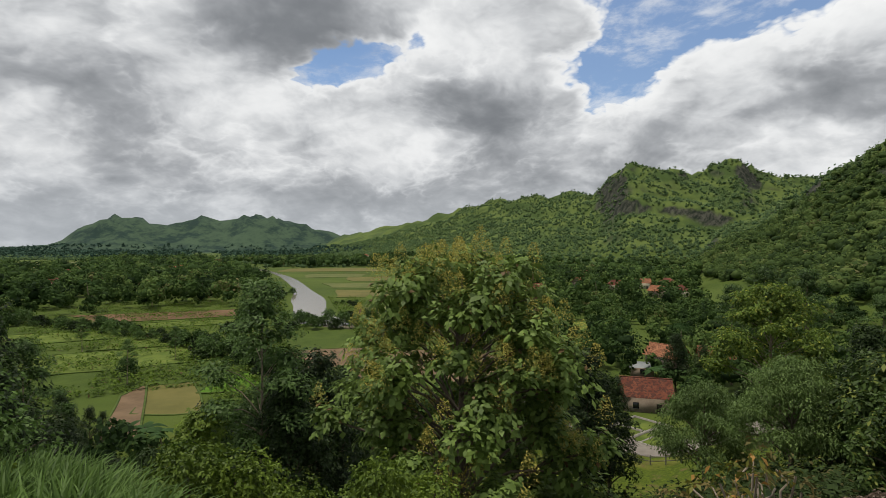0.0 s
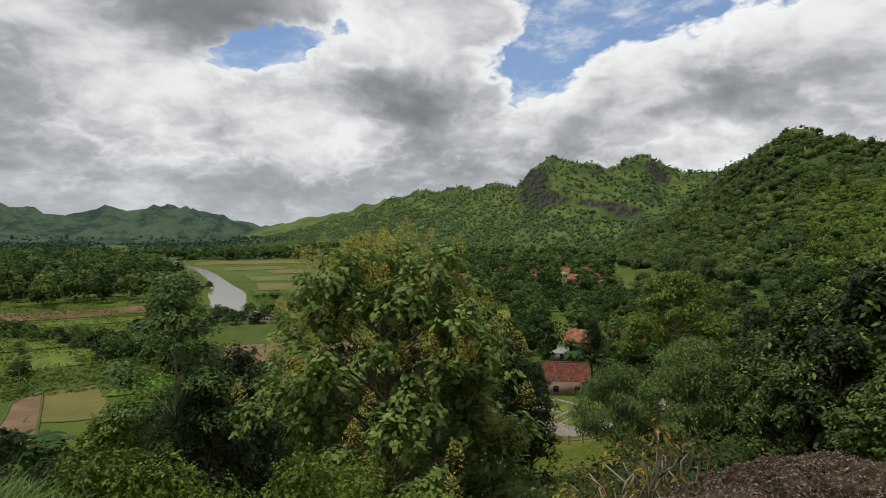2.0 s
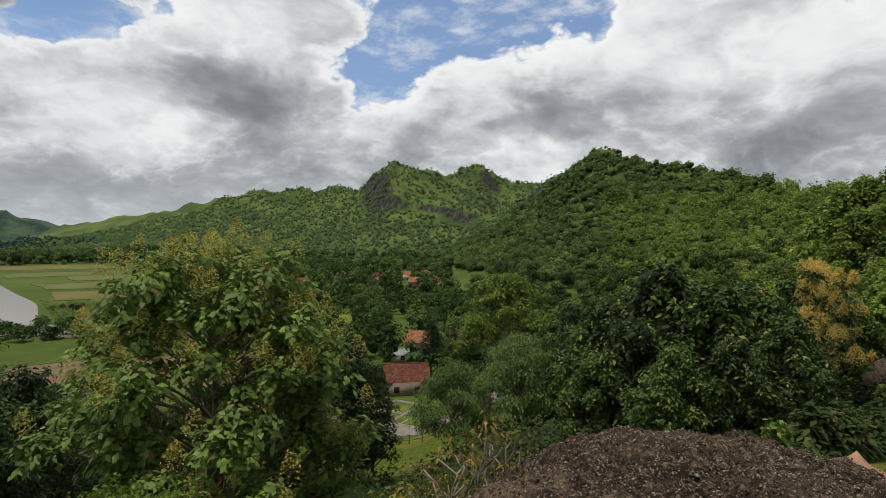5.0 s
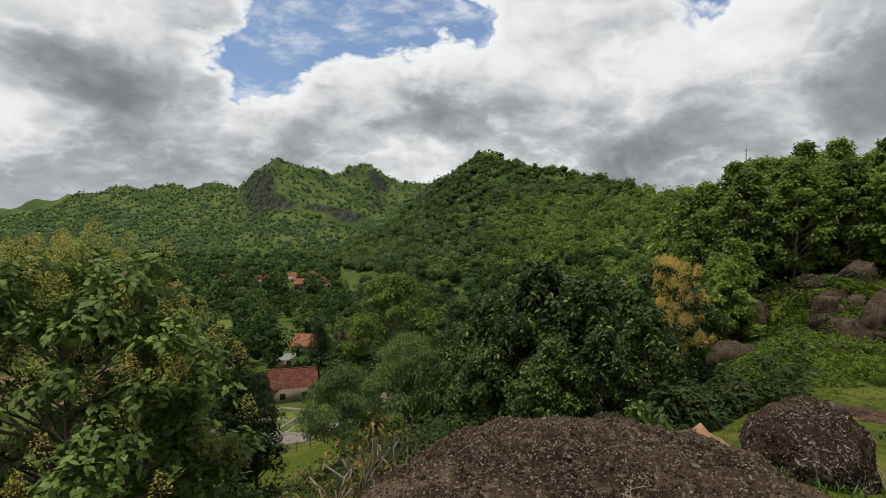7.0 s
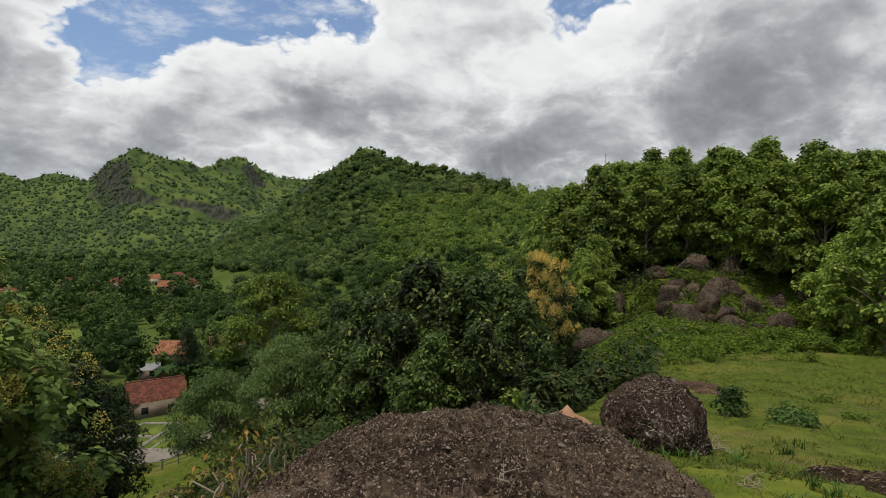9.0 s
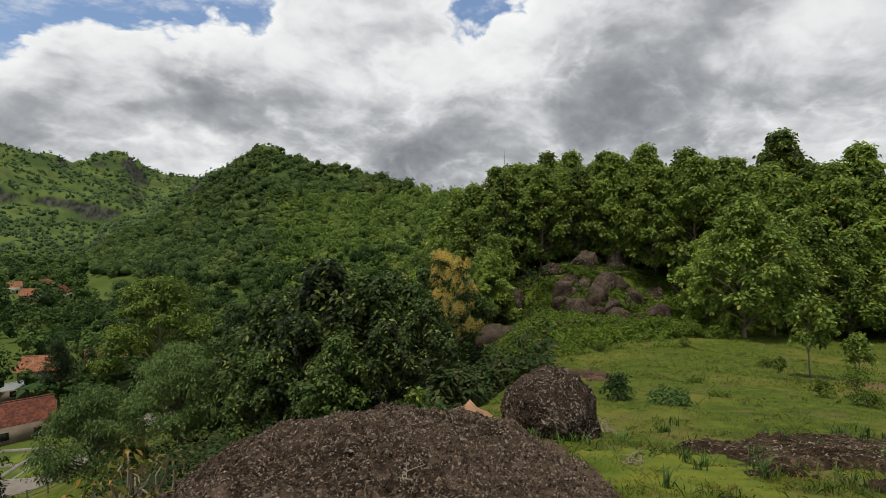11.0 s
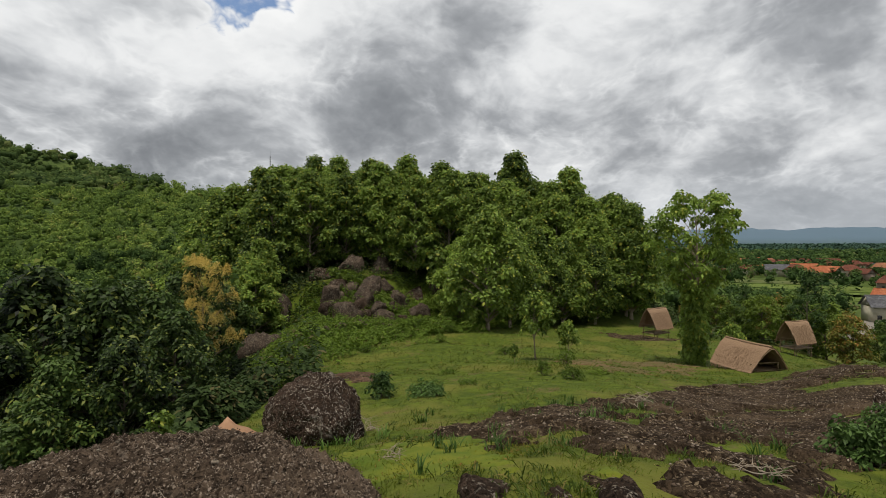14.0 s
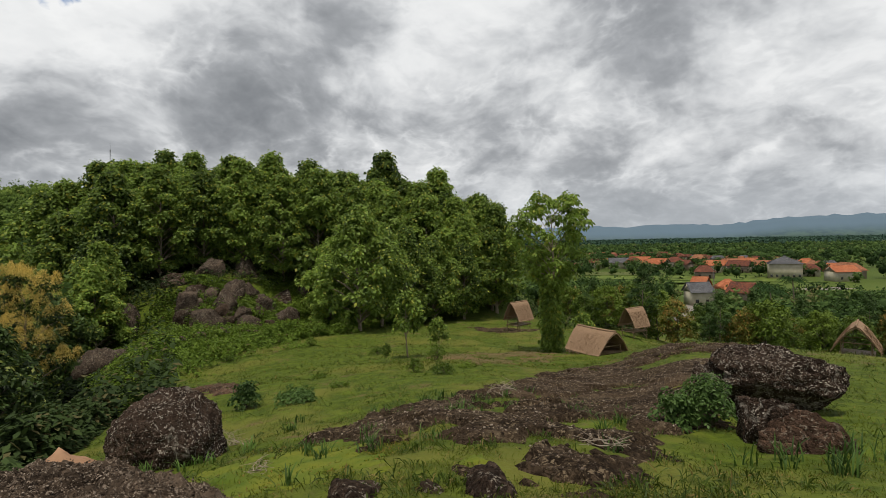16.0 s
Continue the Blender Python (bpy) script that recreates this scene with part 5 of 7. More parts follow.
for k in range(16):
    again((bank, bank_pale)[k % 2], on_ground(scrub_rng.uniform(24, 31), scrub_rng.uniform(84, 112), 0.1), k * 71.0, scrub_rng.uniform(0.3, 0.9))

# shrubs at the edge of the lookout
for i, (b, r, t, w, lf) in enumerate(((-25, 7.6, 1.5, 0.8, 0.07), (-20, 7.4, 1.6, 0.8, 0.07), (-6.5, 6.8, 1.75, 0.7, 0.07), (-1, 6.6, 1.6, 0.55, 0.06), (-42, 7.6, 1.9, 0.9, 0.07), (-14.5, 7.4, 1.4, 0.6, 0.06), (-44, 6.6, 1.4, 0.7, 0.06), (4.5, 6.6, 1.35, 0.5, 0.06))):
    shrub("bush", "fresh green bush on the brow of the hill", "bush", on_ground(b, r, 0.05), FRESH_LEAF if i != 4 else FEATHER_LEAF, 120 + i, t, w, lf, 10, 90, group="bushes on the brow")
for i, (b, r) in enumerate(((22.5, 7.4), (26, 6.9), (29.5, 6.9), (24.4, 8.0), (28.0, 7.6), (31.6, 7.3), (20.6, 7.9))):
    make_tree("dry_shrub", "sparse half-dry shrub with bare pale twigs on the brow", "bush", on_ground(b, r, 0.05), DRY_TWIG, DRY_LEAF if i % 2 else RUSTY_LEAF, i * 51.0, "dry shrubs", seed=140 + i,
              tall=2.0 + 0.2 * (i % 3), bole=0.4, radius=0.8, n_lobes=24, lobe=0.26, shape="round", tips=5, per_tip=3, leaf=0.10, width=0.45, droop=0.7, stem=0.016, lean=0.2, sides=5, inner=0)


# ---------------------------------------------------------------- woods
def round_block(k):
    """A rounded block of k x k faces a side: directions and faces."""
    g = np.linspace(-1, 1, k + 1)
    u, w = np.meshgrid(g, g, indexing="ij")
    o = np.ones_like(u)
    sides = [np.stack(q, -1) for q in ((u, w, o), (w, u, -o), (o, u, w), (-o, w, u), (w, o, u), (u, -o, w))]
    v = unit(np.concatenate([q.reshape(-1, 3) for q in sides]))
    i, j = np.meshgrid(np.arange(k), np.arange(k), indexing="ij")
    m = k + 1
    f = np.stack([i * m + j, (i + 1) * m + j, (i + 1) * m + j + 1, i * m + j + 1], -1).reshape(-1, 4)
    f = np.concatenate([f + q * m * m for q in range(6)])
    flat, back = np.unique(np.round(v, 5), axis=0, return_inverse=True)
    return flat, back.reshape(-1)[f]


def wood(name, label, n_try, near, far, span, quads, size, crown, mat, seed, keep, tall, core=2, low=1.0, upward=0.55, fill=0.60):
    """Far canopy: every tree a lumpy crown of leafy clumps, all in one mesh."""
    rng = np.random.default_rng(seed)
    b = rng.uniform(*span, n_try)
    r = np.sqrt(rng.uniform(near ** 2, far ** 2, n_try))
    x, y = r * np.sin(np.radians(b)), r * np.cos(np.radians(b))
    ok = keep(b, r, x, y, rng)
    b, r, x, y = b[ok], r[ok], x[ok], y[ok]
    z = land(x, y)
    n = len(x)
    s = (0.45 + 1.05 * rng.beta(1.6, 2.0, n)) * np.where(z < 9, low, 1.0)
    lob = 8
    slim = rng.uniform(0.75, 1.2, (n, 1, 1))
    lc = unit(rng.normal(size=(n, lob, 3)) + np.array([0, 0, 0.5])) * rng.uniform(0.35, 0.75, (n, lob, 1)) * crown * np.concatenate([1 / slim, 1 / slim, slim ** 2], 2)
    lr = rng.uniform(0.28, 0.5, (n, lob)) * crown
    pick = rng.integers(0, lob, (n, quads))
    d = unit(rng.normal(size=(n, quads, 3)) + np.array([0, 0, upward]))
    c = np.take_along_axis(lc, pick[..., None].repeat(3, 2), 1) + d * np.take_along_axis(lr, pick, 1)[..., None] * np.where(rng.uniform(size=(n, quads, 1)) < 0.2, rng.uniform(0.1, 0.7, (n, quads, 1)), rng.uniform(0.8, 1.05, (n, quads, 1)))
    c = c * s[:, None, None] + np.stack([x, y, z + tall * s], 1)[:, None]
    way = unit(np.cross(d, rng.normal(size=d.shape)))
    side = np.cross(way, unit(d + np.array([0, 0, 0.15]) + rng.normal(size=d.shape) * 0.32))
    h = size * rng.uniform(0.6, 1.3, (n, quads, 1)) * np.where(z < 9, low ** 0.7, 1.0)[:, None, None]
    v = np.stack([c - way * h, c + side * h * 0.7, c + way * h, c - side * h * 0.7], 2).reshape(-1, 3)
    f = np.arange(len(v)).reshape(-1, 4)
    # a rounded core fills the inside of each crown; inner shade is put into its tone
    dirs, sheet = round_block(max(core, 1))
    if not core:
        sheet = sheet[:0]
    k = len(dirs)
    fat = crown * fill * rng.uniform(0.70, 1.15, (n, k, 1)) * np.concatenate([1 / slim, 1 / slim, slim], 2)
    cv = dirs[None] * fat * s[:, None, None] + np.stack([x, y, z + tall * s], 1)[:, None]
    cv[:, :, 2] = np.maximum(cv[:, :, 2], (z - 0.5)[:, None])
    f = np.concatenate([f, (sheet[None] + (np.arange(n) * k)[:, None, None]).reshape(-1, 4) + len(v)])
    me = mesh_of(name, np.concatenate([v, cv.reshape(-1, 3)]), f, mat, True)
    tone = np.clip(rng.beta(2.0, 2.4, n) * 0.85 + 0.36 * fbm(x, y, 90.0, 3, 8.0) + 0.10, 0, 1)
    # cores get a lower tone than their clumps: crown shade painted in
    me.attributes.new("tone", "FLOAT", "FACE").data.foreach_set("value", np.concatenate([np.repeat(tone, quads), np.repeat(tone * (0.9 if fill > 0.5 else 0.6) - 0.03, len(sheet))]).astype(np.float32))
    return tagged(new(name, me), label, "trees", kind="stuff"), np.stack([x, y, z], 1)


def river_side(b, r):
    return np.abs(b - np.interp(r, (170, 230, 420, 640, 1000), (-13, -14.0, -15.7, -19, -24)))


def open_land(b, r, x, y):
    """Where no wood stands: water, plots, roads and the village's yards."""
    b, r = b + 2.6 * fbm(x, y, 60.0, 3, 2.0), r * (1 + 0.10 * fbm(x, y, 75.0, 3, 5.0))
    o = (river_side(b, r) < np.interp(r, (150, 300, 1000), (9.0, 4.0, 1.6))) & (r > 150)
    o |= (b > -17) & (b < -3.5) & (r > 200) & (r < 720)
    o |= (b > -40) & (b < -19) & (r > 80) & (r < 262)
    o |= (b > -45) & (b < -33) & (r > 720) & (r < 1150)
    o |= (b > -20) & (b < 9) & (r > 90) & (r < 185)
    o |= (np.abs(b - 13.8) < 3.2) & (r > 178) & (r < 218)
    o |= (b > 14) & (b < 40) & (r < 100)
    o |= (b > 17) & (b < 22.5) & (r < 122)
    return o


def keep_mid(b, r, x, y, rng):
    k = ~open_land(b, r, x, y) & (rng.uniform(size=len(b)) < 0.92)
    k &= ~((b > 64) & (r < 140))
    k &= ~((b > 38) & (r < 62))
    return k


# bearing, distance, roof, height of the walls
VALLEY_HOUSES = ((14.6, 400, TILE_ORANGE, 4), (20.9, 405, TILE_ORANGE, 4), (23.2, 420, TILE_OLD, 4), (24.4, 345, TILE_OLD, 4), (22.3, 335, TILE_ORANGE, 4), (18.4, 380, TILE_OLD, 4),
                      (10.2, 330, TILE_OLD, 4), (6.8, 340, TILE_ORANGE, 4), (13.5, 520, TILE_ORANGE, 4), (15.2, 520, TILE_OLD, 4), (8.0, 400, TILE_OLD, 4),
                      (-24.6, 400, TILE_OLD, 4), (-25.6, 395, SHEET_METAL, 3.5), (-26.4, 620, TILE_BRIGHT, 4.5), (-27.2, 600, TILE_ORANGE, 4), (-35.6, 520, TILE_OLD, 6), (-37.4, 500, TILE_OLD, 5),
                      (-36.8, 430, TILE_OLD, 4), (-30.4, 560, TILE_OLD, 4), (-37.8, 395, TILE_OLD, 4), (-8.4, 1000, TILE_ORANGE, 5), (-14.2, 1040, TILE_ORANGE, 5), (-20, 950, TILE_ORANGE, 5), (-23, 820, TILE_OLD, 5))


def keep_valley(b, r, x, y, rng):
    k = ~open_land(b, r, x, y) & (land(x, y) < 9) & (fbm(x, y, 45.0, 3, 9.0) > -0.6)
    for hb, hr, _, _ in VALLEY_HOUSES:
        k &= ~((np.abs(b - hb) * hr * 0.0175 < 9) & (r > hr - (62 if hb > 5 else 20)) & (r < hr + 8))
    return k


def keep_slope(b, r, x, y, rng):
    return keep_far(b, r, x, y, rng) & ~((b > 43) & (r < 430)) & (land(x, y) >= 9)


def keep_shoulder(b, r, x, y, rng):
    return ~((b > 64) & (r < 140)) & (r > np.interp(b, (42, 58, 64), (240, 150, 110)))


def keep_far(b, r, x, y, rng):
    patch = fbm(x, y, 170.0, 4, 3.0)
    high = land(x, y)
    grassy = ((patch > 0.22) & (high > 60))
    return ~open_land(b, r, x, y) & (~grassy | (rng.uniform(size=len(b)) < 0.55)) & (np.abs(land(x * 1.012, y * 1.012) - high) < 0.012 * r * 0.8)


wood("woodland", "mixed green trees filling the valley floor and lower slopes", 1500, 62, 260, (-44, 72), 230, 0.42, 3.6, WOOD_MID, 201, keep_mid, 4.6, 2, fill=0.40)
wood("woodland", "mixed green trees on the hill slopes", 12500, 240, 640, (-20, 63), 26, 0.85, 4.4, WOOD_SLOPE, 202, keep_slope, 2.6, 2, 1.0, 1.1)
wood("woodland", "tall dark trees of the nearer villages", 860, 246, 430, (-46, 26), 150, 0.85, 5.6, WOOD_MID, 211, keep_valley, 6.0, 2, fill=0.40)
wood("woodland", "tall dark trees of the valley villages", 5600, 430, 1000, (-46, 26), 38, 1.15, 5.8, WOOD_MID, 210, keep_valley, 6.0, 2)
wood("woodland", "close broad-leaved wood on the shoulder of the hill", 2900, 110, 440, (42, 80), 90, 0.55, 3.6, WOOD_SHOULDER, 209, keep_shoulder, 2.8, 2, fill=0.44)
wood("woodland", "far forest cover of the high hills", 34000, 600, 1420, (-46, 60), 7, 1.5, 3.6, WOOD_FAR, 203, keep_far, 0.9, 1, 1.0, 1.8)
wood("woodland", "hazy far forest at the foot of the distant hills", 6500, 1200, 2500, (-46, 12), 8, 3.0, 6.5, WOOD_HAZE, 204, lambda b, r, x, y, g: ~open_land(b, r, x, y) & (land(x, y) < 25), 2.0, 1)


def keep_right(b, r, x, y, rng):
    lane = np.abs(b - np.interp(r, (120, 140, 165, 200, 240), (123, 124.3, 124.8, 126, 132))) < np.interp(r, (120, 240), (2.4, 2.6))
    return ~lane & ~((r > 205) & (r < 300) & (fbm(x, y, 60.0, 2, 4.0) > -0.25)) & ~((b < 112) & (r < 85)) & ~((r < 62) & (b > 115) & (b < 128)) & ~((r < 72) & (b > 132))


def keep_town(b, r, x, y, rng):
    gap = (r < 470) & (rng.uniform(size=len(b)) < 0.25)
    return ~gap


wood("woodland", "orchard trees of the lower slope", 620, 100, 235, (108, 152), 110, 0.45, 3.0, WOOD_MID, 208, keep_right, 3.2, 2, fill=0.40)
wood("woodland", "trees among the red-roofed houses", 420, 290, 480, (104, 152), 130, 0.65, 4.2, WOOD_MID, 212, keep_town, 3.4, fill=0.40)
wood("woodland", "trees behind the red-roofed town", 3200, 480, 1250, (104, 152), 26, 0.95, 4.4, WOOD_MID, 206, keep_town, 3.4)
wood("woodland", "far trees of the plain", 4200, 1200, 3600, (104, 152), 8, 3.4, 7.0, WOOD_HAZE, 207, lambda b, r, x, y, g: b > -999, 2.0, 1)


# single orchard trees and tall weeds between the meadow and the lane
fruit = make_tree("fruit_tree", "bushy yellow-green fruit tree below the meadow", "tree", on_ground(121.5, 66, 0.2), BARK, FRESH_LEAF, 0, seed=71, group="fruit trees below the meadow",
                  tall=6.4, bole=0.8, radius=2.7, n_lobes=26, lobe=0.85, shape="round", tips=24, per_tip=6, leaf=0.30, width=0.5, droop=0.4, flat=0.6, stem=0.10, spray=0.6)
slender = make_tree("albizia_tree", "slender young tree with pale green feathery leaves below the meadow", "tree", on_ground(120.2, 63, 0.2), PALE_BARK, FEATHER_LEAF, 0, seed=72, group="fruit trees below the meadow",
                    tall=9.0, bole=2.8, radius=2.0, n_lobes=18, lobe=0.75, shape="egg", tips=26, per_tip=6, leaf=0.26, width=0.4, droop=0.4, flat=0.8, squash=0.6, stem=0.08, spray=0.7)
rust = make_tree("fruit_tree", "fruit tree with rusty yellow new leaves below the meadow", "tree", on_ground(123.2, 62, 0.2), BARK, RUSTY_LEAF, 0, seed=73, group="fruit trees below the meadow",
                 tall=5.6, bole=0.8, radius=2.1, n_lobes=20, lobe=0.75, shape="round", tips=22, per_tip=6, leaf=0.28, width=0.45, droop=0.5, flat=0.6, stem=0.08, spray=0.6)
orchard = np.random.default_rng(33)
for k in range(150):
    b, r = 109.5 + 42.0 * ((k * 0.618) % 1.0), 60.0 + 52.0 * ((k * 0.7549) % 1.0)
    x, y = polar(b, r)[:2]
    if keep_right(np.array([b]), np.array([r]), np.array([x]), np.array([y]), orchard)[0]:
        again((fruit, fruit, slender, fruit, rust)[k % 5], on_ground(b, r, 0.2), orchard.uniform(0, 360), orchard.uniform(0.55, 1.1))


def undergrowth(n, span, near, far, tall, size, seed):
    """Rank low growth under the trees of the slope."""
    rng = np.random.default_rng(seed)
    b, r = rng.uniform(*span, n), near * (far / near) ** rng.uniform(0, 1, n)
    x, y = r * np.sin(np.radians(b)), r * np.cos(np.radians(b))
    ok = (fbm(x, y, 6.0, 3, 5.0) > -0.45) & ~((b > 14) & (b < 36) & (r > 64)) & ~((b > 34) & (b < 70) & (r < 9.5)) & ~((b > 60) & (b < 100) & (r < 14 + 0.9 * (b - 60))) & ((b < 100) | keep_right(b, r, x, y, rng)) & ~((b > 17) & (b < 30) & (r > 54))
    x, y = x[ok], y[ok]
    lump_high = np.clip(0.5 + fbm(x, y, 3.0, 3, 2.5), 0.1, 1.2) * tall
    p = np.stack([x, y, land(x, y) + lump_high * rng.uniform(0, 1, len(x)) ** 0.5], 1)
    way = ball_dirs(len(x), rng) * np.array([1, 1, 0.4])
    v, f = leaf_quads(p, way, size * rng.uniform(0.6, 1.3, len(x)), rng, 0.55, 0.4, 0.7)
    tagged(new("undergrowth", mesh_of("undergrowth", v, f, UNDERGROWTH)), "rank green undergrowth between the trees of the slope", "undergrowth", kind="stuff")


def slope_scrub():
    """Fresh scrub over the stony front of the spur and dark growth under its trees."""
    for n, (b0, b1), lo, hi, tall, size, mat, seed, label in ((66000, (66, 90), -14, 10, 1.3, 0.26, SLOPE_SCRUB, 411, "fresh green scrub over the stony slope"),
                                                             (60000, (63, 86), -30, -6, 1.15, 0.21, SLOPE_SCRUB, 413, "low green scrub between the meadow and the rocks"),
                                                             (30000, (60, 112), 8, 34, 1.6, 0.40, UNDERGROWTH, 412, "dark undergrowth beneath the teak wood")):
        rng = np.random.default_rng(seed)
        b = rng.uniform(b0, b1, n)
        foot = np.interp(b, (62, 68, 78, 88, 98, 108), (50, 54, 57, 62, 66, 70))
        low = np.maximum(foot + lo, np.interp(b, EDGE_B, EDGE_R) + 2.0 * np.sin(b * 9.0)) if lo < -20 else foot + lo
        r = low + np.maximum(0.0, foot + hi - low) * rng.uniform(0, 1, n)
        x, y = r * np.sin(np.radians(b)), r * np.cos(np.radians(b))
        ok = fbm(x, y, 5.0, 3, 1.5) > (-0.08 if lo < -20 else -0.30)
        x, y = x[ok], y[ok]
        p = np.stack([x, y, land(x, y) + np.clip(0.45 + 1.1 * fbm(x, y, 3.4, 3, 3.5), 0.05, 1.3) * tall * rng.uniform(0, 1, len(x)) ** 0.5], 1)
        v, f = leaf_quads(p, ball_dirs(len(x), rng) * np.array([1, 1, 0.4]), size * rng.uniform(0.6, 1.3, len(x)), rng, 0.55, 0.4, 0.7)
        tagged(new("scrub", mesh_of("scrub", v, f, mat)), label, "scrub", kind="stuff")


def meadow_scrub():
    """Low vines and weeds that spread from the stony slope down into the meadow, in patches."""
    rng = np.random.default_rng(413)
    n = 84000
    b = rng.uniform(64, 97, n)
    near, foot = np.interp(b, (64, 70, 76, 82, 88, 97), (19, 24, 29, 35, 43, 58)), np.interp(b, (64, 70, 78, 88, 97), (46, 56, 59, 63, 68))
    t = rng.uniform(0, 1, n) ** 0.8
    r = near + (foot - near) * t
    x, y = r * np.sin(np.radians(b)), r * np.cos(np.radians(b))
    ok = fbm(x, y, 5.5, 3, 4.0) + 0.9 * t - 0.50 > 0
    x, y, t = x[ok], y[ok], t[ok]
    high = np.clip(0.34 + 1.0 * fbm(x, y, 2.6, 3, 7.5), 0.05, 1.0) * (0.55 + 1.0 * t)
    p = np.stack([x, y, land(x, y) + high * rng.uniform(0, 1, len(x)) ** 0.5], 1)
    v, f = leaf_quads(p, ball_dirs(len(x), rng) * np.array([1, 1, 0.35]), 0.20 * rng.uniform(0.6, 1.3, len(x)), rng, 0.6, 0.4, 0.75)
    tagged(new("scrub", mesh_of("scrub", v, f, SLOPE_SCRUB)), "low bright green vines and weeds at the edge of the meadow", "scrub", kind="stuff")


meadow_scrub()


def field_weeds():
    """Weeds, crops and hedgerow growth between the plots of the valley."""
    rng = np.random.default_rng(431)
    n = 110000
    b, r = rng.uniform(-45, -8, n), rng.uniform(88, 300, n)
    x, y = r * np.sin(np.radians(b)), r * np.cos(np.radians(b))
    row = fbm(x, y, 38.0, 3, 6.0)
    ok = (np.abs(row) < 0.09) | (row > 0.26)
    ok &= (r > 122) | (b > -24)
    ok &= river_side(b, r) > np.interp(r, (180, 240, 300), (3.5, 2.6, 2.2))
    x, y, row = x[ok], y[ok], row[ok]
    p = np.stack([x, y, land(x, y) + rng.uniform(0.1, 1.0, len(x)) * np.where(row > 0.36, 0.7, 1.7)], 1)
    v, f = leaf_quads(p, ball_dirs(len(x), rng) * np.array([1, 1, 0.4]), 0.75 * rng.uniform(0.5, 1.3, len(x)), rng, 0.6, 0.4, 0.7)
    tagged(new("hedgerow", mesh_of("hedgerow", v, f, SLOPE_SCRUB)), "weeds and hedgerow growth between the plots", "hedgerow", kind="stuff")


field_weeds()
slope_scrub()
def ravine():
    """Rank dark growth down the ravine between the meadow and the stony slope."""
    rng = np.random.default_rng(441)
    n = 42000
    b = rng.uniform(59, 67, n)
    r = np.interp(b, (59, 64, 68, 71), (15, 18, 27, 40)) + 30 * rng.uniform(0, 1, n) ** 1.3 * np.interp(b, (59, 71), (1.0, 0.5))
    x, y = r * np.sin(np.radians(b)), r * np.cos(np.radians(b))
    p = np.stack([x, y, land(x, y) + np.clip(0.5 + 1.1 * fbm(x, y, 3.0, 3, 4.5), 0.05, 1.4) * 1.3 * rng.uniform(0, 1, n) ** 0.5], 1)
    v, f = leaf_quads(p, ball_dirs(n, rng) * np.array([1, 1, 0.4]), 0.26 * rng.uniform(0.6, 1.3, n), rng, 0.55, 0.4, 0.7)
    tagged(new("undergrowth", mesh_of("undergrowth", v, f, UNDERGROWTH)), "dark rank growth down the ravine", "undergrowth", kind="stuff")


ravine()
undergrowth(52000, (-46, 62), 11, 34, 1.0, 0.24, 401)
undergrowth(62000, (-46, 72), 24, 85, 1.9, 0.42, 402)
undergrowth(26000, (106, 152), 58, 150, 1.5, 0.48, 403)


def banana_plant(place, turn, tall, seed):
    """A clump of banana: juicy stems and long arched leaves with a midrib."""
    rng = np.random.default_rng(seed)
    ob = tagged(new("banana_plant"), "banana plant with long ragged arched leaves", "plant", "banana plants")
    part("stem", mesh_of("stem", *tube([(0, 0, -0.2), (0.05, 0, tall * 0.3), (0.1, 0.03, tall * 0.55)], [0.16, 0.13, 0.08], 8), PALE_BARK, True), ob)
    for k in range(9):
        a = k * 2.4 + rng.uniform(-0.3, 0.3)
        ln, rise = tall * rng.uniform(0.5, 0.7), rng.uniform(0.5, 1.1)
        t = np.linspace(0, 1, 9)
        rib = np.stack([ln * t * math.cos(a) + 0.1, ln * t * math.sin(a), tall * 0.5 + ln * (rise * t - 0.95 * t * t)], 1)
        side = np.array([-math.sin(a), math.cos(a), 0.0])
        w = (0.13 * tall * np.sin(np.clip(t * 1.05 + 0.02, 0, 1) * math.pi) ** 0.6)[:, None]
        droop = np.array([0, 0, -0.35])
        v = np.concatenate([rib - side * w + droop * w, rib, rib + side * w + droop * w])
        f = [(i, i + 1, 9 + i + 1, 9 + i) for i in range(8)] + [(9 + i, 9 + i + 1, 18 + i + 1, 18 + i) for i in range(8)]
        part("leaf", mesh_of("leaf", v, f, BANANA_LEAF, True), ob)
    ob.matrix_world = Matrix.Translation(place) @ pose(0, 0, 0, 0, 0, turn)
    return ob


banana = banana_plant(on_ground(-29.6, 86, 0.1), 0, 4.8, 1)
for b, r, s, a in ((-28.2, 84, 0.9, 100), (-30.8, 90, 0.8, 200), (-9.7, 52, 1.0, 40), (-8.2, 50, 0.85, 160), (-11.4, 55, 0.9, 260), (21.8, 126, 0.9, 30), (22.4, 128, 1.0, 150), (11, 240, 1.1, 10),
                   (12.2, 250, 1.2, 70), (14.5, 245, 1.1, 170), (129.5, 120, 0.9, 20), (131, 118, 1.0, 120), (117, 112, 1.0, 220)):
    again(banana, on_ground(b, r, 0.1), a, s)


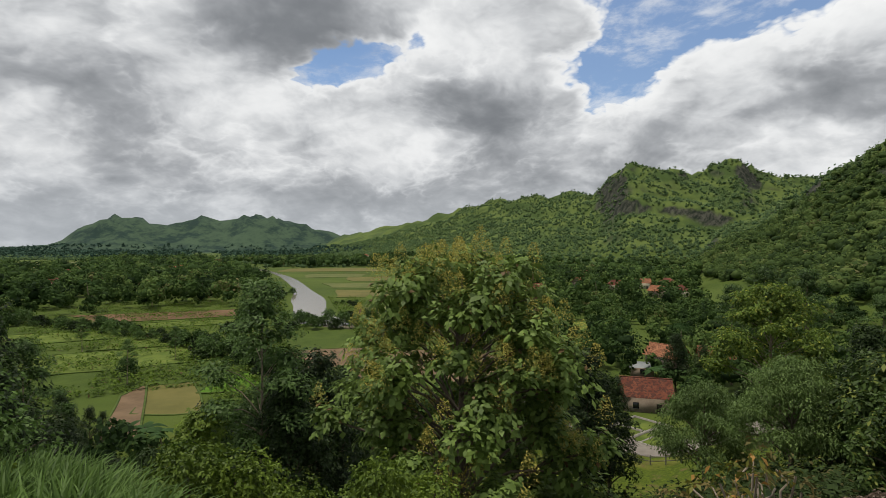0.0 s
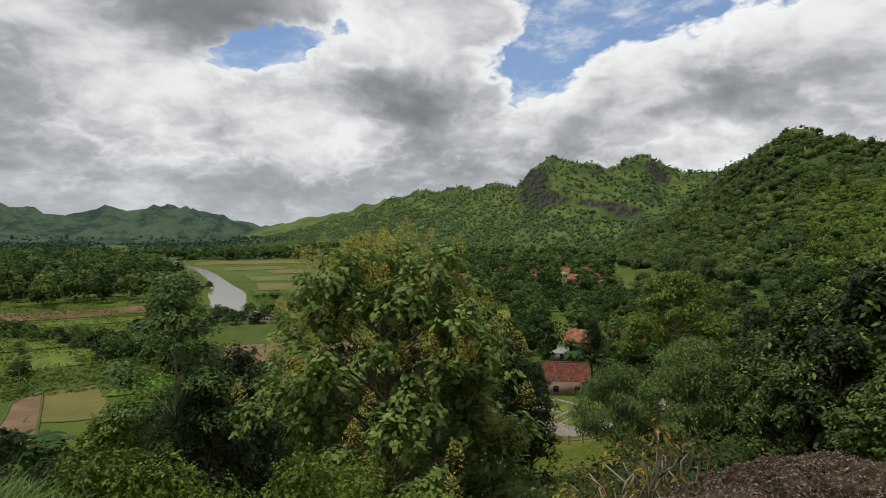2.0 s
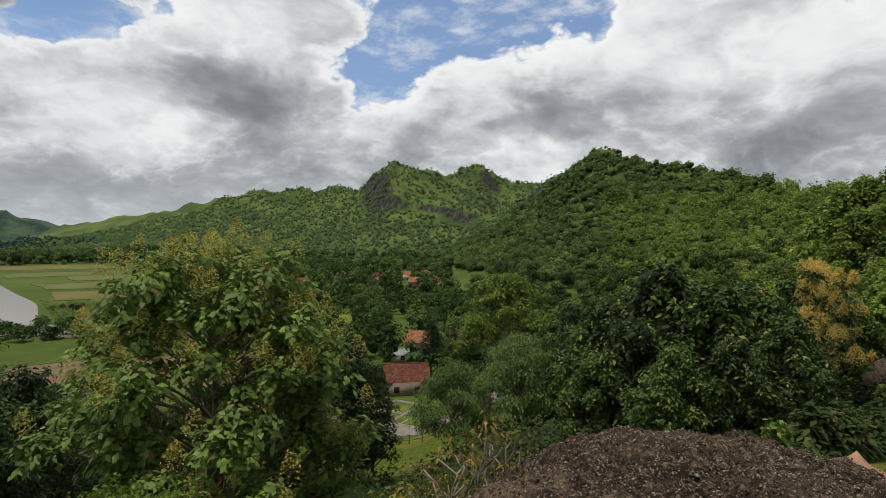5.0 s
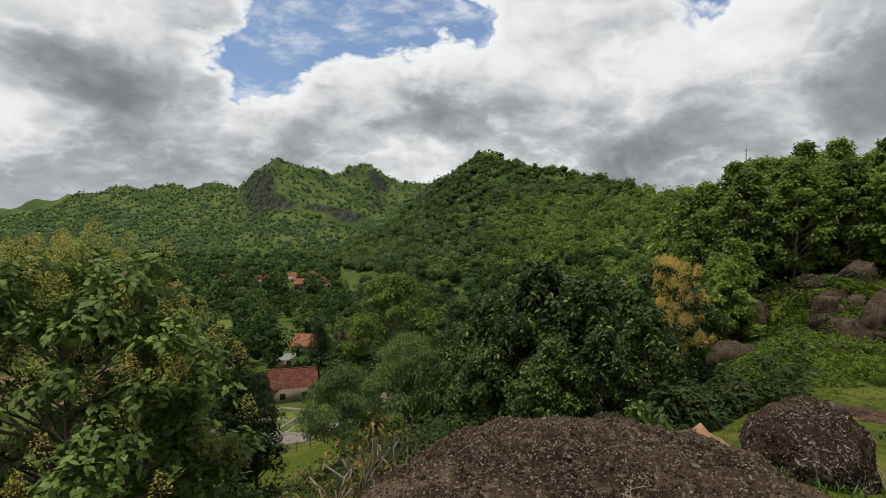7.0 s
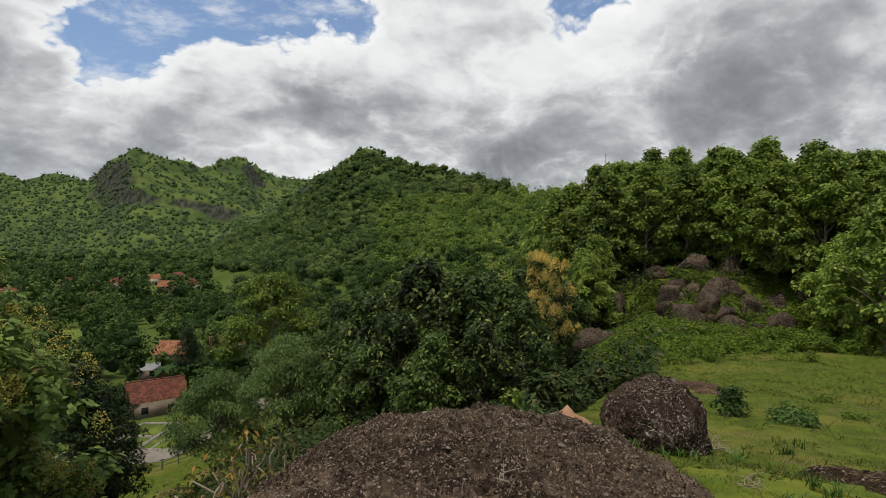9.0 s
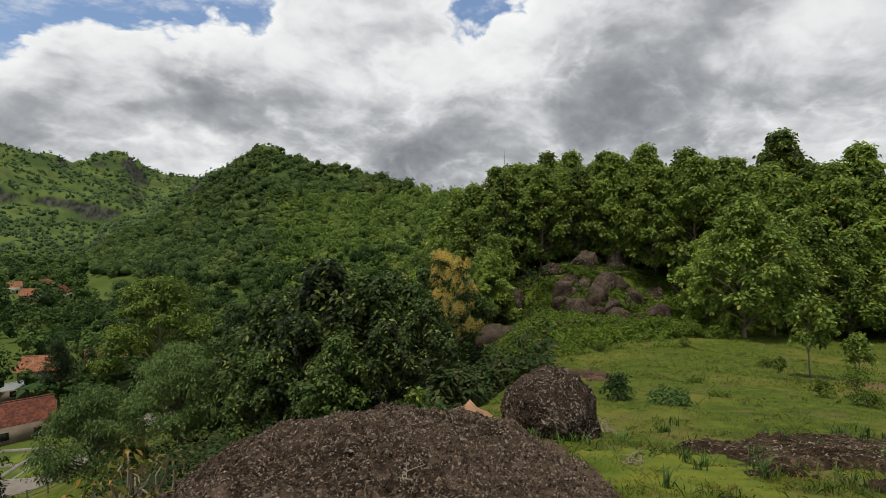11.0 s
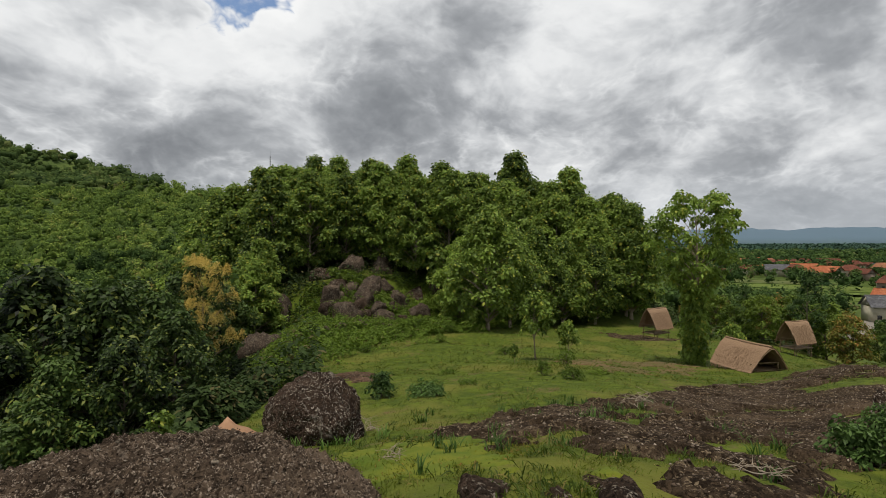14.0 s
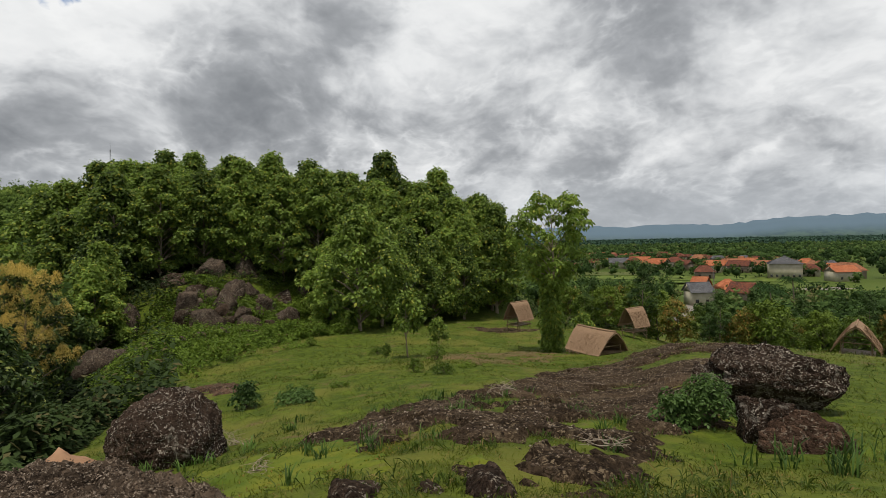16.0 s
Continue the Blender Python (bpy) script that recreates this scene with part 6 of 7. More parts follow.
def coconut_palm(place, turn, tall, seed):
    """A leaning ringed stem with a head of arched fronds."""
    rng = np.random.default_rng(seed)
    ob = tagged(new("coconut_palm"), "tall coconut palm with arched green fronds", "palm", "coconut palms")
    t = np.linspace(0, 1, 8)
    stem = np.stack([0.09 * tall * t * t, 0.02 * tall * np.sin(t * 3), t * tall - 0.4 * (1 - t)], 1)
    part("trunk", mesh_of("trunk", *tube(stem, 0.20 - 0.09 * t, 8), PALE_BARK, True), ob)
    for k in range(15):
        a, ln, rise = k * 2.4 + rng.uniform(-0.2, 0.2), rng.uniform(3.0, 3.8), rng.uniform(0.1, 1.1)
        u = np.linspace(0, 1, 9)
        out, side = np.array([math.cos(a), math.sin(a), 0.0]), np.array([-math.sin(a), math.cos(a), 0.0])
        rib = stem[-1] + out * (ln * u)[:, None] + np.array([0, 0, 1.0]) * (ln * (rise * u - (0.55 + 0.5 * rise) * u * u))[:, None]
        v = np.linspace(0.08, 1.0, 24)
        base = np.stack([np.interp(v, u, rib[:, i]) for i in range(3)], 1).repeat(2, 0)
        way = np.tile(np.stack([side, -side]), (24, 1)) + out * 0.55 + np.array([0, 0, -0.45])
        leaflets = leaf_quads(base, way, np.repeat(0.95 * np.sin(np.clip(v * 0.85 + 0.12, 0, 1) * math.pi) ** 0.6, 2), rng, 0.10, 0.5, 0.4)
        part("frond", mesh_of("frond", *joined([tube(rib, np.linspace(0.05, 0.012, 9), 4), leaflets]), BANANA_LEAF), ob)
    ob.matrix_world = Matrix.Translation(place) @ pose(0, 0, 0, 0, 0, turn)
    return ob


palm = coconut_palm(on_ground(131.6, 112, 0.1), 30, 10.0, 3)
for b, r, s, a in ((133.0, 150, 1.0, 130), (121.0, 190, 0.9, 220), (14.0, 262, 1.1, 40), (16.4, 300, 1.1, 140), (11.0, 300, 1.2, 260), (-29.0, 285, 1.1, 20), (-34.0, 300, 1.2, 190), (24.6, 150, 0.9, 90)):
    again(palm, on_ground(b, r, 0.1), a, s)


# ---------------------------------------------------------------- huts
def gable_hut(place, turn, scale, label, eave=1.25, top=2.75, deck_high=0.46):
    """A raised bamboo platform on posts under a bowed thatched roof; the ridge runs along x."""
    ob = tagged(new("thatched_hut"), label, "hut", "thatched huts")
    long, half = 1.75, 1.25
    # bowed thatch with thickness
    rng = np.random.default_rng(5)
    n, m = 40, 33
    u, t = np.meshgrid(np.linspace(-1, 1, n), np.linspace(-1, 1, m), indexing="ij")

    def skin(th):
        y = t * (half + 0.30 - th * 0.6)
        z = eave - 0.25 + (top - eave + 0.25 - th) * (1 - np.abs(t) ** 1.45) - 0.05 * (1 - u * u)
        x = u * (long + 0.30 - 0.22 * np.abs(t)) * (1 - th * 0.1)
        return np.stack([x + rng.normal(0, 0.012, x.shape), y, z + rng.normal(0, 0.014, x.shape)], -1)
    outer, inner = skin(0.0).reshape(-1, 3), skin(0.14).reshape(-1, 3)
    i, j = np.meshgrid(np.arange(n - 1), np.arange(m - 1), indexing="ij")
    f = np.stack([i * m + j, i * m + j + 1, (i + 1) * m + j + 1, (i + 1) * m + j], -1).reshape(-1, 4)
    k = n * m
    edge = [(a * m, (a + 1) * m, (a + 1) * m + k, a * m + k) for a in range(n - 1)] + [(a * m + m - 1, a * m + m - 1 + k, (a + 1) * m + m - 1 + k, (a + 1) * m + m - 1) for a in range(n - 1)]
    edge += [(a, a + k, a + 1 + k, a + 1) for a in range(m - 1)] + [((n - 1) * m + a, (n - 1) * m + a + 1, (n - 1) * m + a + 1 + k, (n - 1) * m + a + k) for a in range(m - 1)]
    roof = part("roof", mesh_of("roof", np.concatenate([outer, inner]), np.concatenate([f[:, ::-1], f + k, np.array(edge)]), THATCH), ob, "shaggy brown thatch")
    # loose straw along the roof and its eaves
    cnt = 2600
    su, st = rng.uniform(-1, 1, cnt), np.sign(rng.uniform(-1, 1, cnt)) * rng.uniform(0.1, 1.0, cnt) ** 0.6
    base = np.stack([su * (long + 0.3 - 0.22 * np.abs(st)), st * (half + 0.30), eave - 0.25 + (top - eave + 0.25) * (1 - np.abs(st) ** 1.45) + 0.01], 1)
    way = np.stack([rng.normal(0, 0.12, cnt), np.sign(st) * (0.5 + 0.1 * rng.normal(size=cnt)), -0.45 - 1.1 * np.abs(st)], 1)
    part("straw", mesh_of("straw", *leaf_quads(base, way, rng.uniform(0.2, 0.42, cnt), rng, 0.07, 0.1), THATCH), roof)
    part("ridge_cap", mesh_of("ridge_cap", *tube(np.stack([np.linspace(-long - 0.25, long + 0.25, 9), np.zeros(9), top + 0.02 - 0.04 * np.cos(np.linspace(-1.5, 1.5, 9))], 1), np.full(9, 0.085), 8), THATCH, True), roof)
    for sx in (-1, 1):
        for sy in (-1, 1):
            part("post", mesh_of("post", *tube([(sx * long * 0.86, sy * half * 0.8, -0.25), (sx * long * 0.86, sy * half * 0.8, 0.8), (sx * long * 0.85, sy * half * 0.78, eave + 0.35)], [0.055, 0.05, 0.045], 7), BAMBOO, True), ob)
            part("rafter", mesh_of("rafter", *tube([(sx * long * 0.9, sy * (half + 0.15), eave - 0.12), (sx * long * 0.9, sy * half * 0.62, eave + 0.75), (sx * long * 0.9, 0.0, top - 0.2)], [0.035] * 3, 6), BAMBOO, True), ob)
    for sx in (-1, 1):
        part("tie_beam", mesh_of("tie_beam", *tube([(sx * long * 0.86, -half, eave + 0.28), (sx * long * 0.86, half, eave + 0.28)], [0.04, 0.04], 6), BAMBOO, True), ob)
    for sy in (-1, 1):
        part("floor_beam", mesh_of("floor_beam", *tube([(-long, sy * half * 0.8, deck_high - 0.04), (long, sy * half * 0.8, deck_high - 0.04)], [0.045, 0.045], 6), BAMBOO, True), ob)
    slat = mesh_of("slat", *box((-0.075, -half * 0.95, 0.0), (0.075, half * 0.95, 0.03)), BAMBOO)
    deck = part("platform", mesh_of("platform", *box((-long * 0.95, -half * 0.9, deck_high), (long * 0.95, half * 0.9, deck_high + 0.04)), DARK_TIMBER), ob)
    for q in range(20):
        s = part("slat", slat, deck)
        s.location = (-long * 0.92 + q * long * 1.84 / 19, 0, deck_high + 0.045)
    for sy in (-1, 1):
        for up in (0.32, 0.58):
            part("rail", mesh_of("rail", *tube([(-long * 0.86, sy * half * 0.8, deck_high + up), (long * 0.86, sy * half * 0.8, deck_high + up - 0.03)], [0.03, 0.03], 6), BAMBOO, True), ob)
    if deck_high > 0.6:
        for sx in (-1, 1):
            for sy in (-1, 1):
                part("brace", mesh_of("brace", *tube([(sx * long * 0.86, sy * half * 0.8, 0.1), (sx * long * 0.25, sy * half * 0.8, deck_high - 0.05)], [0.035, 0.03], 6), BAMBOO, True), ob)
            part("tie_beam", mesh_of("tie_beam", *tube([(sx * long * 0.86, -half * 0.9, deck_high + 0.45), (sx * long * 0.86, half * 0.9, deck_high + 0.42)], [0.035, 0.03], 6), BAMBOO, True), ob)
    ob.matrix_world = Matrix.Translation(place) @ pose(0, 0, 0, 0, 0, turn)
    ob.scale = (scale,) * 3
    return ob


gable_hut(on_ground(115.4, 34.0, 0.1), -161, 0.80, "low open bamboo hut with a broad thatched roof beside the slab", 0.72, 2.15)
gable_hut(on_ground(107.4, 54, 0.0), -56, 0.66, "open bamboo hut with a thatched roof on dark rock", 2.0, 4.5, 1.0)
gable_hut(on_ground(119.2, 54, 0.0), -66, 0.64, "open bamboo hut with a thatched roof at the meadow's edge", 2.0, 4.5, 1.0)
gable_hut(on_ground(137.4, 34, 0.0), -50, 0.62, "open bamboo hut seen at its thatched gable", 1.3, 3.0)

# the heap of sand behind the dome
def sand_heap():
    bm = bmesh.new()
    bmesh.ops.create_cone(bm, cap_ends=True, segments=40, radius1=1.0, radius2=0.0, depth=1.0)
    bmesh.ops.subdivide_edges(bm, edges=bm.edges[:], cuts=5, use_grid_fill=True)
    for v in bm.verts:
        rad = math.hypot(v.co.x, v.co.y)
        k = 1 + 0.18 * noise.fractal(v.co * 2.2, 1.0, 2.0, 3)
        v.co = Vector((v.co.x * 0.80 * k, v.co.y * 0.72 * k, (v.co.z + 0.5) * 0.58 * (1 - 0.15 * math.sin(rad * 3.1)) - 0.1))
    ob = tagged(new("sand_mound", bm_mesh("sand_mound", bm, SAND, True)), "pointed mound of reddish sand", "mound")
    ob.matrix_world = Matrix.Translation(on_ground(63.2, 13.0, -0.1)) @ pose(0, 0, 0, 0, 0, 30)


sand_heap()


# ---------------------------------------------------------------- houses
def house(place, turn, long, deep, wall, rise, roof_mat, wall_mat, label, hip=0.0, windows=2, group="houses", over=0.6, name="house"):
    """Walls, a tiled gable or hipped roof with courses, windows and a door. The long side runs along x, the front is at -y."""
    ob = tagged(new(name), label, "house", group)
    part("wall", mesh_of("wall", *box((-long / 2, -deep / 2, -0.6), (long / 2, deep / 2, wall)), wall_mat), ob)
    hx, hy, z0, z1 = long / 2 + over, deep / 2 + over, wall - 0.15, wall + rise
    rx = hx - hip
    # roof in tile courses, each a little step, from eave over the ridge to eave
    n = 9
    prof = [(i / n + s * (1 / n - 0.004), 0.09 - 0.07 * s) for i in range(n) for s in (0, 1)]
    prof = [(-1, 0.0, 0.0)] + [(-1, t, q) for t, q in prof] + [(1, t, q) for t, q in reversed(prof)] + [(1, 0.0, 0.0)]
    v = []
    for side, t, q in prof:
        x = hx + (rx - hx) * t
        v += [(-x, side * hy * (1 - t), z0 + (z1 - z0) * t + q), (x, side * hy * (1 - t), z0 + (z1 - z0) * t + q)]
    f = [(2 * k, 2 * k + 1, 2 * k + 3, 2 * k + 2) for k in range(len(prof) - 1)]
    roof = part("roof", mesh_of("roof", v, f, roof_mat), ob, "weathered tiles")
    for sx in (-1, 1):
        g = [(sx * (hx if hip else long / 2), -hy, z0), (sx * (hx if hip else long / 2), hy, z0), (sx * (rx if hip else long / 2), 0.0, z1), (sx * (rx - 0.3 if hip else long / 2 - 0.3), 0.0, z0)]
        part("hip" if hip else "gable", mesh_of("end", g, [(0, 1, 2), (1, 0, 3), (2, 1, 3), (0, 2, 3)], roof_mat if hip else wall_mat), roof)
    part("ridge", mesh_of("ridge", *tube([(-rx, 0, z1 + 0.04), (0, 0, z1 + 0.05), (rx, 0, z1 + 0.04)], [0.13] * 3, 6), roof_mat), roof)
    win = mesh_of("window", *box((-0.5, -0.05, 0), (0.5, 0.03, 1.1)), GLASS)
    sill = mesh_of("sill", *box((-0.6, -0.12, -0.1), (0.6, 0.0, 0.0)), CONCRETE)
    for sy in (-1, 1):
        for q in range(windows):
            x = -long / 2 + long * (q + 0.5) / windows
            if sy < 0 and q == windows // 2 and windows > 1:
                d = part("door", mesh_of("door", *box((-0.45, -0.06, 0), (0.45, 0.04, 2.05)), DARK_TIMBER), ob)
                d.location = (x, -deep / 2, 0.0)
                continue
            w = part("window", win, ob)
            w.matrix_basis = pose(x, sy * deep / 2, min(1.0, wall * 0.35), 0, 0, 0 if sy < 0 else 180)
            part("sill", sill, w)
    ob.matrix_world = Matrix.Translation(place) @ pose(0, 0, 0, 0, 0, turn)
    return ob


house(on_ground(21.2, 102), -14, 7.8, 6.0, 3.2, 2.6, TILE_OLD, PLASTER, "old house with a weathered dark red tiled roof", group="houses of the valley")
house(on_ground(23.2, 140), -50, 8.0, 6.0, 3.4, 2.4, TILE_ORANGE, PLASTER, "house with a faded orange tiled roof among trees", group="houses of the valley")
house(on_ground(27.8, 138), -20, 8.0, 6.0, 3.4, 2.4, TILE_ORANGE, PLASTER, "house with a faded orange tiled roof among trees", group="houses of the valley")
shed = house(on_ground(20.8, 132), -14, 5.0, 4.0, 2.4, 0.7, SHEET_METAL, PLASTER, "low shed with a pale sheet roof", group="houses of the valley", name="shed", windows=1)
valley = np.random.default_rng(17)
for b, r, m, tall in VALLEY_HOUSES:
    house(on_ground(b, r), valley.uniform(-60, 60), valley.uniform(8, 11.5), valley.uniform(6, 7.5), tall, 3.0, m, PLASTER if valley.uniform() < 0.6 else CREAM,
          "house with a tiled roof among valley trees", group="houses of the valley", hip=valley.choice((0.0, 2.5)))

town = np.random.default_rng(29)
# bearing, distance, length, roof
TOWN = ((115.6, 395, 15, TILE_OLD), (117.0, 410, 16, TILE_BRIGHT), (118.0, 385, 20, TILE_GREY), (119.2, 380, 12, TILE_OLD), (119.9, 400, 18, TILE_BRIGHT), (121.0, 375, 18, TILE_BRIGHT),
        (122.0, 380, 15, TILE_BRIGHT), (120.4, 430, 16, TILE_OLD), (123.6, 400, 14, TILE_OLD), (124.6, 370, 12, TILE_OLD), (127.0, 345, 15, TILE_BRIGHT), (128.0, 360, 14, TILE_BRIGHT),
        (129.2, 380, 16, TILE_ORANGE), (130.0, 350, 15, TILE_OLD), (131.0, 370, 14, TILE_BRIGHT), (130.8, 400, 14, TILE_BRIGHT), (132.2, 355, 12, TILE_ORANGE), (136.2, 330, 12, TILE_OLD),
        (138.8, 300, 14, TILE_BRIGHT), (139.6, 320, 12, TILE_ORANGE), (126.6, 300, 12, TILE_OLD), (129.6, 420, 14, TILE_ORANGE), (121.8, 560, 24, TILE_OLD), (124, 480, 14, TILE_OLD),
        (126, 450, 14, TILE_ORANGE), (133.5, 420, 14, TILE_ORANGE), (128.8, 205, 9, TILE_BRIGHT), (130.3, 180, 8, TILE_OLD), (126.2, 212, 6, TILE_BRIGHT), (125.9, 178, 8, TILE_GREY))
for b, r, long, m in TOWN:
    house(on_ground(b - 0.12 * max(0, b - 120), r), -b + town.uniform(-40, 40), long * 0.75, town.uniform(6, 8), town.uniform(3.4, 4.6), town.uniform(2.4, 3.4), m, CREAM if town.uniform() < 0.5 else PLASTER,
          "town house with a tiled roof", group="houses of the town", hip=town.choice((0.0, 3.0)))
for k in range(34):
    house(on_ground(113.5 + 24 * ((k * 0.618) % 1.0), 350 + 260 * ((k * 0.382) % 1.0)), town.uniform(0, 180), town.uniform(7, 12), town.uniform(5, 7), town.uniform(3, 4), town.uniform(1.8, 3.0),
          (TILE_OLD, TILE_ORANGE, TILE_OLD, TILE_BRIGHT, TILE_GREY)[k % 5], PLASTER, "small town house with a tiled roof among trees", group="houses of the town", hip=town.choice((0.0, 2.0)))
house(on_ground(132.4, 310), -128, 14, 10, 7.5, 3.8, TILE_GREY, CREAM, "tall cream hall with a hipped grey roof", hip=8.0, windows=6, group="houses of the town", name="hall")


def plot(b, r, wide, deep, turn):
    """A small lawn framed by a concrete kerb."""
    p = on_ground(b, r)
    ob = tagged(new("garden_plot", mesh_of("garden_plot", *box((-wide / 2, -deep / 2, -0.5), (wide / 2, deep / 2, 0.16)), PADDY_GREEN)), "small green lawn plot framed by pale kerbs", "garden plot", "garden plots", kind="structure")
    for lo, hi in (((-wide / 2 - 0.3, -deep / 2 - 0.3, -0.5), (wide / 2 + 0.3, -deep / 2, 0.42)), ((-wide / 2 - 0.3, deep / 2, -0.5), (wide / 2 + 0.3, deep / 2 + 0.3, 0.42)),
                   ((-wide / 2 - 0.3, -deep / 2, -0.5), (-wide / 2, deep / 2, 0.42)), ((wide / 2, -deep / 2, -0.5), (wide / 2 + 0.3, deep / 2, 0.42))):
        part("kerb", mesh_of("kerb", *box(lo, hi), CONCRETE), ob)
    ob.matrix_world = Matrix.Translation(p) @ pose(0, 0, 0, 0, 0, turn)


plot(19.2, 80, 6.5, 6.0, 38)
plot(22.8, 79, 6.5, 6.0, 38)
plot(20.8, 88, 6.5, 6.0, 38)


# the lattice mast on the wooded skyline
def mast(place, tall):
    ob = tagged(new("radio_mast"), "thin grey lattice radio mast above the trees", "mast")
    for a in (0, 120, 240):
        c, s = math.cos(radians(a)), math.sin(radians(a))
        part("leg", mesh_of("leg", *tube([(0.5 * c, 0.5 * s, -1), (0.35 * c, 0.35 * s, tall * 0.6), (0.2 * c, 0.2 * s, tall)], [0.09] * 3, 5), MAST_STEEL), ob)
    for k in range(14):
        z = tall * (k + 0.5) / 14
        pts = [(0.4 * math.cos(radians(a)), 0.4 * math.sin(radians(a)), z + (0.7 if a % 240 else 0)) for a in (0, 120, 240, 360)]
        part("brace", mesh_of("brace", *tube(pts, [0.05] * 4, 4), MAST_STEEL), ob)
    part("antenna", mesh_of("antenna", *tube([(0, 0, tall - 1), (0, 0, tall + 3)], [0.05, 0.03], 5), MAST_STEEL), ob)
    ob.matrix_world = Matrix.Translation(place)


mast(on_ground(67.2, 300), 26)


# ---------------------------------------------------------------- grass, twigs
def grass(name, label, n_try, area, size, mat, seed, keep=None, upright=1.0, tuft=1, blade=0.1):
    rng = np.random.default_rng(seed)
    (b0, b1), (r0, r1) = area
    b = rng.uniform(b0, b1, n_try)
    r = r0 * (r1 / r0) ** rng.uniform(0, 1, n_try)
    x, y = r * np.sin(np.radians(b)), r * np.cos(np.radians(b))
    if keep is not None:
        ok = keep(b, r, x, y, rng)
        x, y, r = x[ok], y[ok], r[ok]
    x, y, r = np.repeat(x, tuft), np.repeat(y, tuft), np.repeat(r, tuft)
    x, y = x + rng.normal(0, size * 0.25, len(x)) * (tuft > 1), y + rng.normal(0, size * 0.25, len(x)) * (tuft > 1)
    p = np.stack([x, y, land(x, y) - 0.02], 1)
    way = np.stack([rng.normal(0, 0.5, len(x)), rng.normal(0, 0.5, len(x)), np.full(len(x), upright)], 1)
    s = size * rng.uniform(0.4, 1.2, len(x)) * (1 + 0.012 * r)
    v, f = leaf_quads(p, way, s, rng, blade, 0.6, 0.0)
    return tagged(new(name, mesh_of(name, v, f, mat)), label, "grass", kind="stuff")


def off_slab(b, r, x, y, rng):
    poly = np.array([polar(a, d)[:2] for a, d in SLAB])
    inside = np.zeros(len(x), bool)
    for p, q in zip(poly, np.roll(poly, -1, 0)):
        inside ^= ((p[1] > y) != (q[1] > y)) & (x < (q[0] - p[0]) * (y - p[1]) / (q[1] - p[1] + 1e-12) + p[0])
    patch = fbm(x, y, 4.2, 2, 9.0) > 0.27
    dome = (b > 34) & (b < 68) & (r < 7.6)
    patch |= in_hollow(x, y, 2.0) > 0.5
    return (~inside | patch) & ~dome & (fbm(x, y, 2.6, 3, 1.0) > rng.uniform(-0.5, 0.15, len(x)))


grass("meadow_grass", "short green meadow grass", 120000, ((60, 150), (4.5, 26)), 0.13, GRASS_BLADE, 301, off_slab, blade=0.07)
grass("meadow_grass", "short green meadow grass", 60000, ((62, 150), (24, 66)), 0.20, GRASS_BLADE, 302, off_slab)
grass("weeds", "taller weeds and tufts scattered in the meadow", 9000, ((62, 150), (5, 60)), 0.26, WEED_BLADE, 307, lambda b, r, x, y, g: off_slab(b, r, x, y, g) & (fbm(x, y, 3.3, 3, 6.0) > 0.12), upright=0.8, tuft=7, blade=0.06)
grass("yellow_grass", "low yellowing grass below the boulder", 26000, ((78, 112), (5.2, 10.5)), 0.11, YELLOW_GRASS, 303,
      lambda b, r, x, y, g: off_slab(b, r, x, y, g) & (np.hypot((b - 84) / 12, (np.log(r) - np.log(8.2)) / 0.22) < 1 + 0.3 * fbm(x, y, 1.5, 2)))
def reeds(clumps, area, tall, seed, label, per=16):
    """Clumps of long arching blades, four pieces to a blade."""
    rng = np.random.default_rng(seed)
    (b0, b1), (r0, r1) = area
    b, r = rng.uniform(b0, b1, clumps), rng.uniform(r0, r1, clumps)
    x, y = r * np.sin(np.radians(b)), r * np.cos(np.radians(b))
    ok = fbm(x, y, 2.2, 2) > -0.3
    x, y = np.repeat(x[ok], per), np.repeat(y[ok], per)
    n = len(x)
    x, y = x + rng.normal(0, 0.07, n), y + rng.normal(0, 0.07, n)
    root = np.stack([x, y, land(x, y) - 0.03], 1)
    a = rng.uniform(0, 2 * math.pi, n)
    out = np.stack([np.cos(a), np.sin(a), np.zeros(n)], 1)
    side = np.stack([-np.sin(a), np.cos(a), np.zeros(n)], 1)
    ln, arch = (tall * rng.uniform(0.55, 1.15, n))[:, None], rng.uniform(0.15, 0.75, n)[:, None]
    rows = []
    for t, w in ((0.0, 0.7), (0.35, 1.0), (0.65, 0.85), (0.87, 0.5), (1.0, 0.06)):
        c = root + out * ln * arch * t ** 1.7 + np.array([0, 0, 1.0]) * ln * (t - 0.55 * arch * t ** 3)
        rows += [c - side * 0.011 * w, c + side * 0.011 * w]
    v = np.stack(rows, 1).reshape(-1, 3)
    f = np.array([(2 * k, 2 * k + 1, 2 * k + 3, 2 * k + 2) for k in range(4)])
    f = (f[None] + (np.arange(n) * 10)[:, None, None]).reshape(-1, 4)
    tagged(new("slope_grass", mesh_of("slope_grass", v, f, REED_BLADE)), label, "grass", kind="stuff")


reeds(420, ((-44, -27), (5.0, 8.4)), 0.85, 304, "long rank arching grass on the brow of the hill")
grass("slope_grass", "long grass below the lookout", 2200, ((6, 40), (5.5, 11)), 0.5, REED_BLADE, 305, lambda b, r, x, y, g: fbm(x, y, 2.0, 2, 3.0) > -0.1, upright=0.8, tuft=5, blade=0.045)
grass("slope_grass", "short grass on the steep slope", 14000, ((-46, 60), (5, 26)), 0.3, GRASS_BLADE, 306, lambda b, r, x, y, g: ~((b > 34) & (r < 8)))


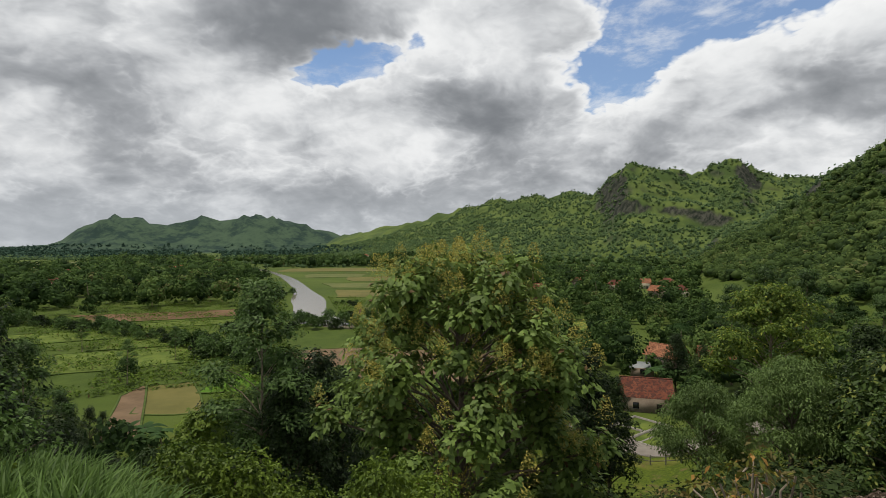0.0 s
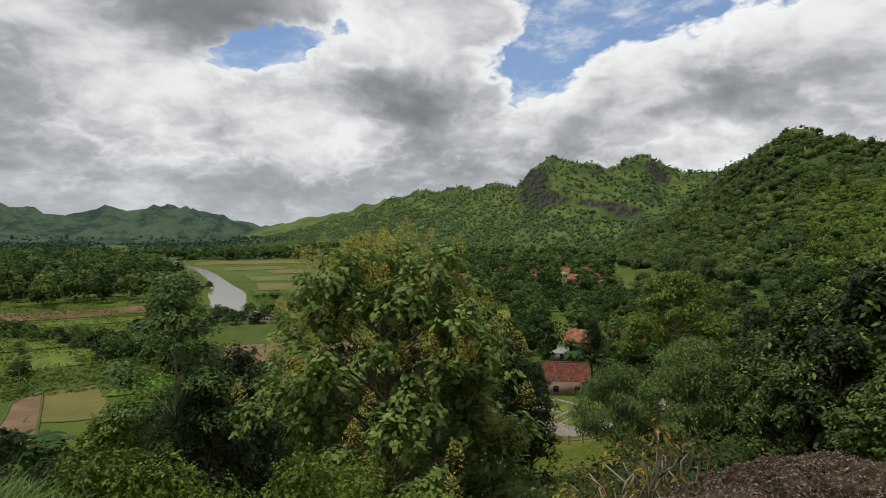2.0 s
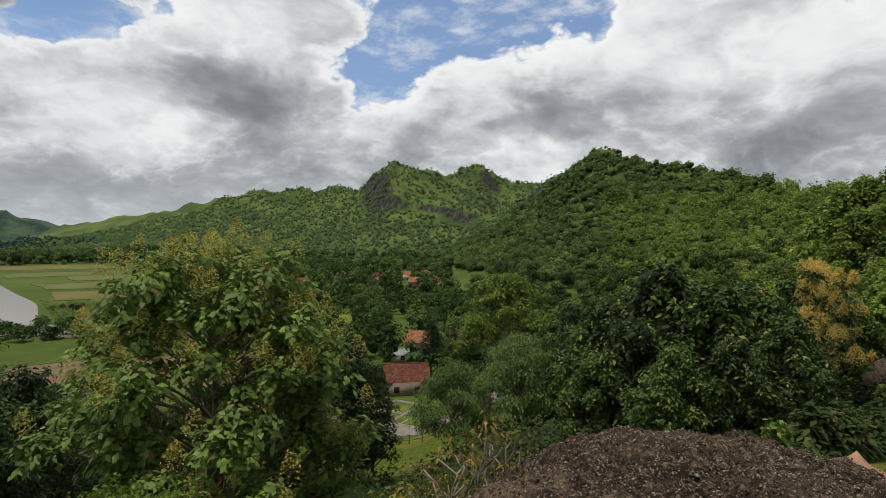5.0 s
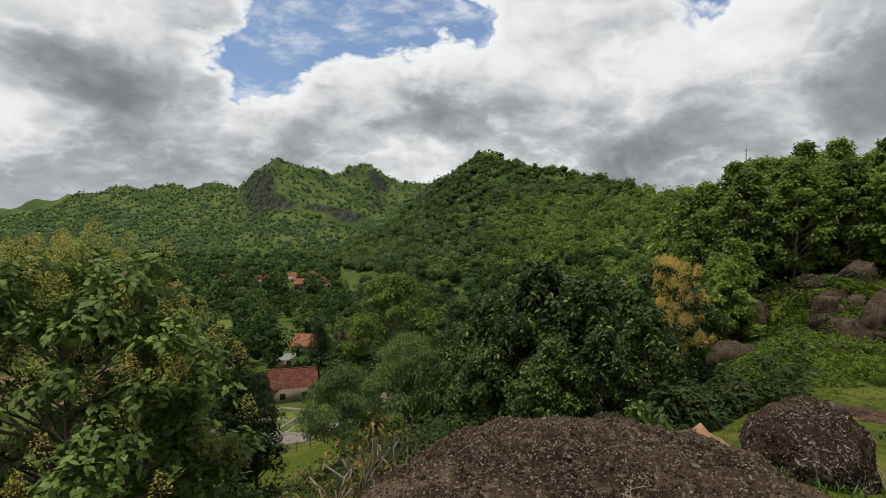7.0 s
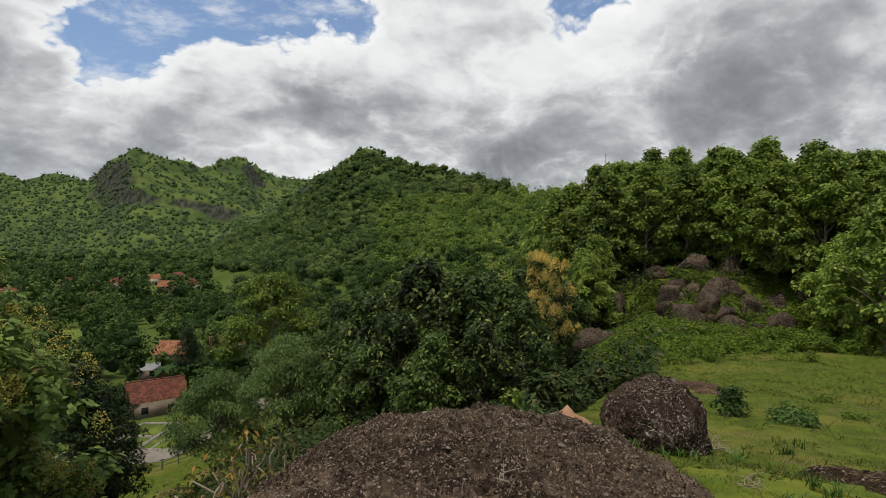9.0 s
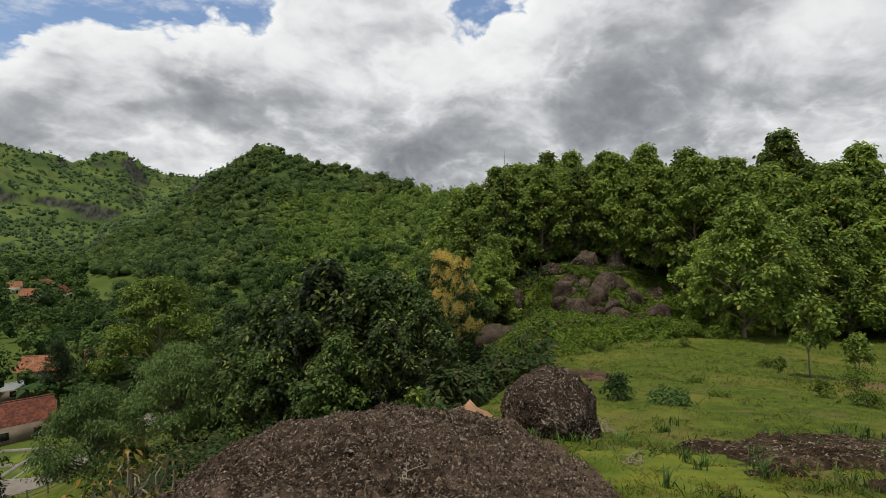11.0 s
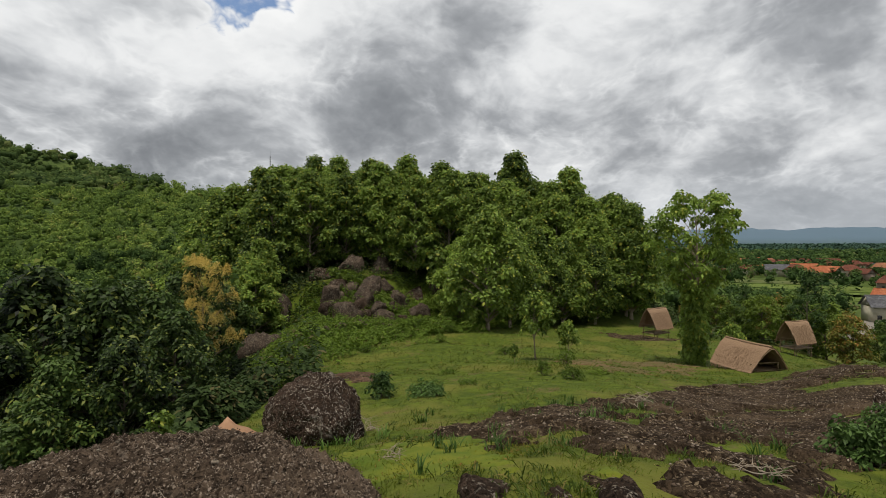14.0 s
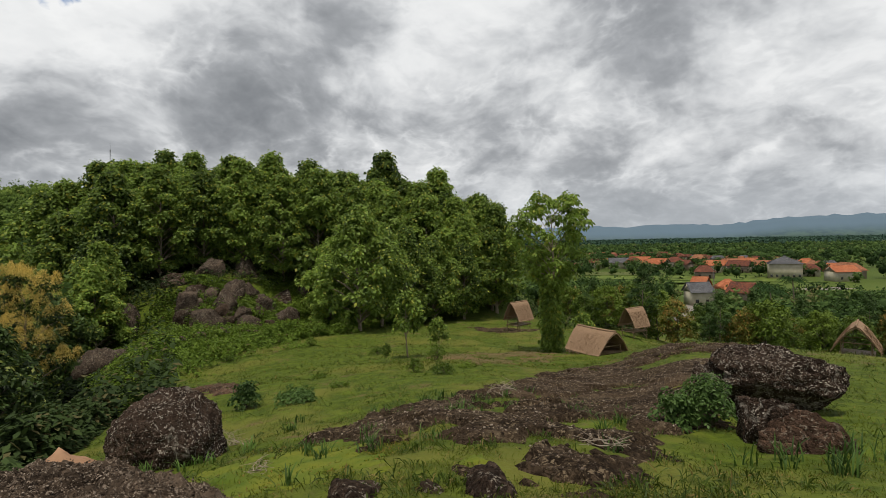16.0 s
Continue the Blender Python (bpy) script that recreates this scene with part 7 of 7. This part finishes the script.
reeds(26, ((127, 146), (7.6, 9.6)), 0.42, 308, "tall grass round the boulders", 14)
reeds(16, ((66, 79), (10.3, 11.2)), 0.3, 309, "tall grass at the foot of the boulder", 12)
reeds(60, ((82, 118), (6.5, 15)), 0.32, 310, "tufts of grass beside the slab", 16)


def fence(b0, b1, r0, r1, posts, label):
    """A plain rail fence beside the road."""
    ob = tagged(new("fence"), label, "fence")
    at = [on_ground(b0 + (b1 - b0) * k / (posts - 1), r0 + (r1 - r0) * k / (posts - 1)) for k in range(posts)]
    for p in at:
        part("post", mesh_of("post", *tube([p - Vector((0, 0, 0.3)), p + Vector((0, 0, 1.2))], [0.09, 0.08], 6), CONCRETE), ob)
    for h in (0.45, 0.95):
        for p, q in zip(at, at[1:]):
            part("rail", mesh_of("rail", *tube([p + Vector((0, 0, h)), q + Vector((0, 0, h))], [0.06, 0.06], 5), CONCRETE), ob)


fence(30, 41, 72, 78, 8, "low pale concrete rail fence along the village road")
fence(16, 26, 70, 68, 8, "low pale concrete rail fence round the garden plots")


def pole(place, tall):
    ob = tagged(new("utility_pole"), "thin grey utility pole with a cross arm", "pole")
    part("shaft", mesh_of("shaft", *tube([(0, 0, -0.5), (0, 0, tall)], [0.14, 0.09], 8), CONCRETE, True), ob)
    part("cross_arm", mesh_of("cross_arm", *box((-0.9, -0.05, tall - 0.6), (0.9, 0.05, tall - 0.48)), DARK_TIMBER), ob)
    ob.matrix_world = Matrix.Translation(place)


pole(on_ground(126.6, 150), 11)


def dead_twigs(place, turn, spread, seed, label, arms=7):
    """A fallen bare branch with side twigs."""
    rng = np.random.default_rng(seed)
    pieces = []
    for k in range(arms):
        a = rng.uniform(-0.9, 0.9) + (0 if k % 2 else math.pi)
        t = np.linspace(0, 1, 6)
        ln = spread * rng.uniform(0.4, 1.0)
        path = np.stack([ln * t * math.cos(a), ln * t * math.sin(a) * 0.6 + 0.1 * np.sin(t * 4 + k), 0.03 + spread * 0.26 * np.sin(t * 2.2) * rng.uniform(0.1, 1.0)], 1)
        pieces.append(tube(path, np.linspace(0.013, 0.004, 6) * min(1.0, 0.25 + 0.8 * spread), 5))
        for q in range(3):
            s = path[2 + q]
            e = s + np.array([rng.normal(0, 0.3), rng.normal(0, 0.3), rng.uniform(0.0, 0.2)]) * spread
            pieces.append(tube(np.linspace(s, e, 4), np.linspace(0.007, 0.003, 4) * min(1.0, 0.25 + 0.8 * spread), 4))
    ob = tagged(new("dead_branch", mesh_of("dead_branch", *joined(pieces), DRY_TWIG, True)), label, "branch")
    ob.matrix_world = Matrix.Translation(place) @ pose(0, 0, 0, 0, 0, turn)


dead_twigs(on_ground(105.6, 14.6) + Vector((0, 0, 0.12)), -20, 0.9, 1, "bare pale dead branch lying on the slab")
dead_twigs(on_ground(77.5, 12.5), 40, 0.7, 2, "bare pale dead branch in the grass")
dead_twigs(polar(57, 4.9, EYE - 2.2), 30, 0.3, 3, "bare pale dead twig on the rock dome", 2)
dead_twigs(on_ground(80, 8.2), 10, 0.4, 4, "thin dry twig standing in the grass")
dead_twigs(on_ground(115.8, 7.2) + Vector((0, 0, 0.12)), 60, 0.45, 6, "tangle of dry twigs at the edge of the slab")
